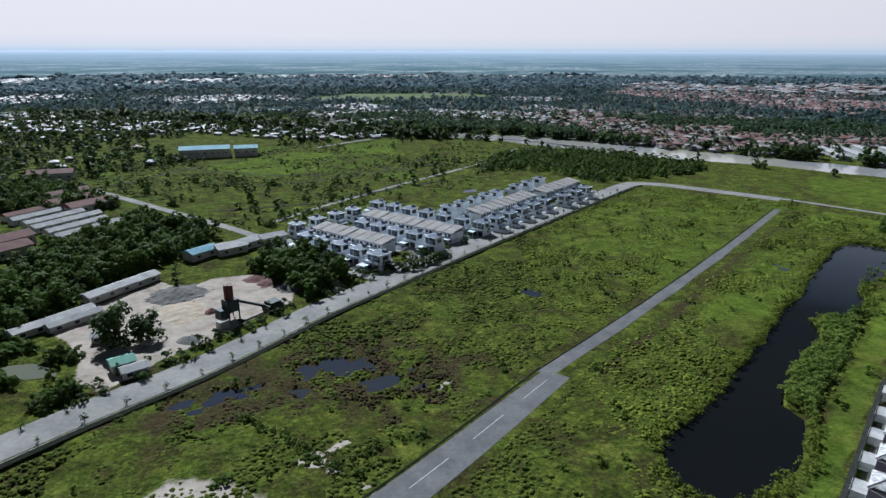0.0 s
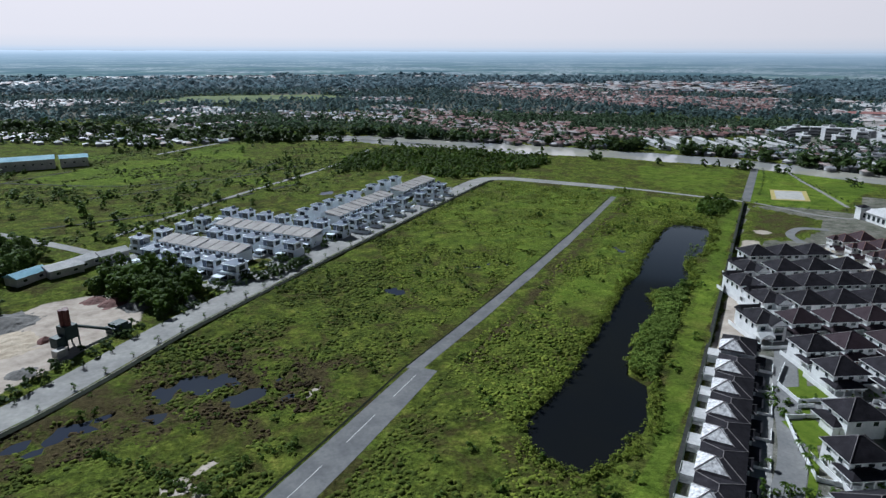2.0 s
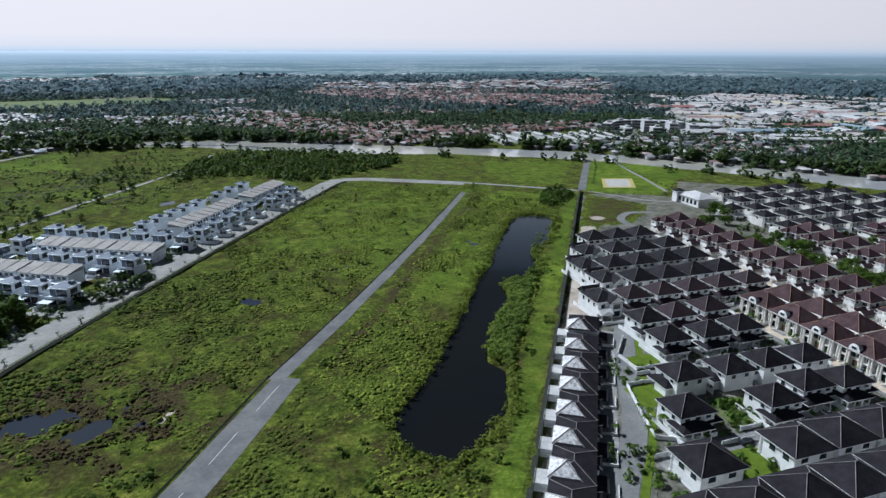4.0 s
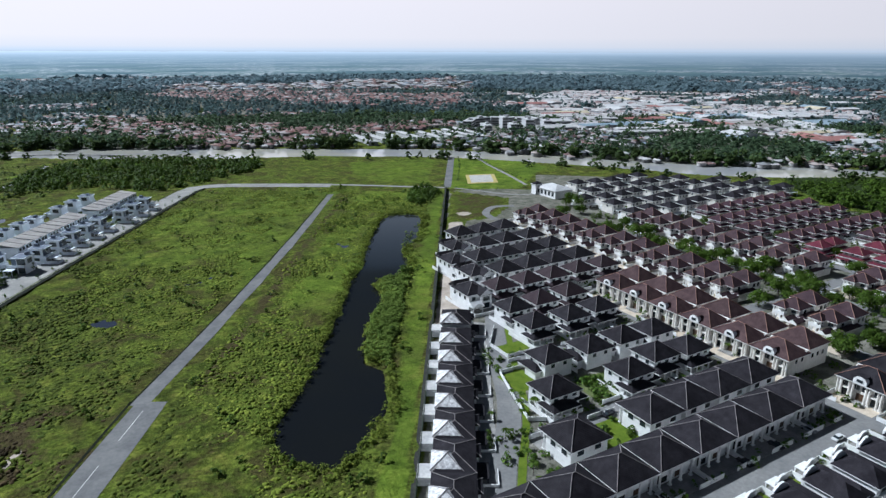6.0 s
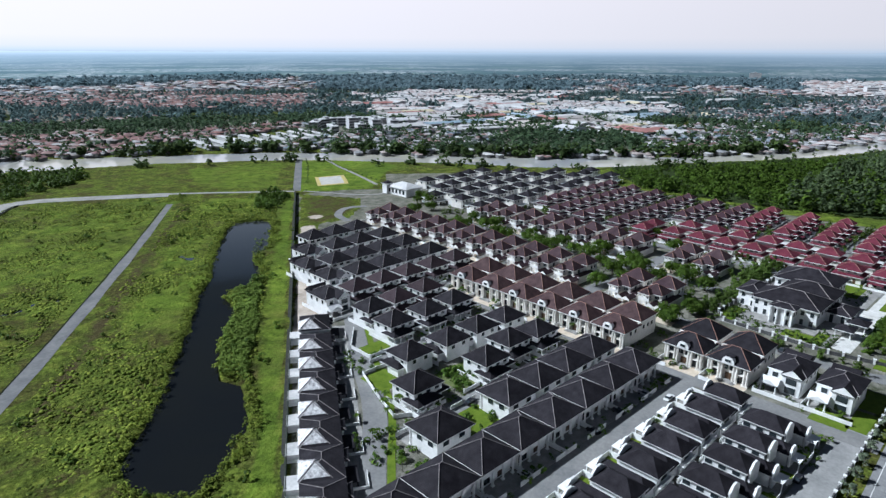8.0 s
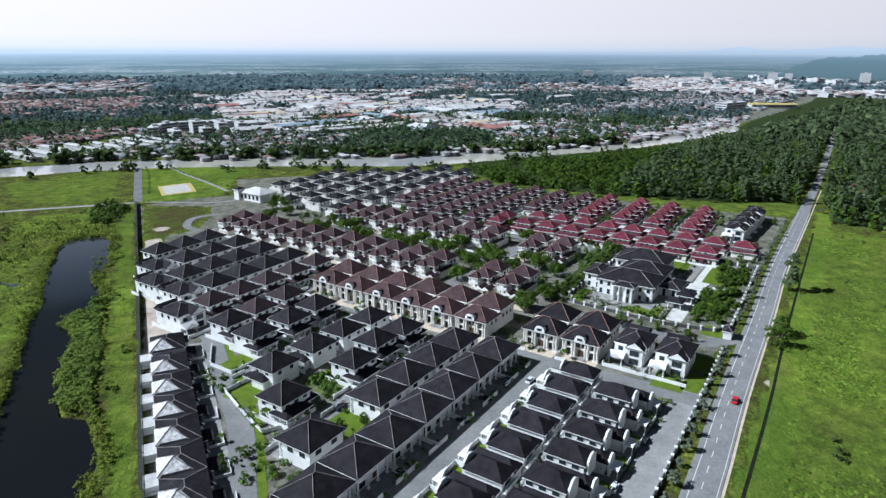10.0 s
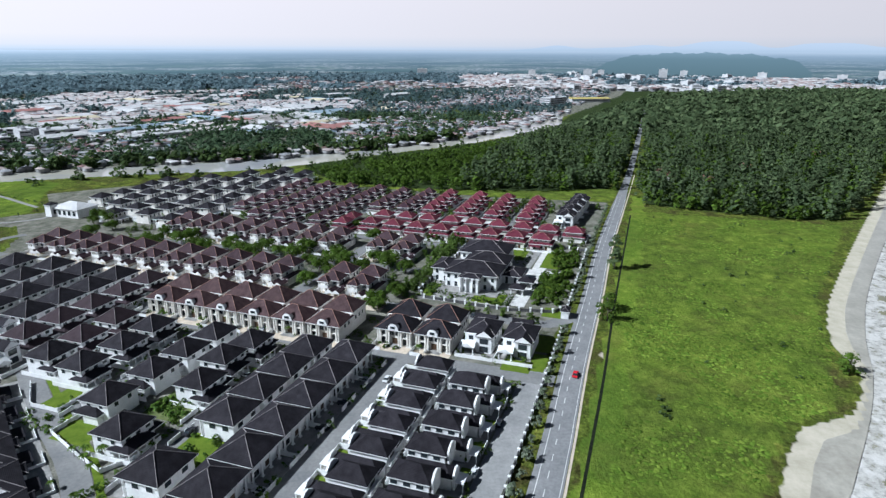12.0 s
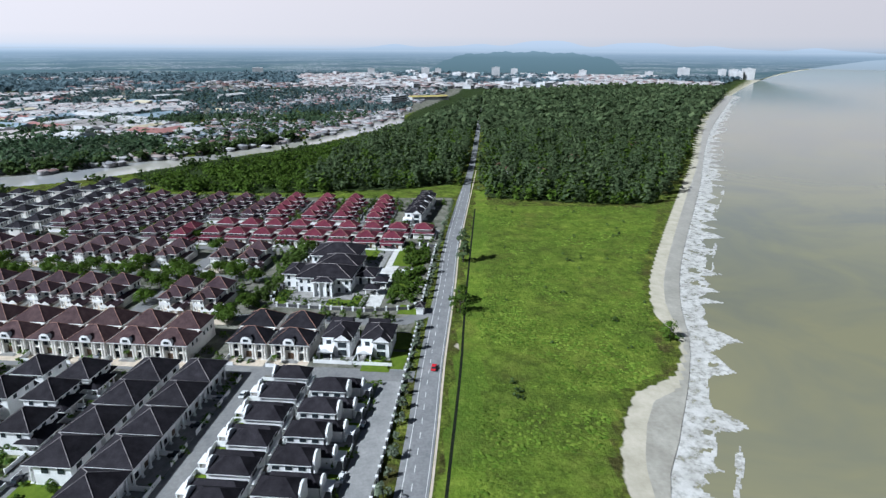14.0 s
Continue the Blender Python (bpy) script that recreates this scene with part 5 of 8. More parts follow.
# one dark strip painted for both the drain and the fence's shadow
ribbon("fence_dark_strip", [(p.x, p.y) for p in fence_line], 1.2, 0.19, DARK, "dark strip for drain and fence shadow at the estate fence", "drain", side=0.9)
for d_ in ([(-265, 467), (-241, 500), (-225, 551), (-189, 596)], [(-225, 551), (-124, 521), (-52, 554), (-13, 616)], [(-145, 479), (-117, 491), (-68, 527), (0, 584)], [(-148, 399), (-87, 423), (-59, 450), (0, 503)]):
    ribbon("field_ditch", curve_points(d_, 6), 2.0, 0.42, DARK, "dark ditch between wet fields", "drain")
coast_drain = curve_points([(60, -5), (129, -14), (196, -23), (265, -31), (422, -51)], 10)
ribbon("coast_drain", coast_drain, 0.9, 0.2, DITCH, "dark ditch between verge and field", "drain")


def fence(name, label, pts, height, spacing, mat, post_mat, thick=0.12, post=0.35, tall=0.3):
    """A wall or fence: a panel between each two posts."""
    root = thing(name, label, "fence")
    p = [Vector((x, y, 0)) for x, y in pts]
    panel = post_me = None
    for a, b_ in zip(p[:-1], p[1:]):
        d = b_ - a
        n = max(1, round(d.length / spacing))
        turn = math.atan2(d.y, d.x)
        for k in range(n):
            q = a + d * ((k + 0.5) / n)
            l = d.length / n
            if panel is None:
                panel = part("panel", boxes((-0.5, 0.5, -thick / 2, thick / 2, 0, height)), mat, root)
                post_me = part("post", boxes((-post / 2, post / 2, -post / 2, post / 2, 0, height + tall), (-post * 0.7, post * 0.7, -post * 0.7, post * 0.7, height + tall, height + tall + 0.12)), post_mat, root)
                one, two = panel, post_me
            else:
                one, two = new("panel", panel.data), new("post", post_me.data)
                one.parent = two.parent = root
            one.matrix_basis = Matrix.Translation((q.x, q.y, 0.15)) @ Matrix.Rotation(turn, 4, "Z") @ Matrix.Diagonal((l, 1, 1, 1))
            e = a + d * (k / n)
            two.matrix_basis = Matrix.Translation((e.x, e.y, 0.15)) @ Matrix.Rotation(turn, 4, "Z")
    return root


GREEN_FENCE = mottled("dark_green_mesh", (0.012, 0.02, 0.012), (0.03, 0.045, 0.025), 0.5, 0.8, 2.0)
STONE = mottled("dark_stone_wall", (0.035, 0.035, 0.038), (0.10, 0.10, 0.10), 0.8, 0.9, 3.0)
fence("fence", "long dark green fence behind the estate", [(p.x, p.y) for p in fence_line], 2.2, 14.0, GREEN_FENCE, GREEN_FENCE, 0.15, 0.15, 0.1)
hedge_line = [tuple(uv(u, v).xy) for u, v in ((60, 22.3), (130, 22.3), (190, 23.2), (232, 24))]
fence("roadside_wall", "dark stone roadside wall with white-capped posts", hedge_line, 1.4, 4.0, STONE, WHITE, 0.3, 0.6, 0.35)
fence("compound_wall", "stone compound wall with white posts round the mansion", [tuple(uv(u, v).xy) for u, v in ((252, 25), (334, 27), (338, 50), (337, 90), (250, 91), (243, 86), (241, 48), (245, 30), (252, 25))], 1.3, 4.6, STONE, WHITE, 0.3, 0.7, 0.5)

# road paint
def dashes(name, pts, length, gap, width, z, mat, label, side=0.0):
    line = offset_line(curve_points(pts, 3.0), side)
    run = np.concatenate([[0], np.cumsum(np.linalg.norm(np.diff(line, axis=0), axis=1))])
    s, bm = 0.0, bmesh.new()
    while s + length < run[-1]:
        q = [np.array([np.interp(t, run, line[:, 0]), np.interp(t, run, line[:, 1])]) for t in (s, s + length)]
        d = (q[1] - q[0]) / np.linalg.norm(q[1] - q[0])
        nrm = np.array([-d[1], d[0]]) * width / 2
        bm.faces.new([bm.verts.new((*p, z)) for p in (q[0] - nrm, q[1] - nrm, q[1] + nrm, q[0] + nrm)])
        s += length + gap
    me = bpy.data.meshes.new(name)
    bm.to_mesh(me)
    bm.free()
    me.materials.append(mat)
    return tagged(new(name, me), label, "road marking", kind="structure")


dashes("centre_line", COAST_ROAD[:6], 3.0, 4.5, 0.18, 0.245, LINE, "dashed white centre line on the coast road", 0.2)
dashes("edge_line", COAST_ROAD[:6], 20.0, 0.0, 0.18, 0.245, LINE, "white edge line on the coast road", 2.6)
dashes("edge_line", COAST_ROAD[:6], 20.0, 0.0, 0.14, 0.245, LINE, "pale edge line on the coast road", -3.6)
dashes("centre_line", RUN_ROAD, 15.0, 11.0, 0.17, 0.225, LINE, "worn white dashes on the grey road", 0.6)
ribbon("shoulder", coast_road[:26], 0.7, 0.21, SANDSTONE, "sandy shoulder of the coast road", "shoulder", side=-4.8)

# plots, lawns and courts
def plot(u0, u1, v0, v1, mat, label, name="lawn", z=0.24):
    return flat(name, [tuple(uv(u, v).xy) for u, v in ((u0, v0), (u1, v0), (u1, v1), (u0, v1))], z, mat, label, name, thick=0.1)


plot(121, 134, 156.5, 166, LAWN, "bright lawn in a walled corner garden")
plot(110, 120, 136, 148, LAWN, "bright lawn in a walled corner garden")
plot(128, 143, 119, 133, ROUGH_LAWN := mottled("overgrown_lot", (0.05, 0.075, 0.02), (0.16, 0.18, 0.075), 0.35, 0.95, 1.5, 0.1, relief=0.2), "overgrown empty lot between houses", "empty_lot")
plot(112, 126, 96, 111, LAWN, "bright green grass of an empty lot", "empty_lot")
plot(190.5, 199, 29, 39, LAWN, "small lawn at the street end")
plot(240, 250, 26, 34, LAWN, "lawn beside the gate")
plot(208, 222, 25, 31.5, LAWN, "lawn by the white gabled house")
plot(193, 206, 24.5, 30, LAWN, "lawn by the white gabled house")
for u0, u1, v0, v1 in ((246, 262, 84, 90), (246, 258, 52, 66), (262, 290, 32, 42), (300, 328, 30, 46), (308, 330, 56, 86)):
    plot(u0, u1, v0, v1, LAWN, "mown mansion lawn")
DRIVE = mottled("white_drive_paving", (0.46, 0.45, 0.43), (0.62, 0.61, 0.59), 0.3, 0.9, 2.0, 0.1, relief=0.0)
plot(242, 334, 50, 89, PAVING, "grey paved court round the mansion", "driveway", 0.2)
plot(247, 330, 42.5, 49, DRIVE, "pale paved mansion drive", "driveway", 0.22)
plot(283, 296, 33, 60, DRIVE, "pale paved mansion court", "driveway", 0.225)
flat("court", [(351, 407), (374, 396), (351, 366), (328, 377)], 0.22, YELLOW, "yellow-edged outdoor sports court", "sports court", thick=0.1)
flat("court_surface", [(351.5, 403), (369, 395), (350.5, 370.5), (333, 378.5)], 0.235, CONCRETE, "grey surface of the sports court", "sports court", thick=0.01)


def garden_wall(pts, h=1.3):
    fence("garden_wall", "low white garden wall with posts", [tuple(uv(*p).xy) for p in pts], h, 5.0, WHITE, WHITE, 0.2, 0.35, 0.1)


garden_wall([(135, 156.8), (121, 157), (121, 168), (131, 180)])
garden_wall([(133, 148.5), (112, 149), (107, 135), (103, 122), (110, 118), (120, 118)])
garden_wall([(128, 118), (143, 118)])


# ---- mansion ----
def mansion():
    root = thing("mansion", "large white mansion with dark hipped roofs", "mansion", m=lot(268, 70, "-u"))
    wings = [("front_wing", -12, 12, -8, 8, 7.2), ("rear_wing", -14, 9, 22, 40, 7.6), ("middle_wing", -8, 12, 8, 24, 7.0), ("side_wing", -20, -12, -2, 12, 6.4), ("garden_wing", 12, 20, 4, 16, 4.0), ("corner_wing", -3, 5, -13, -8, 7.2)]
    for nm, x0, x1, y0, y1, h in wings:
        w = part(nm, boxes((x0, x1, y0, y1, 0, h), (x0 - 0.1, x1 + 0.1, y0 - 0.1, y1 + 0.1, h * 0.5, h * 0.5 + 0.25)), WHITE, root)
        add_roof(w, x0, x1, y0, y1, h + 0.3, min(x1 - x0, y1 - y0) * 0.24, ROOF_DARK, RIDGE, over=1.0, r=0.2)
        for k in range(max(2, int((x1 - x0) / 3.4))):
            cx = x0 + (k + 0.5) * (x1 - x0) / max(2, int((x1 - x0) / 3.4))
            add_window(w, cx, y0, h * 0.75, 1.4, 1.8)
            add_window(w, cx, y0, h * 0.25, 1.4, 2.2)
        for k in range(max(2, int((y1 - y0) / 4))):
            cy = y0 + (k + 0.5) * (y1 - y0) / max(2, int((y1 - y0) / 4))
            add_window(w, x0, cy, h * 0.72, 1.3, 1.6, "l"), add_window(w, x1, cy, h * 0.72, 1.3, 1.6, "r")
    for cx in (-3, -0.5, 2.5, 5):
        part("column", round_post(cx, -13.6, 0, 7.1, 0.4), WHITE, root)
    part("terrace", boxes((-14, 14, -15, -8, 0, 0.4), (12, 22, -6, 4, 0, 0.4)), PAVING, root)
    return root


mansion()


def pavilion(u, v, s, label):
    root = thing("pavilion", label, "pavilion", m=lot(u, v, "-u"))
    for x, y in ((-1, -1), (1, -1), (1, 1), (-1, 1)):
        part("column", round_post(x * s * 0.85, y * s * 0.85, 0, 3.0, 0.25), WHITE, root)
    add_roof(root, -s, s, -s, s, 3.2, s * 0.5, ROOF_DARK, None, over=0.5)
    return root


pavilion(262, 48.5, 3.0, "open garden pavilion with a dark roof")
pavilion(272, 46.5, 3.2, "open garden pavilion with a dark roof")
pool = plot(263, 273, 50.5, 56, POOL := water("pool_water", (0.05, 0.30, 0.34), 0.05, 2.0, 0.01), "turquoise swimming pool beside the mansion", "pool", 0.3)
gate_house = thing("gatehouse", "white gatehouse with small gable at the estate entry", "gatehouse", m=lot(243, 24.5, "-v"))
part("wall", boxes((-2.5, 2.5, -1.5, 1.5, 0, 3.0)), WHITE, gate_house)
add_roof(gate_house, -2.5, 2.5, -1.5, 1.5, 3.2, 1.3, ROOF_DARK, RIDGE, over=0.4)

# club house by the park
club = thing("club_house", "white club house with a bright white roof by the park", "club house", m=lot(304, 352, "-u"))
part("wall", boxes((-11, 11, -8, 8, 0, 5.5), (-14, -9, -10, -4, 0, 7.5)), WHITE, club)
WHITE_ROOF = mottled("white_sheet_roof", (0.42, 0.42, 0.43), (0.58, 0.57, 0.57), 0.2, 0.8, 1.0, 0.15, relief=0.0)
add_roof(club, -11, 11, -8, 8, 5.8, 3.2, WHITE_ROOF, None, over=0.8)
add_roof(club, -14, -9, -10, -4, 7.7, 1.6, ROOF_DARK, None, name="tower_roof", over=0.6)
for k in range(5):
    add_window(club, -8 + 4 * k, -8, 3.0, 2.2, 3.0)


# ---- cars ----
def car(label, colour, m):
    paint = mottled("car_paint", colour, tuple(min(1, c * 1.1) for c in colour), 1.0, 0.25, 5.0, 0.6, relief=0.0)
    root = thing("car", label, "car", m=m)
    bm = boxes((-2.15, 2.15, -0.88, 0.88, 0.3, 0.85))
    bmesh.ops.bevel(bm, geom=bm.edges[:], offset=0.12, segments=2, affect="EDGES")
    part("body", bm, paint, root)
    bm = bmesh.new()
    r = bmesh.ops.create_cube(bm, size=1, matrix=Matrix.Translation((-0.2, 0, 1.12)) @ Matrix.Diagonal((2.4, 1.5, 0.56, 1)))
    for v in bm.verts:
        if v.co.z > 1.1:
            v.co.x = -0.2 + (v.co.x + 0.2) * 0.68
            v.co.y *= 0.85
    part("cabin", bm, GLASS, root)
    part("roof_panel", boxes((-0.98, 0.58, -0.62, 0.62, 1.4, 1.45)), paint, root)
    for x in (-1.35, 1.35):
        for y in (-0.8, 0.8):
            bm = bmesh.new()
            bmesh.ops.create_cone(bm, cap_ends=True, segments=12, radius1=0.32, radius2=0.32, depth=0.22, matrix=Matrix.Translation((x, y, 0.32)) @ Matrix.Rotation(math.pi / 2, 4, "X"))
            part("wheel", bm, DARK, root)
    return root


SHOWROOM = {}
car("small red car on the coast road", (0.5, 0.02, 0.03), pose(194.5, -13.6, 0.23, 0, 0, COAST_DIR))
PARKED = [(125, 112.5, 4, 0), (150, 115, 0, 1), (158, 117, 90, 2), (148, 152, 0, 3), (181, 113, 90, 2), (139, 78, 90, 0), (96.5, 78.5, 90, 2), (168, 78.5, 90, 3), (110, 79, 90, 2), (153, 78.5, 90, 1), (169, 156.5, 90, 2),
          (230, 128, 0, 2), (229, 171, 0, 3), (228, 186, 0, 0), (230, 214, 0, 2), (231, 60, 0, 1), (192, 110, 0, 2), (192, 133, 0, 3), (134, 31.5, 0, 2), (158, 31, 0, 0), (171, 72, 0, 2), (276, 181, 90, 2), (320, 90, 90, 3), (319, 66, 90, 2)]
COLOURS = [((0.02, 0.02, 0.025), "dark car parked by a house"), ((0.05, 0.05, 0.06), "charcoal car parked in the street"), ((0.6, 0.6, 0.6), "white car parked before a house"), ((0.3, 0.31, 0.33), "silver car parked in the street")]
for u, v, t, c in PARKED:
    p = uv(u, v)
    m = pose(p.x, p.y, 0.22, 0, 0, COAST_DIR + t)
    if c in SHOWROOM:
        copy_thing(SHOWROOM[c], m)
    else:
        SHOWROOM[c] = car(COLOURS[c][1], COLOURS[c][0], m)


# ---- second estate, on the grid of the pale road ----
# white render tinted blue for the sky-lit shade on its visible sides
MODERN = mottled("blue_shaded_white_render", (0.66, 0.71, 0.78), (0.80, 0.84, 0.90), 0.2, 0.6, 1.5, relief=0.0)
SLATE = mottled("blue_grey_cladding", (0.07, 0.09, 0.13), (0.14, 0.17, 0.23), 0.3, 0.5, 2.0, relief=0.0)
PALE_ROOF = mottled("pale_profiled_roof", (0.27, 0.25, 0.24), (0.40, 0.375, 0.355), 0.15, 0.8, 0.8, 0.15, relief=0.0)


def modern_house():
    root = thing("modern_house", "white flat-roofed modern house with glass balconies", "house")
    part("wall", boxes((-5.6, 5.6, -4.5, 6, 0, 3.2), (-4.8, 5.0, -3.0, 5.4, 3.2, 6.6)), MODERN, root)
    part("roof", boxes((-5.3, 5.5, -4.0, 6.0, 6.6, 6.95)), MODERN, root, "flat white roof slab")
    part("roof_deck", boxes((-4.7, 4.9, -3.4, 5.4, 6.95, 7.02)), SLATE, root)
    part("water_tank", boxes((1.0, 3.4, 2.4, 4.6, 7.02, 8.2)), SLATE, root)
    part("balcony", boxes((-5.8, 5.8, -6.4, -3.0, 3.2, 3.5), (-5.8, 5.8, -6.4, -6.25, 3.5, 4.3)), MODERN, root)
    part("cladding", boxes((-4.9, -1.6, -3.12, -3.0, 3.5, 6.5)), SLATE, root)
    for cx, cz, w, h in ((-2.9, 1.55, 4.8, 2.7), (2.7, 1.55, 4.8, 2.7)):
        add_window(root, cx, -4.5, cz, w, h, "f", 3)
    add_window(root, 1.8, -3.0, 5.0, 6.0, 2.8, "f", 4)
    add_window(root, -5.6, 1, 1.7, 3.4, 2.0, "l"), add_window(root, -4.8, 1, 5.0, 4.4, 2.0, "l"), add_window(root, 5.0, 1, 5.0, 4.4, 2.0, "r")
    part("car_porch", boxes((-5.8, 0.5, -11, -6.4, 2.7, 2.95), (-5.7, -5.4, -10.8, -10.5, 0, 2.7), (0.1, 0.4, -10.8, -10.5, 0, 2.7)), MODERN, root)
    part("yard_wall", boxes((-6.6, -6.4, -12, 7, 0, 1.5), (-6.4, 0, -12, -11.85, 0, 1.2)), MODERN, root)
    part("forecourt", boxes((-6.4, 6.6, -12, -4.5, -0.2, 0.05)), PAVING, root)
    return root


def sloped_house():
    root = thing("terrace_house", "linked terrace house with a pale sloping sheet roof", "house")
    part("wall", boxes((-6.2, 6.2, -5, 5, 0, 5.5)), MODERN, root)
    bm = bmesh.new()
    for x0 in (-6.5, 0.15):
        v = [bm.verts.new(p) for p in ((x0, -5.6, 5.6), (x0 + 6.0, -5.6, 5.6), (x0 + 6.0, 5.4, 7.2), (x0, 5.4, 7.2), (x0, -5.6, 5.85), (x0 + 6.0, -5.6, 5.85), (x0 + 6.0, 5.4, 7.45), (x0, 5.4, 7.45))]
        for f in ((3, 2, 1, 0), (4, 5, 6, 7), (0, 1, 5, 4), (1, 2, 6, 5), (2, 3, 7, 6), (3, 0, 4, 7)):
            bm.faces.new([v[i] for i in f])
    part("roof", bm, PALE_ROOF, root)
    part("gable_wall", boxes((-6.2, 6.2, 4.6, 5, 5.5, 7.0)), MODERN, root)
    for cx in (-4.2, -1.6, 1.6, 4.2):
        add_window(root, cx, -5, 4.2, 1.8, 1.5)
        add_window(root, cx, -5, 1.5, 1.8, 1.8)
    part("car_porch", boxes((-6.2, 6.2, -8.6, -5.2, 2.7, 2.9), (-6.1, -5.8, -8.5, -8.2, 0, 2.7), (5.8, 6.1, -8.5, -8.2, 0, 2.7)), MODERN, root)
    return root


def ring_lot(a, b_, turn):
    p = unit(RING_DIR) * a + unit(RING_DIR + 90) * b_
    return pose(p.x, p.y, 0.16, 0, 0, RING_DIR + turn)


flat("estate_ground", [tuple((unit(RING_DIR) * a + unit(RING_DIR + 90) * b_).xy) for a, b_ in ((196, 190), (196, 282), (300, 284), (308, 246), (440, 243), (440, 176), (300, 182))], 0.17, PAVING_DULL := mottled("estate_paving", (0.20, 0.20, 0.20), (0.34, 0.33, 0.31), 0.08, 0.9, 0.5, 0.2), "paved ground of the second estate", "pavement", thick=0.1)
mh, sh_ = modern_house(), sloped_house()
spots = [(211, b_, -90) for b_ in (200, 213, 226, 239, 252)] + [(a, 272, 0) for a in (223, 238, 253, 267)] + [(249, b_, -90) for b_ in (196, 209, 222, 235, 247)] + [(289, b_, -90) for b_ in steps(193, 13.4, 7)] + \
        [(a, 192, 0) for a in steps(304, 14.5, 5)] + [(a, 188, 0) for a in (382, 399, 415)] + [(a, 232, 180) for a in steps(309, 13.8, 5)] + [(a, 232, 180) for a in (390, 407, 424)]
for i, s in enumerate(spots):
    mh["group"] = "modern houses"
    if i:
        copy_thing(mh, ring_lot(*s) @ Matrix.Diagonal((0.82, 0.9, 1.05, 1)))
    else:
        mh.matrix_world = ring_lot(*s) @ Matrix.Diagonal((0.82, 0.9, 1.05, 1))
spots = [(231, b_, -90) for b_ in (217, 230, 244, 257)] + [(269, b_, -90) for b_ in (201, 214, 228, 241, 255)] + [(a, 212, 0) for a in steps(315, 14, 5)] + [(a, 210, 0) for a in (393, 407, 421, 434)]
for i, s in enumerate(spots):
    sh_["group"] = "sloped-roof terrace"
    if i:
        copy_thing(sh_, ring_lot(*s))
    else:
        sh_.matrix_world = ring_lot(*s)


# ---- sand yard and sheds ----
def shed(x, y, l, w, turn, h, roof, label, rise=1.2, name="shed"):
    root = thing(name, label, "shed", m=pose(x, y, 0.15, 0, 0, turn))
    part("wall", boxes((-l / 2, l / 2, -w / 2 + 0.3, w / 2 - 0.3, 0, h)), CONCRETE, root)
    bm, lines = hip_shape(-l / 2, l / 2, -w / 2, w / 2, h + 0.1, rise, over=0.5, gable=True, thick=0.12)
    part("roof", bm, roof, root)
    n = max(2, int(l / 6))
    for k in range(n):
        add_window(root, -l / 2 + (k + 0.5) * l / n, -w / 2 + 0.3, h * 0.55, 2.0, 1.2)
    return root


RUST = mottled("rusty_red_roof", (0.10, 0.040, 0.034), (0.19, 0.08, 0.065), 0.2, 0.8, 1.0)
BLUE_ROOF = mottled("pale_blue_sheet_roof", (0.195, 0.360, 0.450), (0.330, 0.510, 0.600), 0.1, 0.8, 0.6, 0.15, relief=0.0)
GREEN_ROOF = mottled("mint_green_sheet", (0.15, 0.34, 0.27), (0.24, 0.44, 0.36), 0.2, 0.8, 1.0, 0.15, relief=0.0)
shed(-139, 257, 34, 7, 62, 3.2, METAL_ROOF, "long low shed with pale sheet roof in the yard")
shed(-147, 220, 30, 6, 58, 3.0, METAL_ROOF, "long low shed with pale sheet roof in the yard")
shed(-140, 222, 20, 4, 58, 2.6, METAL_ROOF, "narrow lean-to with pale sheet roof")
shed(-105, 187, 7, 6, 40, 3.0, GREEN_ROOF, "small yard hut with mint green roof")
shed(-99, 183, 8, 5, 40, 2.6, METAL_ROOF, "small yard hut with pale roof")
shed(-122, 208, 7, 5, 20, 2.6, METAL_ROOF, "small yard hut beside a big tree")
for x, y, l, w, t in ((-122, 304, 15, 9, 55), (-110, 312, 15, 11, 40), (-103, 322, 12, 9, 55), (-93, 330, 14, 8, 40)):
    shed(x, y, l, w, t, 4.0, METAL_ROOF if x > -120 else BLUE_ROOF, "workshop shed with a large pale roof", 1.6)
for k in range(6):
    shed(-258 + 11.5 * k, 388 - 8.5 * k + 2 * (k % 2), 36 + 6 * (k % 2), 6.5, 64, 3.4, METAL_ROOF if k else RUST, "long row building with weathered sheet roof", 1.6, "row_building")
for x, y in ((-222, 300), (-232, 318), (-248, 410), (-230, 402), (-262, 432)):
    shed(x, y, 30, 12, 60, 5.0, RUST, "building with rusty red roof among trees", 2.4, "red_building")
shed(-312, 500, 32, 14, 20, 6.5, RUST, "building with a red roof at the field edge", 2.5, "red_building")
shed(-352, 470, 30, 14, 20, 6.0, BLUE_ROOF, "blue-roofed building at the field edge", 2.0, "blue_building")
hall = shed(-232, 618, 46, 20, 18, 8.5, BLUE_ROOF, "large pale blue hall in the fields", 2.6, "hall")
shed(-196, 630, 22, 18, 18, 8.0, BLUE_ROOF, "pale blue annexe of the hall", 2.2, "hall")


for x, y, t in ((600, -166, 20), (690, -250, 60), (566, -89, -10), (532, -120, 30), (545, -92, 5)):
    shed(x, y, 11, 8, t, 5.5, RUST, "red-roofed house in a forest clearing", 2.6, "forest_house")


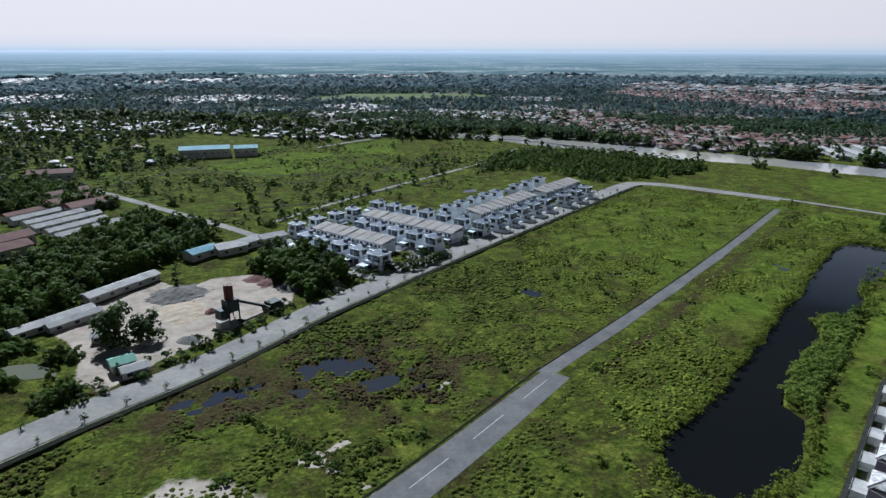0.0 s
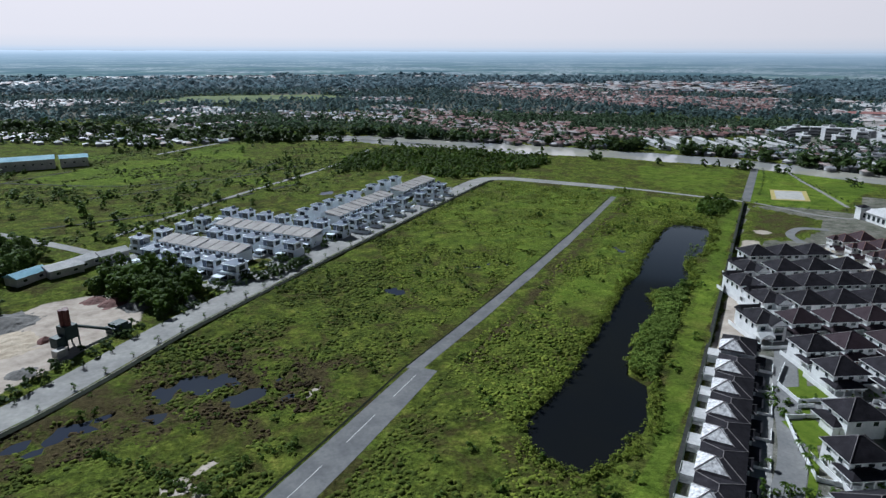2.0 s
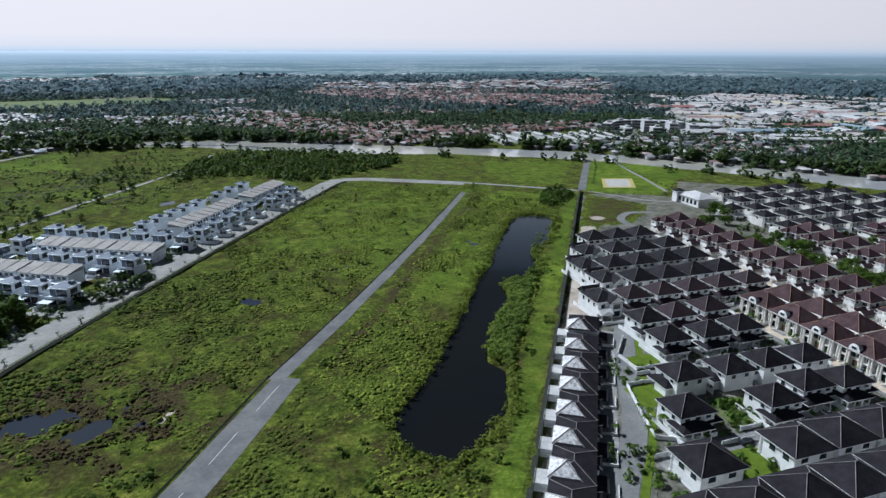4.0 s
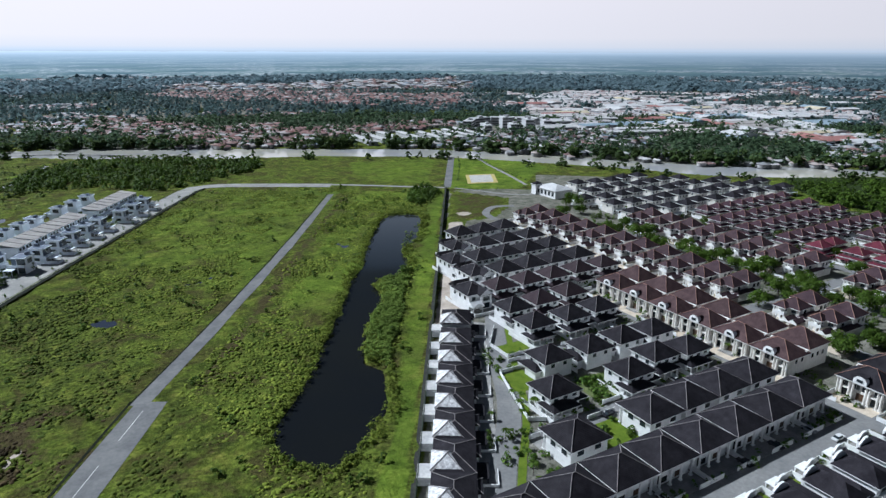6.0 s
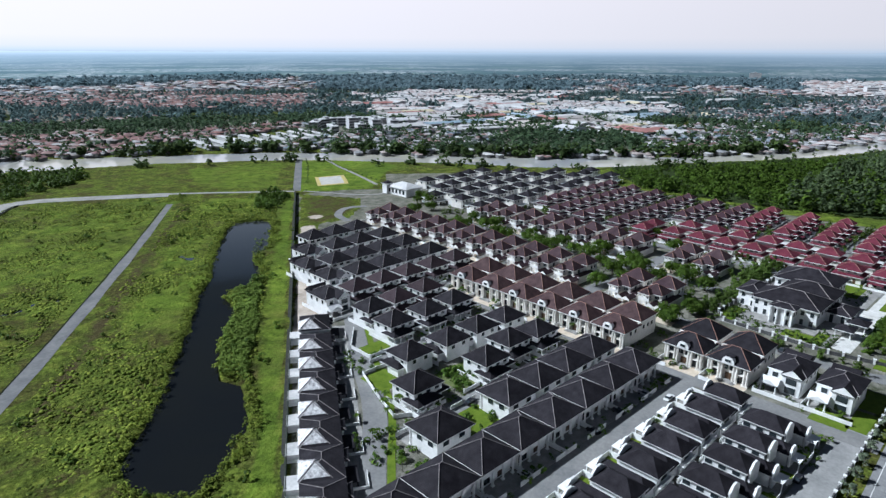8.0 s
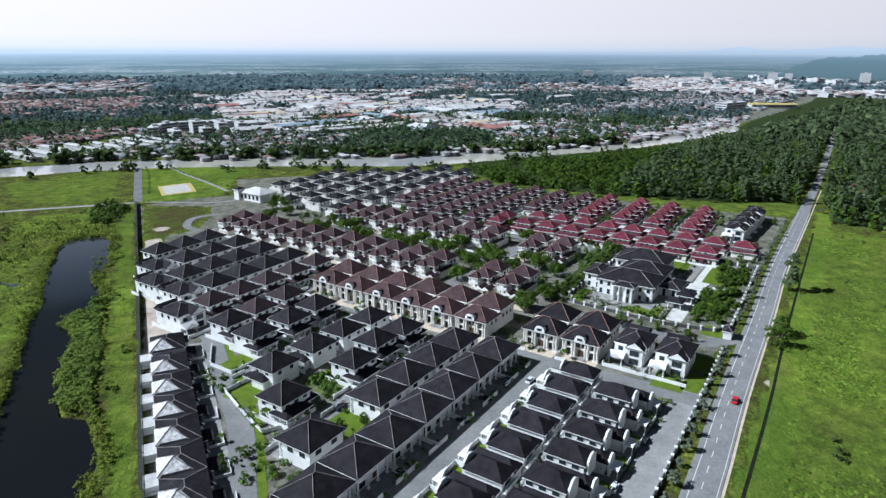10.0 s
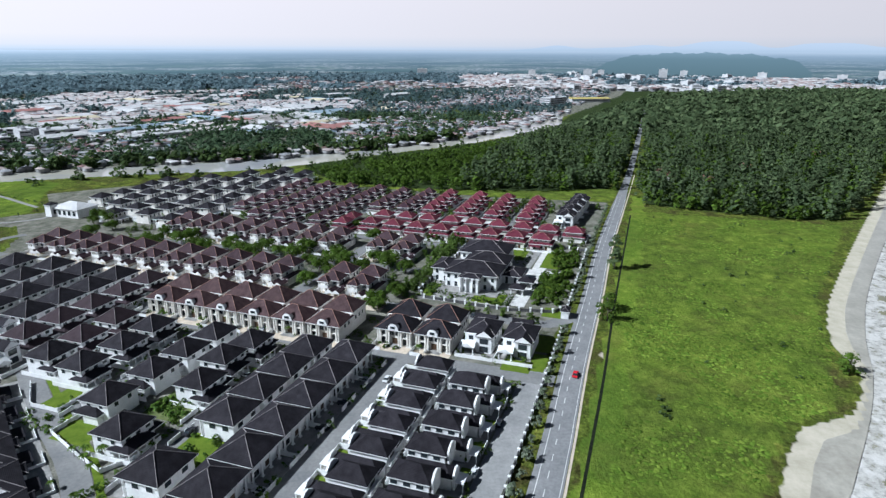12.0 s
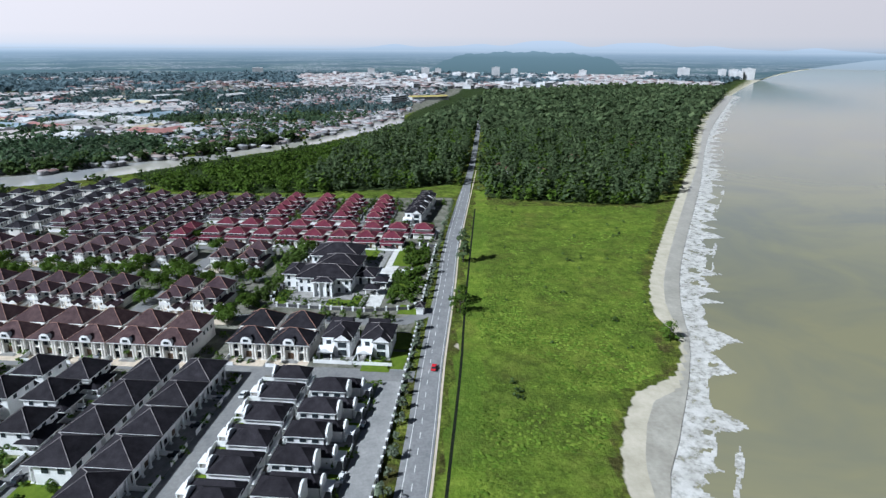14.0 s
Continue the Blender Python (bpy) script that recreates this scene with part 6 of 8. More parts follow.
def batching_plant():
    root = thing("batching_plant", "dark concrete batching plant with red silos", "batching plant", m=pose(-82, 227, 0.2, 0, 0, 52))
    red_m = mottled("rusty_red_silo", (0.07, 0.022, 0.02), (0.13, 0.04, 0.035), 0.5, 0.6, 2.0)
    steel = mottled("dark_green_steel", (0.015, 0.03, 0.03), (0.04, 0.06, 0.06), 0.5, 0.6, 2.0)
    for x, y in ((-0.9, 0.4), (0.9, 0.7), (0, -0.9)):
        bm = bmesh.new()
        bmesh.ops.create_cone(bm, cap_ends=True, segments=14, radius1=1.0, radius2=1.0, depth=6.0, matrix=Matrix.Translation((x, y, 11.2)))
        bmesh.ops.create_cone(bm, cap_ends=True, segments=14, radius1=0.3, radius2=1.0, depth=2.2, matrix=Matrix.Translation((x, y, 7.1)))
        part("silo", bm, red_m, root)
    part("mixer_tower", boxes((-2.4, 2.4, -2.4, 2.2, 3.6, 8.4), (-5.6, -2.4, -2, 2, 1.6, 5.4)), steel, root)
    for x, y in ((-2.2, -2.2), (2.2, -2.2), (2.2, 2), (-2.2, 2)):
        part("leg", boxes((x - 0.2, x + 0.2, y - 0.2, y + 0.2, 0, 6.4)), steel, root)
    bm = boxes((-9, 9, -0.7, 0.7, -0.3, 0.5))
    bmesh.ops.transform(bm, matrix=pose(9.5, -1.5, 3.6, 0, 24, -18), verts=bm.verts)
    part("conveyor", bm, steel, root)
    part("hopper", boxes((13, 20, -7, -1.5, 0, 2.6), (14, 19, -6.6, -2, 2.6, 3.6)), steel, root)
    part("control_cabin", boxes((-8.5, -4.6, -5.5, -2.6, 0, 2.7)), CONCRETE, root)
    return root


batching_plant()


def heap(x, y, r, h, mat, seed, label):
    bm = bmesh.new()
    bmesh.ops.create_grid(bm, x_segments=22, y_segments=22, size=r * 1.3)
    for v in bm.verts:
        d = v.co.xy.length / r
        n = noise.noise(Vector((v.co.x * 0.35, v.co.y * 0.35, seed))) * 0.3
        v.co.z = max(-0.3, h * (1 - d * (1 + n))) + 0.25 * noise.noise(Vector((v.co.x, v.co.y, seed + 5)))
    me = bpy.data.meshes.new("gravel_mound")
    bm.to_mesh(me)
    bm.free()
    me.materials.append(mat)
    ob = tagged(new("gravel_mound", me), label, "gravel heap")
    ob.location = (x, y, 0.05)
    return ob


GRAVEL = mottled("grey_gravel", (0.12, 0.115, 0.11), (0.22, 0.21, 0.20), 0.5, 0.95, 2.5, 0.2, relief=0.1)
SAND_HEAP = mottled("yard_sand", (0.38, 0.31, 0.23), (0.54, 0.46, 0.36), 0.3, 0.95, 1.5, 0.2, relief=0.1)
for x, y, r, h, m_, s, lab in ((-113, 252, 12, 3.6, GRAVEL, 1, "grey gravel heap in the sand yard"), (-91, 208, 5, 1.6, GRAVEL, 2, "small grey gravel heap"), (-92, 234, 3.5, 2.0, RUST, 3, "small brown earth heap"),
                               (-104, 236, 13, 1.2, SAND_HEAP, 4, "low heap of pale sand"), (-68, 262, 6, 2.2, GRAVEL, 5, "dark aggregate heap in the sand yard"), (-78, 268, 5, 2.2, RUST, 6, "brown aggregate heap in the sand yard"), (-86, 272, 5, 1.8, RUST, 7, "brown aggregate heap in the sand yard")):
    heap(x, y, r, h, m_, s, lab)

# ---- surf ----
def surf():
    """Foam of breaking waves: a lacy wash along the sand, tongues of broken water and thin crests further out."""
    line = curve_points(WATERLINE[:10], 1.0)
    out = offset_line(line, -1.0) - line
    n, m = len(line), 64
    s = np.arange(n)[:, None] * 1.0
    w = np.arange(m)[None, :] * 0.5 - 4.0
    X = line[:, None, 0] + out[:, None, 0] * w
    Y = line[:, None, 1] + out[:, None, 1] * w
    one = np.ones_like(w)
    f1 = fbm(s * one, w * 2.2 + 0 * s, 22, 51)
    f2 = fbm(X, Y, 5.0, 52, 4)
    f3 = fbm(s * one, w * 3.0 + 0 * s, 9.0, 58, 3)
    # broad wash, and rounded tongues that reach out unevenly
    wash = 3.5 + 8 * fbm(s * one, 0 * X, 46, 53) + 3.5 * (fbm(s * one, 0 * X + 30, 13, 54) - 0.4)
    tongue = 12 * np.clip(fbm(s * one, 0 * X + 60, 34, 55) * 2.6 - 1.25, 0, 1)
    crest = 13 + 8 * fbm(s * one, 0 * X + 90, 90, 57)
    on = np.clip(fbm(s * one, 0 * X + 120, 30, 59) * 4 - 2.1, 0, 1)
    fans = np.zeros_like(X, bool)
    rng = np.random.RandomState(97)
    at = 6.0
    while at < n:
        half, reach, base = 6 + 6 * rng.rand(), 6 + 8 * rng.rand(), 6 + 5 * rng.rand()
        skew = 0.25 + 0.3 * rng.rand()
        lean = np.where(s < at, (s - at + half * 2 * skew) / (half * 2 * skew), (at + half * 2 * (1 - skew) - s) / (half * 2 * (1 - skew)))
        tri = np.clip(lean, 0, 1) ** 0.75
        fans |= (w > base - 1.0 - 2.0 * tri) & (w < base + reach * tri * (0.75 + 0.5 * f3)) & (tri > 0.03)
        at += 16 + 26 * rng.rand()
    keep = (w < wash + 3 * (f2 - 0.5)) & (w > -2.2 + 5 * (f1 - 0.5))
    keep |= (w >= wash - 1) & (w < wash + tongue * (0.6 + 0.8 * f3)) & (f2 > 0.34)
    keep |= fans & (f2 > 0.22)
    keep |= (np.abs(w - crest - 2.5 * (f1 - 0.5)) < on * (0.5 + 1.6 * f3)) & (f2 > 0.38)
    V = np.stack([X, Y, -0.40 + 0.10 * f2 + 0 * X], -1).reshape(-1, 3)
    i = np.arange(n * m).reshape(n, m)
    k = keep[:-1, :-1] & keep[1:, 1:]
    q = np.stack([i[:-1, :-1], i[1:, :-1], i[1:, 1:], i[:-1, 1:]], -1)[k]
    me = fast_mesh("surf", V, q)
    me.materials.append(FOAM)
    return tagged(new("surf", me), "white foam of small breaking waves", "surf", kind="stuff")


surf()
WET_SAND = mottled("wet_sand", (0.27, 0.25, 0.21), (0.42, 0.395, 0.34), 0.09, 0.3, 0.6, 0.5, relief=0.0)
ribbon("wet_sand", curve_points(WATERLINE[:10], 8.0), 16, -0.13, WET_SAND, "smooth wet grey sand at the water's edge", "beach", side=7.0)

# ---- plants ----
LEAF = leaf_material("broad_leaves", (0.045, 0.080, 0.011), (0.110, 0.175, 0.025), through=0.42)
LEAF_WOOD = leaf_material("wood_leaves", (0.064, 0.110, 0.023), (0.149, 0.213, 0.048), through=0.5)
LEAF_DARK = leaf_material("dark_tree_leaves", (0.041, 0.067, 0.022), (0.096, 0.142, 0.043), through=0.42)
LEAF_PINE = leaf_material("casuarina_needles", (0.066, 0.100, 0.046), (0.149, 0.193, 0.090), through=0.5)
LEAF_BRIGHT = leaf_material("bright_garden_leaves", (0.035, 0.080, 0.012), (0.130, 0.200, 0.030))
LEAF_GREY = leaf_material("grey_green_leaves", (0.085, 0.115, 0.065), (0.24, 0.27, 0.20), through=0.3)
# far leaves tinted pale blue: distance haze is put into the colour
LEAF_HORIZON_HAZED = leaf_material("haze_tinted_horizon_leaves", (0.132, 0.193, 0.220), (0.204, 0.275, 0.308), through=0.5)
LEAF_FAR_HAZED = leaf_material("haze_tinted_far_leaves", (0.085, 0.134, 0.137), (0.151, 0.211, 0.207), through=0.5)
LEAF_ACROSS = leaf_material("riverside_tree_leaves", (0.048, 0.083, 0.046), (0.109, 0.161, 0.081), through=0.45)
REED = leaf_material("lake_reeds", (0.100, 0.156, 0.027), (0.200, 0.263, 0.055), 0.9, 0.3)
# tussock greens also carry the light: darker where seen against the sun
TUFT = leaf_material("grass_tussocks", (0.054, 0.078, 0.013), (0.145, 0.172, 0.028), 0.9, 0.2)
TUFT_COAST = leaf_material("bright_grass_tussocks", (0.072, 0.128, 0.013), (0.178, 0.244, 0.034), 0.9, 0.2)
TUFT_BACK = leaf_material("olive_field_grass", (0.085, 0.115, 0.024), (0.165, 0.200, 0.052), 0.9, 0.2)
TUFT_LUSH_LIT = leaf_material("lush_lit_grass_tussocks", (0.084, 0.122, 0.016), (0.220, 0.256, 0.038), 0.9, 0.2)
TUFT_BROWN = leaf_material("brown_sedge", (0.036, 0.028, 0.014), (0.085, 0.062, 0.030), 0.9, 0.1)
BARK = mottled("bark", (0.06, 0.05, 0.04), (0.14, 0.12, 0.10), 1.0, 0.95, 6.0)


def crown_shape(seed, leaves, h, r, base, clumps=8, leaf=0.5, pointed=0.0):
    """Leaves on uneven clumps: quads in a crown of radius r between base and h. pointed: 0 round to 1 like a spire."""
    g = np.random.RandomState(seed)
    c = []
    for k in range(clumps):
        t = (k + g.rand()) / clumps
        rr = r * (1 - pointed * t) * math.sin(math.pi * (0.18 + 0.72 * t)) ** 0.6 * (0.45 + 0.5 * g.rand())
        a = g.rand() * 6.283
        c.append((rr * math.cos(a), rr * math.sin(a), base + (h - base) * t, r * (0.34 + 0.3 * g.rand()) * (1 - 0.6 * pointed * t)))
    c = np.array(c)
    pick = g.randint(0, clumps, leaves)
    d = g.normal(size=(leaves, 3))
    d /= np.linalg.norm(d, axis=1)[:, None]
    d[:, 2] = np.where(d[:, 2] < -0.3, -d[:, 2] * 0.6, d[:, 2])
    p = c[pick, :3] + d * c[pick, 3:4] * (0.65 + 0.4 * g.rand(leaves, 1)) * (1, 1, 0.75)
    n = d + (0, 0, 0.8) + g.normal(size=(leaves, 3)) * 0.22
    n /= np.linalg.norm(n, axis=1)[:, None]
    t = np.cross(n, g.normal(size=(leaves, 3)))
    t /= np.linalg.norm(t, axis=1)[:, None]
    b_ = np.cross(n, t)
    s = leaf * (0.6 + 0.8 * g.rand(leaves, 1))
    v = np.stack([p - t * s - b_ * s * 0.6, p + t * s - b_ * s * 0.5, p + t * s * 0.7 + b_ * s * 0.7, p - t * s * 0.8 + b_ * s * 0.6], 1).reshape(-1, 3)
    return v, np.arange(leaves * 4).reshape(-1, 4)


def trunk_shape(h, r, limbs=3, seed=0, sides=5):
    g = random.Random(seed)
    bm = bmesh.new()
    bmesh.ops.create_cone(bm, cap_ends=True, segments=sides, radius1=r, radius2=r * 0.45, depth=h, matrix=Matrix.Translation((0, 0, h / 2)))
    for k in range(limbs):
        a, l = 6.283 * (k + g.random() * 0.6) / max(limbs, 1), h * (0.45 + 0.3 * g.random())
        p = Vector((0, 0, h * (0.55 + 0.35 * g.random())))
        q = p + Vector((math.cos(a) * l * 0.7, math.sin(a) * l * 0.7, l * 0.7))
        d = q - p
        bmesh.ops.create_cone(bm, cap_ends=False, segments=4, radius1=r * 0.4, radius2=r * 0.15, depth=d.length, matrix=Matrix.Translation((p + q) / 2) @ d.to_track_quat("Z", "Y").to_matrix().to_4x4())
    return bm


def tree(name, label, seed, h, r, leaves, mat, clumps=10, leaf=0.45, pointed=0.0, bare=0.25, group=""):
    root = thing(name, label, "tree", group)
    part("trunk", trunk_shape(h * 0.7, 0.05 * r + 0.12, 4, seed), BARK, root)
    v, f = crown_shape(seed, leaves, h, r, h * bare, clumps, leaf, pointed)
    me = fast_mesh("crown", v, f)
    me.materials.append(mat)
    new("crown", me).parent = root
    return root


def scatter(name, shapes, pts, sizes, mat, label, category="trees", sink=0.0, seed=1, ground_z=0.1, flatness=0.0):
    """Many plants joined into one sheet of growth. shapes: crowns to choose from."""
    g = np.random.RandomState(seed)
    vs, fs, n = [], [], 0
    which = g.randint(0, len(shapes), len(pts))
    for k, (v, f) in enumerate(shapes):
        i = np.where(which == k)[0]
        if not len(i):
            continue
        a = g.rand(len(i)) * 6.283
        ca, sa = np.cos(a)[:, None], np.sin(a)[:, None]
        s = np.asarray(sizes)[i][:, None]
        sz = s * (0.8 + 0.4 * g.rand(len(i), 1))
        x = (v[None, :, 0] * ca - v[None, :, 1] * sa) * s + pts[i, 0:1]
        y = (v[None, :, 0] * sa + v[None, :, 1] * ca) * s + pts[i, 1:2]
        z = v[None, :, 2] * sz + ground_z - sink
        vs.append(np.stack([x, y, z], -1).reshape(-1, 3))
        fs.append((f[None] + (np.arange(len(i)) * len(v))[:, None, None] + n).reshape(-1, f.shape[1]))
        n += len(i) * len(v)
    me = fast_mesh(name, np.concatenate(vs), np.concatenate(fs))
    me.materials.append(mat)
    return tagged(new(name, me), label, category, kind="stuff")


def sprinkle(poly, count, seed, keep=None):
    """Places inside an outline."""
    g = np.random.RandomState(seed)
    p = np.array(poly, float)
    lo, hi = p.min(axis=0), p.max(axis=0)
    out = np.zeros((0, 2))
    for _ in range(40):
        q = lo + g.rand(count * 2, 2) * (hi - lo)
        ok = inside(q[:, 0], q[:, 1], poly)
        if keep is not None:
            ok &= keep(q[:, 0], q[:, 1])
        out = np.concatenate([out, q[ok]])
        if len(out) >= count:
            break
    return out[:count]


def off_roads(x, y, d=8):
    return np.minimum.reduce([line_distance(x, y, r)[0] for r in (coast_road, ring_road, run_road, run_far)]) > d


def dry(x, y):
    return (depth_in(x, y, shore) < -1.0) & (river_width(line_distance(x, y, river)[1]) / 2 < line_distance(x, y, river)[0] - 2)


pine = [crown_shape(20 + k, 52, 13 + 2 * k, 3.2, 2.0, 9, 1.05, 0.55) for k in range(3)]
broad = [crown_shape(30 + k, 58, 9 + k, 4.2, 1.5, 9, 1.1, 0.1) for k in range(3)]
low_broad = [crown_shape(40 + k, 28, 8.0 + k, 4.4, 0.6, 7, 2.0, 0.0) for k in range(4)]
shrub = [crown_shape(50 + k, 40, 2.4, 1.7, 0.1, 6, 0.46, 0.0) for k in range(3)]

# the coastal forest: near trees fuller than far ones
def sightline_room(p):
    """How tall growth may stand for the camera to see the river over it, as a share of a grown tree."""
    d, run = line_distance(p[:, 0], p[:, 1], river)
    return np.clip((d - river_width(run) / 2 - 3) * 0.013, 0.0, 1.0)


near_forest = sprinkle(FOREST, 4600, 1, lambda x, y: (x < 820) & off_roads(x, y, 6.5) & dry(x, y) & ((y < 90) | (fbm(x, y, 34, 121) > 0.36)))
wet_side = near_forest[:, 1] > np.interp(near_forest[:, 0], [470, 620, 820], [75, 60, 40])
g0 = np.random.RandomState(3)
tall = near_forest[~wet_side][:2000]
scatter("forest", pine, tall, (0.7 + 0.55 * g0.rand(len(tall))) * np.clip(1.4 * sightline_room(tall), 0.2, 1), LEAF_PINE, "dense grey-green casuarina forest along the coast", "forest")
rest = near_forest[~wet_side][2000:]
scatter("forest", broad, rest, (0.5 + 0.6 * g0.rand(len(rest))) * np.clip(1.4 * sightline_room(rest), 0.2, 1), LEAF, "broad-leaved trees among the coastal forest", "forest", seed=2)
wet_trees = near_forest[wet_side]
scatter("forest", broad, wet_trees, (0.5 + 0.4 * g0.rand(len(wet_trees))) * np.clip(1.25 * sightline_room(wet_trees), 0.18, 1), LEAF, "green riverside wood behind the red roofs", "forest", seed=3)
far_forest = sprinkle(FOREST, 4400, 5, lambda x, y: (x >= 820) & off_roads(x, y, 6.5) & dry(x, y))
scatter("forest", low_broad, far_forest, (1.0 + 0.7 * g0.rand(len(far_forest))) * np.clip(1.4 * sightline_room(far_forest), 0.2, 1), LEAF_PINE, "dense far part of the coastal forest", "forest", seed=4)

WOODS_YARD = [(-205, 285), (-176, 216), (-158, 206), (-150, 245), (-145, 272), (-132, 296), (-128, 318), (-120, 338), (-140, 352), (-185, 376), (-188, 345), (-200, 318)]
WOODS_LEFT = [(-330, 447), (-300, 485), (-272, 462), (-208, 408), (-241, 390), (-290, 392)]
WOODS_ROAD = [(-92, 284), (-84, 312), (-65, 308), (-46, 292), (-44, 270), (-56, 248), (-66, 262)]
SCRUB = [(23, 555), (67, 653), (131, 680), (190, 636), (240, 587), (228, 544), (153, 506), (123, 496), (86, 542)]
full = [crown_shape(140 + k, 170, 7.5 + k, 3.5, 0.3, 13, 0.72, 0.1) for k in range(4)]
wy = np.concatenate([sprinkle(WOODS_YARD, 430, 11), sprinkle(WOODS_LEFT, 170, 27)])
scatter("wood", full, wy, 0.55 + 0.6 * g0.rand(len(wy)), LEAF_WOOD, "dense dark green wood beside the sand yard", "wood", seed=5)
wr = sprinkle(WOODS_ROAD, 110, 12)
scatter("wood", full, wr, 0.6 + 0.4 * g0.rand(len(wr)), LEAF, "clump of dark trees by the road", "wood", seed=6)
sc = sprinkle(SCRUB, 1300, 13)
scatter("scrub", shrub, sc, 0.8 + 1.1 * g0.rand(len(sc)), LEAF, "dense green scrub before the river", "scrub", seed=7)
REEDS = [(100, 164), (106, 177), (126, 200), (143, 224), (158, 236), (176, 236), (168, 222), (142, 190), (117, 158), (108, 152)]
def by_fence(x, y):
    """Metres from the line of the estate fence, towards the lake."""
    return x * unit(FENCE_DIR + 90).x + y * unit(FENCE_DIR + 90).y


rd = sprinkle(REEDS, 900, 14, lambda x, y: dry(x, y) & (by_fence(x, y) > 18 + 6 * fbm(x, y, 14, 89)))
reed = [crown_shape(150 + k, 40, 1.5, 1.5, 0.05, 8, 0.27, 0.0) for k in range(3)]
scatter("reeds", reed, rd, 0.6 + 0.6 * g0.rand(len(rd)), REED, "thick green reeds on the lake bank", "reeds", seed=8)
rb_ = np.concatenate([np.array([(153, 237), (160, 238), (147, 233), (168, 246), (163, 243)]), g0.normal(size=(22, 2)) * (5, 4) + (160, 240)])
scatter("bank_bushes", shrub, rb_[dry(rb_[:, 0], rb_[:, 1])], 0.9 + 0.6 * g0.rand(int(dry(rb_[:, 0], rb_[:, 1]).sum())), LEAF, "dark green bushes on the lake bank", "shrubs", seed=58)
islets = np.concatenate([g0.normal(size=(n_, 2)) * s_ + c_ for c_, s_, n_ in (((212, 288), (2.5, 3), 9), ((203, 284), (2, 2.5), 6), ((196, 270), (2, 3), 8), ((186, 258), (1.6, 2.4), 6), ((222, 300), (2, 2), 5))])
scatter("lake_weeds", reed, islets, 0.5 + 0.4 * g0.rand(len(islets)), REED, "tufts of weed standing in the dark lake", "weeds", seed=59, ground_z=-0.6)
# fringe of growth round the whole shore
ang = g0.randint(0, len(shore), 1800)
sh = shore[ang] + g0.normal(size=(1800, 2)) * 2.6
sh = sh[depth_in(sh[:, 0], sh[:, 1], shore) < 0.3]
scatter("shore_growth", reed, sh, 0.4 + 0.6 * g0.rand(len(sh)), TUFT_LUSH_LIT, "uneven fringe of weeds round the dark lake", "weeds", seed=9)

# rough grass of the open land
FIELD = [(-110, 130), (-70, 186), (-24, 256), (84, 396), (150, 478), (238, 430), (296, 366), (76, 101), (20, 40), (-90, 20)]
def tussock(seed, r=1.15, h=0.52, n=6):
    """A low uneven cushion of grass."""
    g = np.random.RandomState(seed)
    a = np.arange(n) * 6.283 / n
    rows = []
    for rr, zz in ((1.0, -0.1), (0.72, 0.55)):
        k = rr * r * (0.45 + 0.85 * g.rand(n))
        rows.append(np.stack([k * np.cos(a), k * np.sin(a), h * zz * (0.7 + 0.6 * g.rand(n))], 1))
    v = np.concatenate(rows + [[(0.1 * r, 0, h)]])
    i = np.arange(n)
    j = (i + 1) % n
    f = np.concatenate([np.stack([i, j, n + j], 1), np.stack([i, n + j, n + i], 1), np.stack([n + i, n + j, np.full(n, 2 * n)], 1)])
    return v, f


blade = [tussock(60 + k) for k in range(6)]
fp = sprinkle(FIELD, 40000, 15, lambda x, y: dry(x, y) & off_roads(x, y, 8.0) & (pond_depth(x, y) < -1.6))
brownish = (fbm(fp[:, 0], fp[:, 1], 7, 90) > 0.47) & (np.hypot((fp[:, 0] + 42) / 60, (fp[:, 1] - 180) / 32) < 0.2 + 1.3 * fbm(fp[:, 0], fp[:, 1], 14, 83))
dens = fbm(fp[:, 0], fp[:, 1], 18, 10) > 0.38
dens &= by_fence(fp[:, 0], fp[:, 1]) > 19
# grass colour split where the view turns away from the sun
lush = ~brownish & dens & (fp[:, 0] + 0.5 * (fbm(fp[:, 0], fp[:, 1], 30, 84) - 0.5) * 80 > 45)
deep = ~brownish & dens & ~lush
scatter("rough_grass", blade, fp[lush], 0.3 + 0.65 * g0.rand(lush.sum()), TUFT_LUSH_LIT, "rough lush green grass by the lake, brightened as seen sunlit", "grass", seed=10)
scatter("rough_grass", blade, fp[deep], 0.35 + 0.75 * g0.rand(deep.sum()), TUFT, "rough green grass of the open field, darkened as seen against the sun", "grass", seed=48)
scatter("marsh_growth", blade, fp[brownish], 0.3 + 0.55 * g0.rand(brownish.sum()), TUFT_BROWN, "brown sedge and weeds in the marsh", "grass", seed=11)
COAST_FIELD = [(90, -16), (340, -46), (430, -58), (424, -180), (276, -115), (215, -102), (189, -90), (177, -72), (146, -58), (128, -54), (90, -44)]
cf = sprinkle(COAST_FIELD, 12000, 16)
low_blade = [tussock(110 + k, 1.3, 0.22) for k in range(5)]
scatter("field_grass", low_blade, cf, 0.3 + 0.5 * g0.rand(len(cf)), TUFT_COAST, "bright green grass between the coast road and beach", "grass", seed=12)
fs = sprinkle(FIELD, 260, 17, lambda x, y: dry(x, y) & off_roads(x, y, 9))
scatter("shrub", shrub, fs, 0.4 + 0.6 * g0.rand(len(fs)), LEAF, "scattered low shrubs in the open field", "shrubs", seed=13)
# land beyond the second estate: open fields with scattered trees
BACK_FIELD = [(-300, 520), (-260, 470), (-110, 352), (-60, 400), (40, 500), (70, 560), (60, 690), (-60, 780), (-280, 640)]
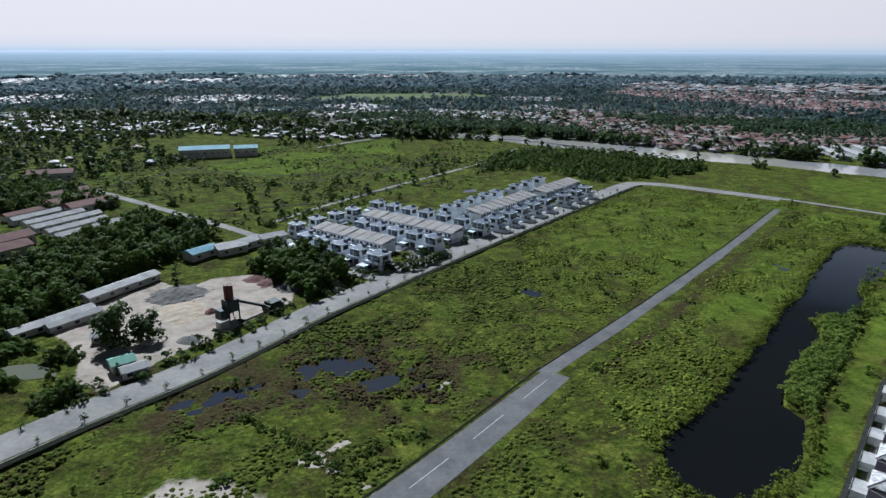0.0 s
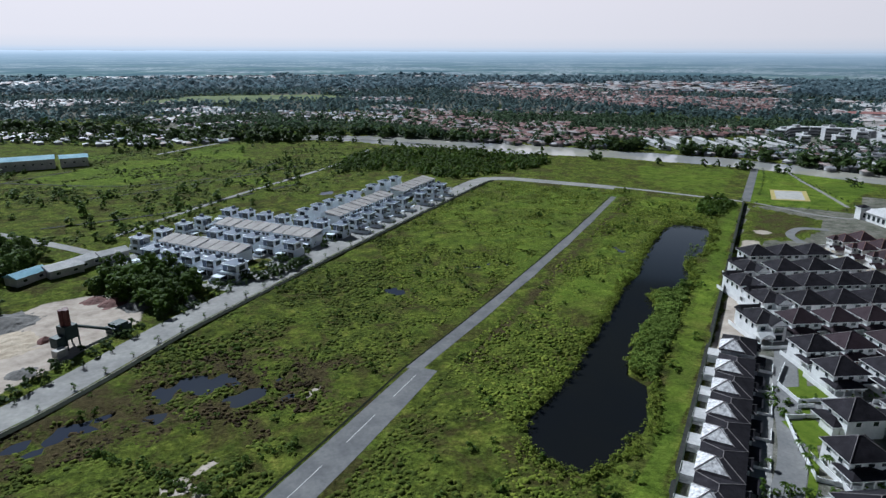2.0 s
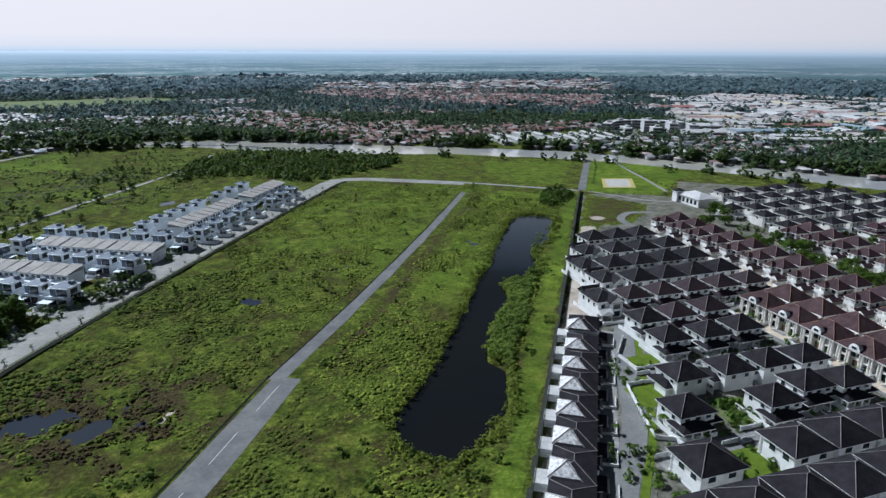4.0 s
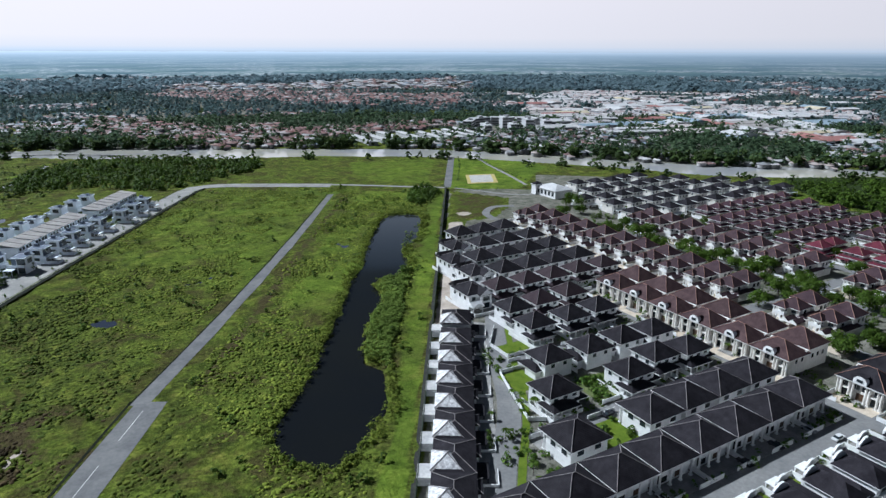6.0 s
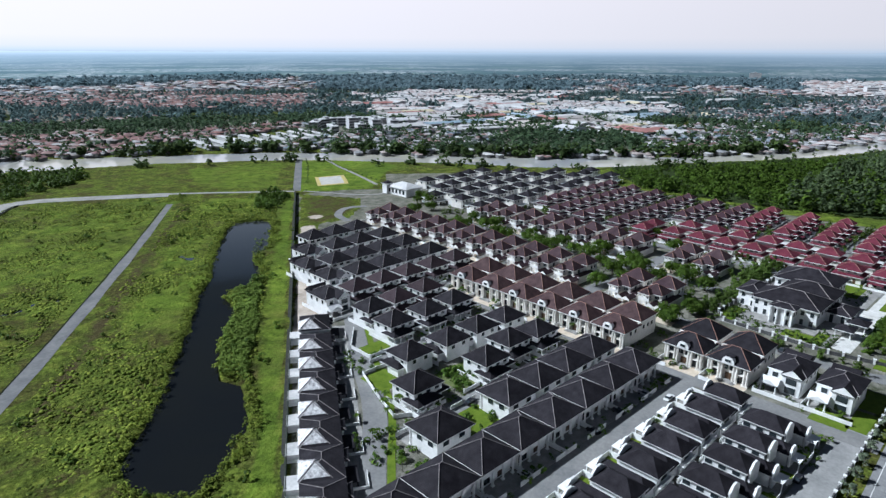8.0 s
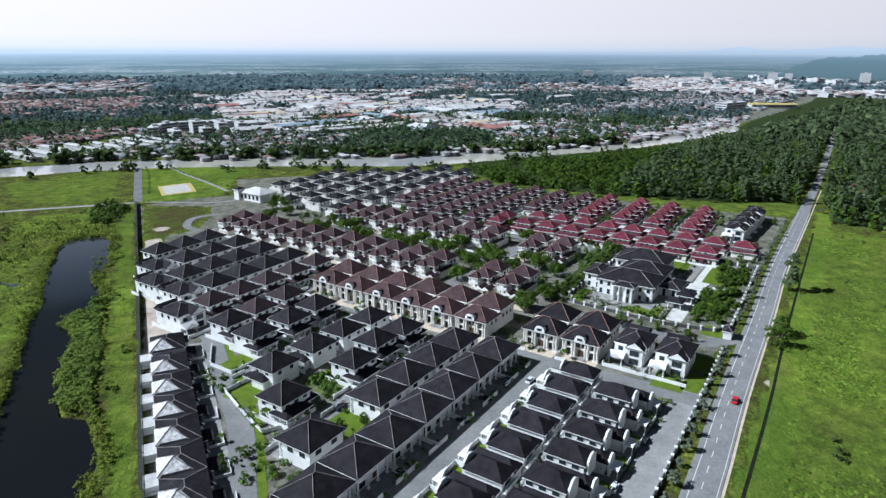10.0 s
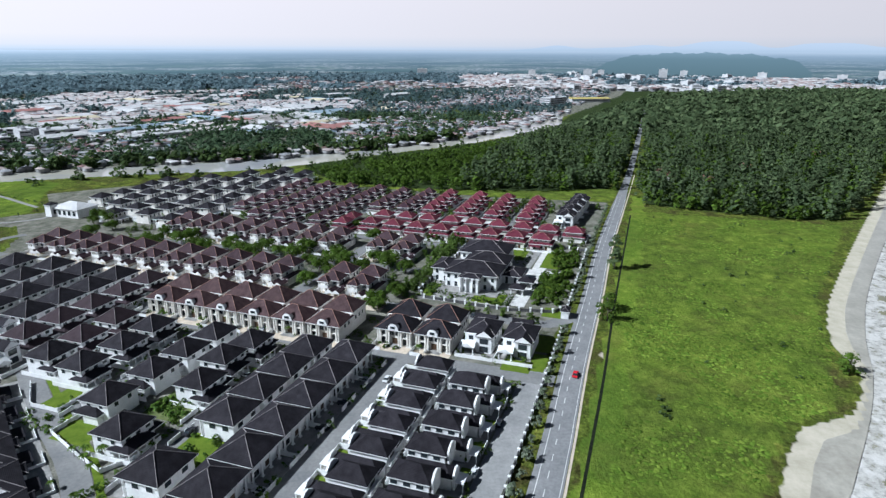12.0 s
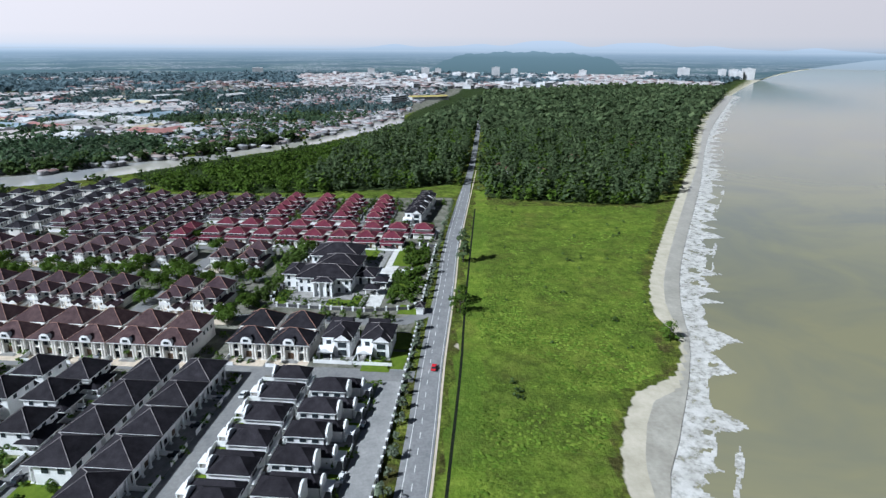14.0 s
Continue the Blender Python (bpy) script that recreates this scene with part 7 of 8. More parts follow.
bush = [crown_shape(180 + k, 110, 4.6, 2.5, 0.0, 11, 0.62, 0.1) for k in range(3)]
bf = sprinkle(BACK_FIELD, 130, 18, lambda x, y: fbm(x, y, 75, 71) + 0.25 * (y < 520) > 0.63)
scatter("field_trees", bush, bf, 0.6 + 0.8 * g0.rand(len(bf)), LEAF_WOOD, "scattered dark bushy trees in wet fields", "trees", seed=14)
bt = sprinkle(BACK_FIELD, 3500, 25, lambda x, y: fbm(x, y, 45, 73) > 0.45)
scatter("back_field_grass", blade, bt, 0.8 + 1.2 * g0.rand(len(bt)), TUFT_BACK, "uneven tussocks of the wet fields", "grass", seed=47)
bs = sprinkle(BACK_FIELD, 210, 19, lambda x, y: fbm(x, y, 40, 72) > 0.58)
scatter("field_scrub", bush, bs, 0.25 + 0.4 * g0.rand(len(bs)), LEAF_WOOD, "patchy scrub in the wet fields", "scrub", seed=15)
for k, n in ((1, 900), (-1, 300)):
    near_bends = np.where((river[:, 0] > -60) & (river[:, 0] < 760))[0]
    i = near_bends[g0.randint(0, len(near_bends), n)]
    w = river_width(np.concatenate([[0], np.cumsum(np.linalg.norm(np.diff(river, axis=0), axis=1))])[i])
    rb = river[i] + (offset_line(river, 1.0) - river)[i] * (k * (w / 2 + 5 + 16 * g0.rand(n)))[:, None] + g0.normal(size=(n, 2)) * 6
    keep = fbm(rb[:, 0], rb[:, 1], 60 if k > 0 else 28, 21) > (0.36 if k > 0 else 0.52)
    scatter("riverside_trees", low_broad, rb[keep], (0.5 if k > 0 else 0.32) + (0.55 if k > 0 else 0.45) * g0.rand(keep.sum()), LEAF_DARK, "dark trees along the river bank", "trees", seed=16 + k)

# single trees
verge_trees = [tree("street_tree", "young grey-green roadside tree with sparse crown", 80 + k, 5.6, 2.3, 300, LEAF_GREY, 9, 0.36, 0.0, 0.35, "roadside trees") for k in range(2)]
for k in range(46):
    u = 70 + 8.2 * k
    v = 21.3 - 0.9 * (k % 2) + (0.012 * max(0, u - 235))
    if 226 < u < 254:
        continue
    p = uv(u, v)
    y = np.interp(p.x, [q[0] for q in COAST_ROAD], [q[1] for q in COAST_ROAD]) + 6.6
    m = pose(p.x, y, 0.15, 0, 0, 47 * k) @ Matrix.Scale(0.66 + 0.32 * ((k * 7) % 5) / 4, 4)
    src = verge_trees[k % 2]
    if k < 2:
        src.matrix_world = m
    else:
        copy_thing(src, m)
saplings = tree("sapling", "small sapling beside the pale road", 90, 3.0, 1.4, 80, LEAF_BRIGHT, 5, 0.24, 0.0, 0.3, "road saplings")
ring_l, ring_r = offset_line(ring_road, 4.8), offset_line(ring_road, -4.9)
count = 0
for line in (ring_r, ring_l):
    run = np.concatenate([[0], np.cumsum(np.linalg.norm(np.diff(line, axis=0), axis=1))])
    for s in np.arange(120, 560, 12.0):
        m = pose(np.interp(s, run, line[:, 0]), np.interp(s, run, line[:, 1]), 0.2, 0, 0, 33 * count) @ Matrix.Scale(0.7 + 0.5 * ((count * 5) % 7) / 6, 4)
        if count:
            copy_thing(saplings, m)
        else:
            saplings.matrix_world = m
        count += 1
avenue = tree("avenue_tree", "broad dark green avenue tree between house rows", 100, 6.8, 5.4, 1500, LEAF, 18, 0.36, 0.0, 0.42, "avenue trees")
spots = [(270 + 3.5 * math.sin(k * 2.1), 106 + 10.4 * k) for k in range(16)] + [(280, 118), (281, 128), (282, 168), (280, 190), (283, 214), (281, 240)] + [(284, 150), (258, 146), (240, 143), (255, 139), (314, 142), (286, 262), (296, 315), (300, 330), (290, 322), (268, 300), (283, 300), (225, 100), (240, 98), (335, 165)]
for i, (u, v) in enumerate(spots):
    p = uv(u, v)
    m = pose(p.x, p.y, 0.1, 0, 0, 61 * i) @ Matrix.Scale(0.82 + 0.4 * ((i * 3) % 5) / 4, 4)
    if i:
        copy_thing(avenue, m)
    else:
        avenue.matrix_world = m
round_tree = tree("round_tree", "round green tree on the road verge", 101, 7.5, 4.0, 520, LEAF, 12, 0.4, 0.0, 0.15)
round_tree.matrix_world = pose(255, -27, 0.1)
copy_thing(round_tree, pose(243, -26.5, 0.1, 0, 0, 80))
copy_thing(round_tree, pose(214, -104, 0.0, 0, 0, 130) @ Matrix.Scale(0.9, 4))
casuarina = tree("casuarina", "tall feathery casuarina tree by the road", 102, 17, 4.0, 700, LEAF_PINE, 16, 0.5, 0.35, 0.15)
casuarina.matrix_world = pose(309, -33.5, 0.1)
yard_tree = tree("yard_tree", "big dark spreading tree in the sand yard", 103, 14, 8.0, 1100, LEAF_DARK, 18, 0.7, 0.1, 0.12)
yard_tree.matrix_world = pose(-114, 204, 0.1)
copy_thing(yard_tree, pose(-106, 209, 0.1, 0, 0, 100) @ Matrix.Scale(0.7, 4))
conifer = tree("conifer", "dark narrow conifer beside the gravel", 104, 10, 2.2, 260, LEAF_DARK, 10, 0.45, 0.5, 0.1)
conifer.matrix_world = pose(-118, 264, 0.1)
grove_tree = tree("orchard_tree", "bushy green orchard tree", 105, 3.9, 2.9, 620, LEAF, 12, 0.27, 0.0, 0.08, "mansion orchard")
gv = np.concatenate([sprinkle([tuple(uv(u, v).xy) for u, v in ((250, 27), (296, 27), (290, 41), (250, 41))], 44, 21), sprinkle([tuple(uv(u, v).xy) for u, v in ((299, 29), (330, 30), (334, 42), (300, 41))], 26, 22)])
for i, (x, y) in enumerate(gv):
    m = pose(x, y, 0.15, 0, 0, 57 * i) @ Matrix.Scale(0.75 + 0.4 * ((i * 3) % 7) / 6, 4)
    if i:
        copy_thing(grove_tree, m)
    else:
        grove_tree.matrix_world = m


def palm(label, seed, h=4.5, group="garden palms"):
    root = thing("palm", label, "palm tree", group)
    part("trunk", trunk_shape(h, 0.16, 0, seed, 6), BARK, root)
    g, bm = random.Random(seed), bmesh.new()
    for k in range(13):
        a, dip = 6.283 * k / 13 + g.random() * 0.3, 0.5 + 0.5 * g.random()
        prev = None
        for j in range(5):
            t = j / 4
            c = Vector((math.cos(a) * 2.4 * t, math.sin(a) * 2.4 * t, h + 0.9 * math.sin(t * 2.2) - dip * 1.6 * t * t))
            w = Vector((-math.sin(a), math.cos(a), 0)) * (0.06 + 0.34 * math.sin(math.pi * min(1, t + 0.12)))
            row_ = (bm.verts.new(c - w), bm.verts.new(c + w))
            if prev:
                bm.faces.new((prev[0], prev[1], row_[1], row_[0]))
            prev = row_
    part("fronds", bm, LEAF, root)
    return root


pm = palm("small garden palm with arching fronds", 5)
spots = [(104, 128), (107, 131), (102, 124), (108, 126), (106, 134), (94, 112), (91, 107), (96, 116), (89, 102), (92, 118), (192, 84), (192, 69), (192, 150), (192, 165), (191, 122), (94, 128), (246, 60), (258, 91), (120, 130), (87, 97)]
for i, (u, v) in enumerate(spots):
    p = uv(u, v)
    m = pose(p.x, p.y, 0.15, 0, 0, 77 * i) @ Matrix.Scale(0.7 + 0.4 * ((i * 3) % 5) / 4, 4)
    if i:
        copy_thing(pm, m)
    else:
        pm.matrix_world = m
gb = [tuple(uv(u + g0.normal(), v + g0.normal() * 0.8).xy) for u0, u1, v in ((70, 184, 77.6), (100, 184, 117.5), (112, 184, 149.5), (112, 184, 157), (150, 220, 197), (166, 220, 228), (180, 220, 268)) for u in np.arange(u0, u1, 5.5)]
for u0, u1, v0, v1, n in ((190, 193, 78, 190, 26), (224, 230, 100, 104, 6), (244, 258, 84, 91, 12), (247, 300, 28, 31, 10), (110, 125, 97, 110, 14), (129, 142, 120, 132, 60), (86, 98, 96, 122, 26), (244, 248, 50, 84, 12), (229, 236, 104, 112, 10), (197, 204, 186, 197, 14), (112, 119, 150, 166, 14)):
    q = g0.rand(n, 2)
    gb += [tuple(uv(u0 + (u1 - u0) * a, v0 + (v1 - v0) * b_).xy) for a, b_ in q]
gb = np.array(gb)
scatter("garden_shrubs", shrub, gb, 0.35 + 0.45 * g0.rand(len(gb)), LEAF_BRIGHT, "green garden shrubs along streets and plots", "shrubs", seed=40)
park_dots = np.concatenate([curve_points([(304, 378), (322, 352), (352, 336)], 9)[:, :2], curve_points([(408, 486), (380, 450), (330, 392)], 9), curve_points([(415, 462), (396, 420), (372, 350)], 8)])
scatter("park_trees", shrub, park_dots, 0.5 + 0.3 * g0.rand(len(park_dots)), LEAF_DARK, "small young trees in the park", "trees", seed=41)
lb = sprinkle([(266, 380), (297, 391), (292, 368), (260, 342), (253, 352)], 90, 23)
scatter("thicket", shrub, lb, 1.0 + 0.6 * g0.rand(len(lb)), LEAF, "dark green thicket near the lake end", "thicket", seed=42)
hd = np.array([(x, y) for x, y in curve_points([(-27, 287), (-18, 284), (-8, 294), (2, 305)], 2.0)])
scatter("hedge", shrub, hd, 1.3 + 0.3 * g0.rand(len(hd)), LEAF_DARK, "dark hedge at the second estate corner", "hedge", seed=43)
rv = np.concatenate([offset_line(ring_road, 8.5 + 2 * k)[8:48] for k in range(4)]) + g0.normal(size=(160, 2)) * 1.4
scatter("roadside_scrub", shrub, rv, 0.5 + 0.9 * g0.rand(len(rv)), LEAF_DARK, "dark scrub along the sand yard road", "scrub", seed=44)
dw = np.concatenate([curve_points([(-58, 158), (-40, 146), (-27, 134)], 1.2), curve_points([(-27, 134), (-14, 146), (-6, 150)], 1.5)])
scatter("bank_growth", shrub, dw + g0.normal(size=dw.shape) * 0.8, 0.35 + 0.4 * g0.rand(len(dw)), LEAF_WOOD, "grey-green bank of weeds across the marsh", "weeds", seed=45)
cs = np.concatenate([sprinkle(COAST_FIELD, 34, 24), [(308, -88), (310, -92), (306, -90), (311, -95), (351, -125), (357, -131), (352, -128), (176, -39), (178, -41), (174, -40), (262, -74), (274, -82)]])
scatter("field_bushes", shrub, cs, 0.3 + 0.5 * g0.rand(len(cs)), LEAF_DARK, "few dark bushes in the coastal grass", "shrubs", seed=46)

# greenery between the houses
sites = np.array(SITES)
gu = np.random.RandomState(91).rand(9000, 2) * (375, 262) + (66, 30)
far_enough = np.min(np.max(np.abs(gu[:, None] - sites[None]), axis=2), axis=1) > 7.4
off_lane = np.ones(len(gu), bool)
for lane in (73.5, 113.5, 153, 193, 232):
    off_lane &= (np.abs(gu[:, 1] - lane) > 4.4) | (gu[:, 0] > 222)
for lane in (188, 227, 275, 320, 366):
    off_lane &= np.abs(gu[:, 0] - lane) > 4.6
gw = np.array([tuple(uv(u, v).xy) for u, v in gu])
fd = unit(FENCE_DIR + 90)
inner_d = gw[:, 0] * fd.x + gw[:, 1] * fd.y
clump = fbm(gu[:, 0], gu[:, 1], 16, 92) > 0.5
mansion_lot = (gu[:, 0] > 238) & (gu[:, 0] < 340) & (gu[:, 1] < 93)
keep = far_enough & off_lane & clump & ~mansion_lot & (inner_d < -34) & (line_distance(gw[:, 0], gw[:, 1], inner)[0] > 6)
town_green = gw[keep]
east = gu[keep][:, 0] > 225
scatter("town_shrubs", shrub, town_green[~east][:500], 0.3 + 0.5 * g0.rand(min(500, (~east).sum())), LEAF, "small green shrubs between the houses", "shrubs", seed=50)
scatter("town_trees", full, town_green[east][:520], 0.22 + 0.26 * g0.rand(min(520, east.sum())), LEAF_WOOD, "bushy green trees between the house rows", "trees", seed=51)
# grove beside the mansion and clipped shrubs on its lawns
gm = np.array([tuple(uv(246 + 86 * a, 92.6 + 8 * b_).xy) for a, b_ in g0.rand(90, 2)])
scatter("grove", full, gm, 0.25 + 0.3 * g0.rand(90), LEAF_WOOD, "bushy trees behind the mansion wall", "trees", seed=52)
gl = np.array([tuple(uv(u, v).xy) for u0, u1, v0, v1, n in ((246, 251, 49, 84, 14), (252, 262, 84, 88, 8), (300, 330, 54, 58, 10), (262, 290, 41, 42, 10), (308, 328, 80, 86, 14), (246, 258, 50, 54, 8)) for u, v in np.stack([np.linspace(u0, u1, n), v0 + (v1 - v0) * (np.arange(n) % 2 if v1 - v0 < 9 else np.linspace(0, 1, n))], 1)])
scatter("clipped_shrubs", shrub, gl, 0.5 + 0.3 * g0.rand(len(gl)), LEAF_DARK, "dark clipped shrubs on the mansion lawns", "shrubs", seed=53)
# growth round the creek and the near bank of the river
ck = sprinkle([(-185, 205), (-150, 204), (-124, 196), (-116, 178), (-104, 168), (-96, 156), (-120, 128), (-150, 150), (-180, 180)], 330, 28, lambda x, y: (depth_in(x, y, CREEK_SHAPE) < -1.5) & off_roads(x, y, 9) & (fbm(x, y, 14, 74) > 0.45))
scatter("creek_scrub", shrub, ck, 0.6 + 1.1 * g0.rand(len(ck)), LEAF_WOOD, "thick green scrub round the creek", "scrub", seed=54)
nb = curve_points([(-640, 1010), (-420, 972), (-200, 866), (-60, 780), (10, 762)], 5.0)
nb = np.concatenate([nb, nb, nb]) + g0.normal(size=(3 * len(nb), 2)) * 9
nb = nb[dry(nb[:, 0], nb[:, 1])]
scatter("riverside_trees", low_broad, nb, 0.7 + 0.6 * g0.rand(len(nb)), LEAF_DARK, "dense trees on the near river bank", "trees", seed=55)
LEFT_LAND = [(-900, 1000), (-420, 960), (-200, 850), (-70, 770), (-150, 725), (-300, 800), (-340, 700), (-240, 585), (-290, 500), (-330, 440), (-420, 380), (-900, 420)]
ll = sprinkle(LEFT_LAND, 2300, 29)
scatter("left_woods", low_broad, ll, 0.4 + 0.6 * g0.rand(len(ll)), LEAF_DARK, "dark woods and gardens beyond the wet fields", "woods", seed=56)

# ---- the far town over the river ----
FAR_ROOF = island_mix("far_town_roofs", [(0.414, 0.407, 0.407), (0.222, 0.126, 0.115), (0.252, 0.259, 0.274), (0.111, 0.115, 0.126), (0.459, 0.444, 0.444), (0.281, 0.178, 0.163), (0.178, 0.222, 0.266), (0.355, 0.326, 0.318), (0.163, 0.096, 0.096), (0.407, 0.407, 0.422), (0.096, 0.096, 0.104), (0.311, 0.289, 0.281)], 0.6, 0.3, 0.15, 0.3)
RUST_ROOF = island_mix("far_red_roofs", [(0.211, 0.105, 0.093), (0.167, 0.081, 0.074), (0.260, 0.161, 0.143), (0.285, 0.248, 0.236), (0.136, 0.074, 0.071), (0.223, 0.136, 0.124), (0.347, 0.335, 0.335), (0.186, 0.118, 0.112)], 0.7, 0.3, 0.15, 0.3)
PALE_TOWN = island_mix("far_pale_roofs", [(0.499, 0.476, 0.468), (0.437, 0.429, 0.437), (0.359, 0.296, 0.281), (0.468, 0.452, 0.452), (0.281, 0.281, 0.296), (0.530, 0.515, 0.507), (0.390, 0.328, 0.312), (0.234, 0.148, 0.140), (0.429, 0.413, 0.413)], 0.6, 0.3, 0.15, 0.3)
# walls dulled: the low contrast of haze is put into their paint
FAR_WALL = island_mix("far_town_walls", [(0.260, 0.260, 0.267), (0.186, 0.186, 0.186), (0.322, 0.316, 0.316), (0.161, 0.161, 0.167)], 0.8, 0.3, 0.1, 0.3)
WALL_V = np.array([(-.5, -.5, 0), (.5, -.5, 0), (.5, .5, 0), (-.5, .5, 0), (-.5, -.5, 1), (.5, -.5, 1), (.5, .5, 1), (-.5, .5, 1)], float)
WALL_F = np.array([(0, 1, 5, 4), (1, 2, 6, 5), (2, 3, 7, 6), (3, 0, 4, 7)])
ROOF_V = np.array([(-.56, -.58, 0.97), (.56, -.58, 0.97), (.56, .58, 0.97), (-.56, .58, 0.97), (-.45, 0, 1.7), (.45, 0, 1.7)], float)
ROOF_F = np.array([(0, 1, 5, 4), (2, 3, 4, 5), (1, 2, 5, 5), (3, 0, 4, 4)])


def houses(name, pts, size, height, turn, label, seed, category="houses", slope=0.32, roof=None):
    """Many far houses: walls in one mesh, hipped roofs in another."""
    g = np.random.RandomState(seed)
    n = len(pts)
    w = size * (0.75 + 0.6 * g.rand(n, 1))
    d = w * (0.6 + 0.5 * g.rand(n, 1))
    h = height * (0.7 + 0.7 * g.rand(n, 1))
    a = turn + (g.rand(n, 1) < 0.5) * (math.pi / 2) + g.normal(size=(n, 1)) * 0.06
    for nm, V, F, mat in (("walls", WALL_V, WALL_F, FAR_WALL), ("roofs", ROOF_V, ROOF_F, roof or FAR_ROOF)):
        x, y = V[None, :, 0] * w, V[None, :, 1] * d
        z = np.where(V[None, :, 2] > 1.01, h + (V[None, :, 2] - 1) * slope * d * 0.7, V[None, :, 2] * h)
        X, Y = x * np.cos(a) - y * np.sin(a) + pts[:, :1], x * np.sin(a) + y * np.cos(a) + pts[:, 1:2]
        f = F[None] + (np.arange(n) * len(V))[:, None, None]
        v = np.stack([X, Y, z + 0.05], -1).reshape(-1, 3)
        if nm == "roofs":
            quad, tri = f[:, :2].reshape(-1, 4), f[:, 2:, :3].reshape(-1, 3)
            tri2 = np.concatenate([quad[:, [0, 1, 2]], quad[:, [0, 2, 3]], tri])
            me = fast_mesh(name, v, tri2)
        else:
            me = fast_mesh(name, v, f.reshape(-1, 4))
        me.materials.append(mat)
        tagged(new(name, me), label + (" (walls)" if nm == "walls" else ""), category, kind="stuff")


def over_river(x, y):
    line = np.array(RIVER_LINE, float)
    o = np.argsort(line[:, 0])
    side = y > np.interp(x, line[o, 0], line[o, 1]) + 34
    return side & (depth_in(x, y, river_side) > 30)


river_side = [tuple(p) for p in river[::1]] + [(4500, 300), (4500, 4500), (-3500, 4500), (-3500, 1200)]
g1 = np.random.RandomState(44)


def polar(n, r0, r1, a0, a1, power=1.0):
    r = r0 + (r1 - r0) * g1.rand(n) ** power
    a = np.radians(a0 + (a1 - a0) * g1.rand(n))
    return np.stack([r * np.cos(a), r * np.sin(a)], 1)


def wedge(p, r0, r1, a0, a1):
    """Places in a ring sector."""
    r, a = np.hypot(p[:, 0], p[:, 1]), np.degrees(np.arctan2(p[:, 1], p[:, 0]))
    return (r > r0) & (r < r1) & (a > a0) & (a < a1)


PASTURE = [(-310, 1380), (-220, 1560), (20, 1580), (160, 1500), (60, 1400), (-120, 1360)]
cand = polar(44000, 560, 1750, -7, 138, 0.8)
cand = cand[over_river(cand[:, 0], cand[:, 1]) & ~inside(cand[:, 0], cand[:, 1], PASTURE)]
x_, y_ = cand[:, 0], cand[:, 1]
built = fbm(x_, y_, 170, 31) + 0.35 * (fbm(x_, y_, 45, 32) - 0.5)
# dense in the town and its suburbs, thin villages among woods to the north
dense = np.full(len(cand), 0.60)
dense[wedge(cand, 600, 1750, -7, 74)] = 0.475
dense[wedge(cand, 560, 900, -7, 40)] = 0.50
dense[wedge(cand, 860, 1450, 22, 44)] = 0.40
cleared = inside(x_, y_, [(350, 590), (350, 690), (560, 690), (560, 590)]) | inside(x_, y_, [(565, 590), (565, 700), (690, 700), (690, 590)])
town_h = (built > dense) & ~cleared
suburb = wedge(cand, 720, 1750, 50, 80)
works = wedge(cand, 860, 1750, 18, 46)
lots = np.where(suburb & town_h)[0][:3400]
houses("far_houses", cand[lots], 8.0, 3.2, 0.5, "suburb of small houses with rust-red and pale roofs", 1, roof=RUST_ROOF)
lots = np.where(works & town_h)[0][:3600]
houses("far_houses", cand[lots], 10.0, 3.6, 0.35, "close-built town quarter with pale sheet roofs", 6, roof=PALE_TOWN)
lots = np.where(~works & ~suburb & town_h)[0][:4200]
houses("far_houses", cand[lots], 7.4, 3.0, 0.5, "low houses with white, rust and grey roofs across the river", 7)
vil = sprinkle([(-640, 935), (-400, 905), (-75, 800), (-57, 762), (-150, 730), (-325, 800), (-557, 790)], 300, 45)
houses("village_houses", vil, 6.6, 2.6, 0.3, "village houses among trees before the river", 3)
vil = sprinkle(LEFT_LAND, 150, 46)
houses("village_houses", vil, 7.0, 2.8, 0.3, "scattered houses among the woods", 4)
# houses on stilts along the far bank of the river
bank_i = np.where((river[:, 0] > 380) & (river[:, 0] < 1150))[0]
bank_i = bank_i[g1.randint(0, len(bank_i), 260)]
run_i = np.concatenate([[0], np.cumsum(np.linalg.norm(np.diff(river, axis=0), axis=1))])[bank_i]
stilt = river[bank_i] + (offset_line(river, 1.0) - river)[bank_i] * (river_width(run_i) / 2 + 2 + 22 * g1.rand(260))[:, None] + g1.normal(size=(260, 2)) * 9
houses("stilt_houses", stilt, 7.4, 2.8, -0.4, "pale houses on the far river bank", 8, roof=PALE_TOWN)
small_crowns = [crown_shape(160 + k, 28, 8.0 + k, 4.6, 0.4, 8, 1.5, 0.0) for k in range(4)]
sparse_crowns = [crown_shape(170 + k, 16, 7.0 + k, 4.4, 0.4, 6, 2.3, 0.0) for k in range(4)]
near_gap = ((~town_h) | (g1.rand(len(cand)) < np.where(works, 0.14, 0.34))) & (~cleared | (g1.rand(len(cand)) < 0.12))
ring1 = np.where(near_gap & (np.hypot(x_, y_) < 1050))[0][:5600]
scatter("far_trees", small_crowns, cand[ring1], 0.5 + 0.55 * g1.rand(len(ring1)), LEAF_ACROSS, "dark trees between the houses across the river", "trees", seed=30)
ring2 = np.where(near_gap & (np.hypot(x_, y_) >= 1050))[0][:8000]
scatter("far_trees", sparse_crowns, cand[ring2], 0.55 + 0.55 * g1.rand(len(ring2)), LEAF_FAR_HAZED, "small trees among the far houses, tinted blue for haze", "trees", seed=31)
flat("pasture", PASTURE, 0.35, mottled("pale_pasture", (0.10, 0.135, 0.06), (0.17, 0.20, 0.09), 0.02, 0.95, 0.2, 0.1, relief=0.0), "pale green pasture beyond the river", "pasture", thick=0.1)
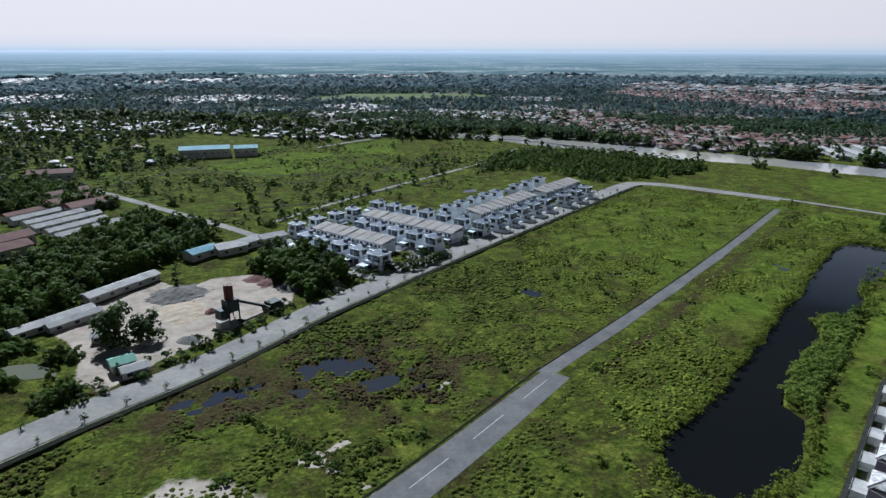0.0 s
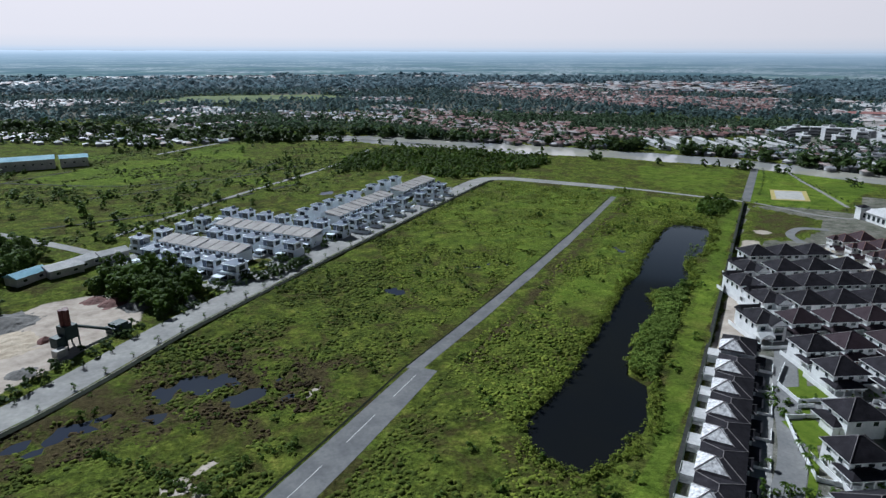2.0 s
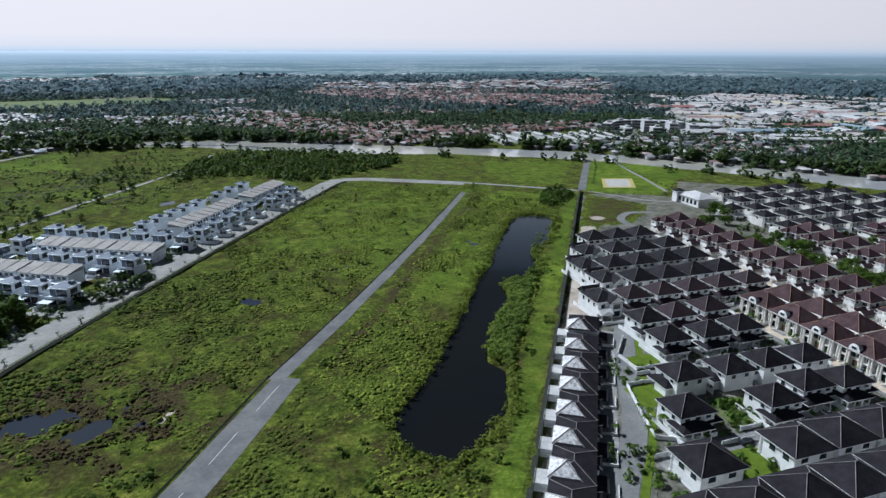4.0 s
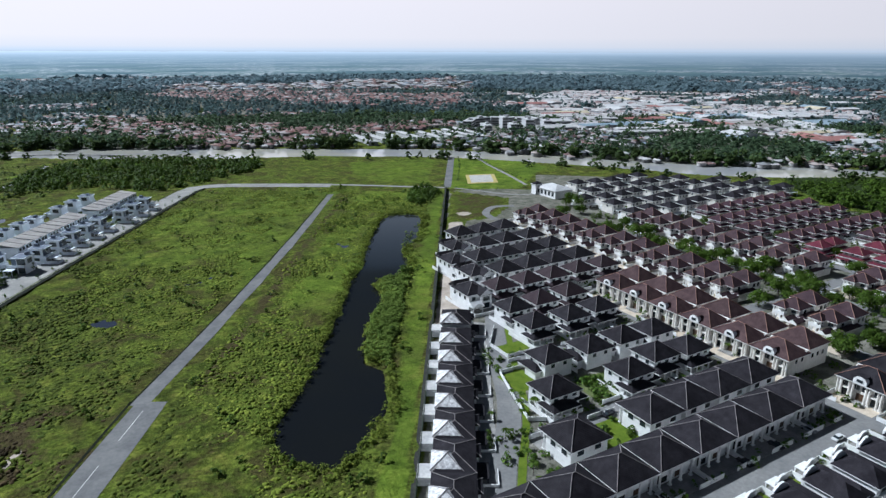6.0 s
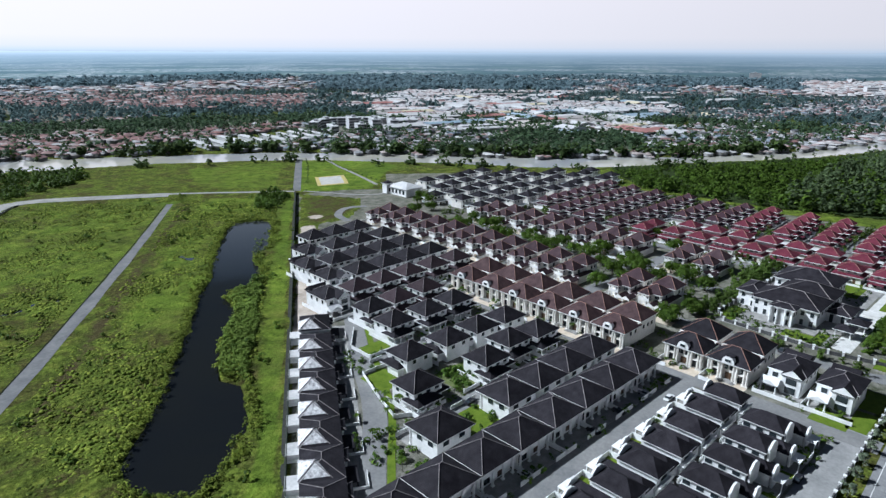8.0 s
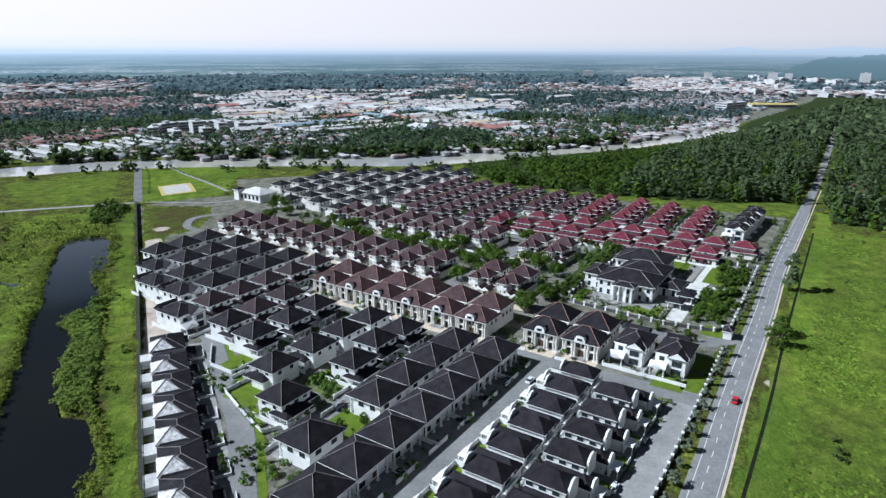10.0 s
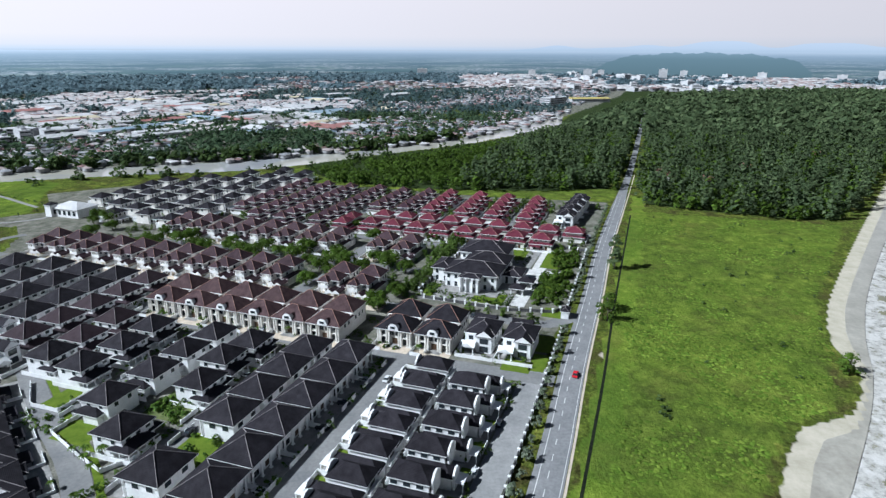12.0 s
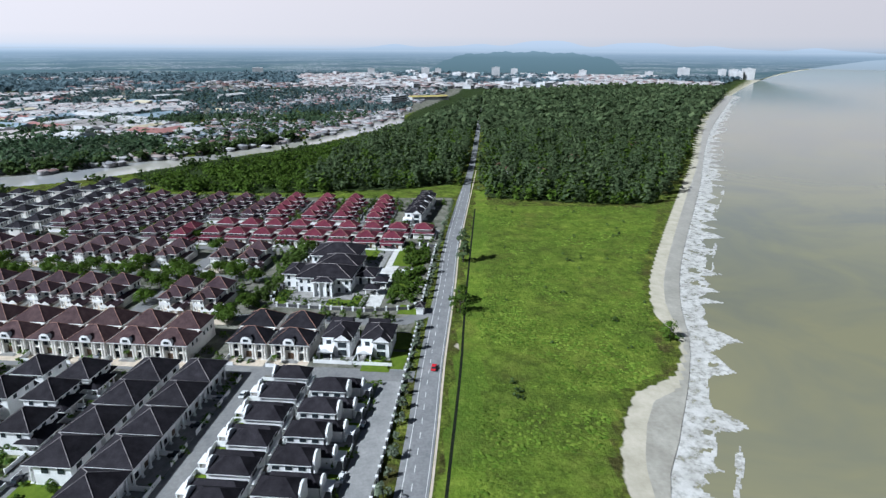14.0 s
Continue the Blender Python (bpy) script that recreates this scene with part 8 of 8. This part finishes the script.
flat("river_reach", [(-640, 850), (-600, 900), (-545, 905), (-570, 868), (-590, 838), (-620, 820)], 0.4, RIVER, "bright bend of the river among woods", "river", thick=0.1)
flat("river_reach", [(305, 1390), (335, 1420), (372, 1385), (345, 1350), (318, 1360)], 0.4, RIVER, "small far bend of the river", "river", thick=0.1)
cand = polar(26000, 1750, 2725, -28.5, 138, 0.8)
ok = over_river(cand[:, 0], cand[:, 1]) | ((cand[:, 0] > 1790) & (depth_in(cand[:, 0], cand[:, 1], beach_side) < -60))
cand = cand[ok]
built = fbm(cand[:, 0], cand[:, 1], 360, 33) + 0.3 * (fbm(cand[:, 0], cand[:, 1], 90, 34) - 0.5)
thin = np.full(len(cand), 0.60)
thin[wedge(cand, 1750, 2250, 22, 75)] = 0.47
city = wedge(cand, 1750, 2725, -28.5, 9)
thin[city] = 0.43
hp = np.where((built > thin) & ~city)[0][:3000]
houses("far_houses", cand[hp], 14, 4.5, 0.4, "distant town of low pale houses", 2)
hp = np.where((built > thin) & city)[0][:2600]
houses("city_houses", cand[hp], 16, 7.0, 0.2, "crowded pale blocks of the hazy city", 9, roof=PALE_TOWN)
# leaf colour carries the haze of the far woods
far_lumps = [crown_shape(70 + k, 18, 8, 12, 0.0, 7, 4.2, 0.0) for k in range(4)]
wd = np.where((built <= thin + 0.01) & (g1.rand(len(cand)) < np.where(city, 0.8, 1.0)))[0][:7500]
scatter("far_woods", far_lumps, cand[wd], 0.75 + 0.7 * g1.rand(len(wd)), LEAF_HORIZON_HAZED, "woods of the far plain, haze put into the leaf colour", "woods", seed=32)


# ---- larger far buildings, each a thing of its own ----
BLOCK = mottled("pale_block_render", (0.36, 0.36, 0.37), (0.50, 0.50, 0.51), 0.05, 0.7, 0.3, relief=0.0)


def block(x, y, w, d, h, turn, label, name="far_block", floors=True):
    """Flat-roofed block with window bands and a stair tower."""
    root = thing(name, label, "building", m=pose(x, y, 0, 0, 0, turn))
    part("wall", boxes((-w / 2, w / 2, -d / 2, d / 2, 0, h)), BLOCK, root)
    part("roof", boxes((-w / 2 - 0.4, w / 2 + 0.4, -d / 2 - 0.4, d / 2 + 0.4, h, h + 0.5)), WHITE_ROOF, root)
    part("stair_tower", boxes((-w * 0.12, w * 0.12, -d * 0.3, d * 0.1, h + 0.5, h + 3.2)), BLOCK, root)
    n = max(1, int(h / 3.4))
    for k in range(min(n, 4)):
        z = h * (k + 0.55) / min(n, 4)
        part("window_band", boxes((-w * 0.46, w * 0.46, -d / 2 - 0.06, -d / 2, z - 0.6, z + 0.7), (-w / 2 - 0.06, -w / 2, -d * 0.44, d * 0.44, z - 0.6, z + 0.7)), GLASS, root)
    return root


def factory(x, y, l, w, turn, h, roof, label, name="factory_hall"):
    root = thing(name, label, "building", m=pose(x, y, 0, 0, 0, turn))
    part("wall", boxes((-l / 2, l / 2, -w / 2, w / 2, 0, h)), BLOCK, root)
    bm, _ = hip_shape(-l / 2, l / 2, -w / 2, w / 2, h + 0.2, w * 0.09, over=0.6, gable=True)
    part("roof", bm, roof, root)
    part("window_band", boxes((-l * 0.45, l * 0.45, -w / 2 - 0.06, -w / 2, h * 0.5, h * 0.75)), GLASS, root)
    return root


for k in range(8):
    factory(392 + 21 * k, 640 + 12 * math.sin(k) - 3 * k, 74, 9, 78, 4.0, METAL_ROOF, "long narrow shed with pale sheet roof across the river", "long_shed")
for k, (x, y, w, d, h, t) in enumerate(((580, 668, 34, 12, 11, 40), (612, 684, 34, 12, 11, 5), (646, 672, 34, 12, 11, -35), (668, 642, 30, 12, 11, -70), (622, 640, 20, 14, 15, 60), (640, 615, 22, 12, 13, 60), (598, 600, 18, 12, 11, 60), (575, 628, 30, 10, 9, 60), (655, 595, 16, 12, 12, 60))):
    block(x, y, w, d, h, t, "white multi-storey block across the river")
factory(690, 472, 74, 16, -28, 7, METAL_ROOF, "long white hall near the river bank")
factory(722, 500, 52, 16, -28, 6, WHITE_ROOF, "pale hall near the river bank")
factory(1395, -50, 84, 26, -68, 7, YELLOW, "long yellow-roofed hall beyond the forest")
block(1280, 20, 60, 22, 16, -30, "white office block near the river bend")
g2_ = random.Random(12)
WORKS = [WHITE_ROOF, PALE_ROOF, mottled("pinkish_sheet_roof", (0.46, 0.40, 0.38), (0.60, 0.55, 0.53), 0.05, 0.8, 0.5, 0.15, relief=0.0), WHITE_ROOF, METAL_ROOF, WHITE_ROOF, mottled("faded_blue_sheet", (0.20, 0.27, 0.33), (0.30, 0.36, 0.41), 0.05, 0.8, 0.5, 0.15, relief=0.0),
         mottled("brick_red_sheet", (0.26, 0.12, 0.11), (0.36, 0.19, 0.17), 0.05, 0.8, 0.5, 0.15, relief=0.0), WHITE_ROOF, mottled("straw_sheet_roof", (0.44, 0.38, 0.26), (0.54, 0.48, 0.36), 0.05, 0.8, 0.5, 0.15, relief=0.0), METAL_ROOF]
for k in range(90):
    r, a = 850 + 700 * g2_.random(), radians(20 + 26 * g2_.random() - (6 if k % 4 == 0 else 0))
    factory(r * math.cos(a), r * math.sin(a), 28 + 44 * g2_.random(), 18 + 20 * g2_.random(), -28 + (90 if k % 3 == 0 else 0) + 8 * g2_.random(), 5 + 2.5 * g2_.random(), WORKS[(k * 7) % 11], "large pale sheet-roofed hall in the far town")
for k in range(60):
    r, a = 1620 + 1060 * g2_.random() ** 0.8, radians(-14 + 20 * g2_.random())
    block(r * math.cos(a), r * math.sin(a), 24 + 34 * g2_.random(), 14 + 12 * g2_.random(), 9 + 14 * g2_.random() ** 2, 40 * g2_.random(), "pale city block in the hazy distance", "city_block")
for r, a, w, h in ((2450, -1.7, 30, 36), (2600, -2.8, 24, 30), (2500, -7.8, 30, 38), (2640, -9.4, 26, 30), (2560, 3.0, 26, 30), (2650, 12.5, 40, 30), (2620, -15.2, 30, 28), (2660, -23.3, 44, 40), (2600, -20.6, 30, 26), (2690, -26.2, 30, 36), (2700, -27.0, 32, 36), (2690, -27.5, 24, 30), (2715, -28.1, 46, 40)):
    block(r * math.cos(radians(a)), r * math.sin(radians(a)), w, w * 0.6, h, a + 90, "tall white city tower in the haze", "city_tower")
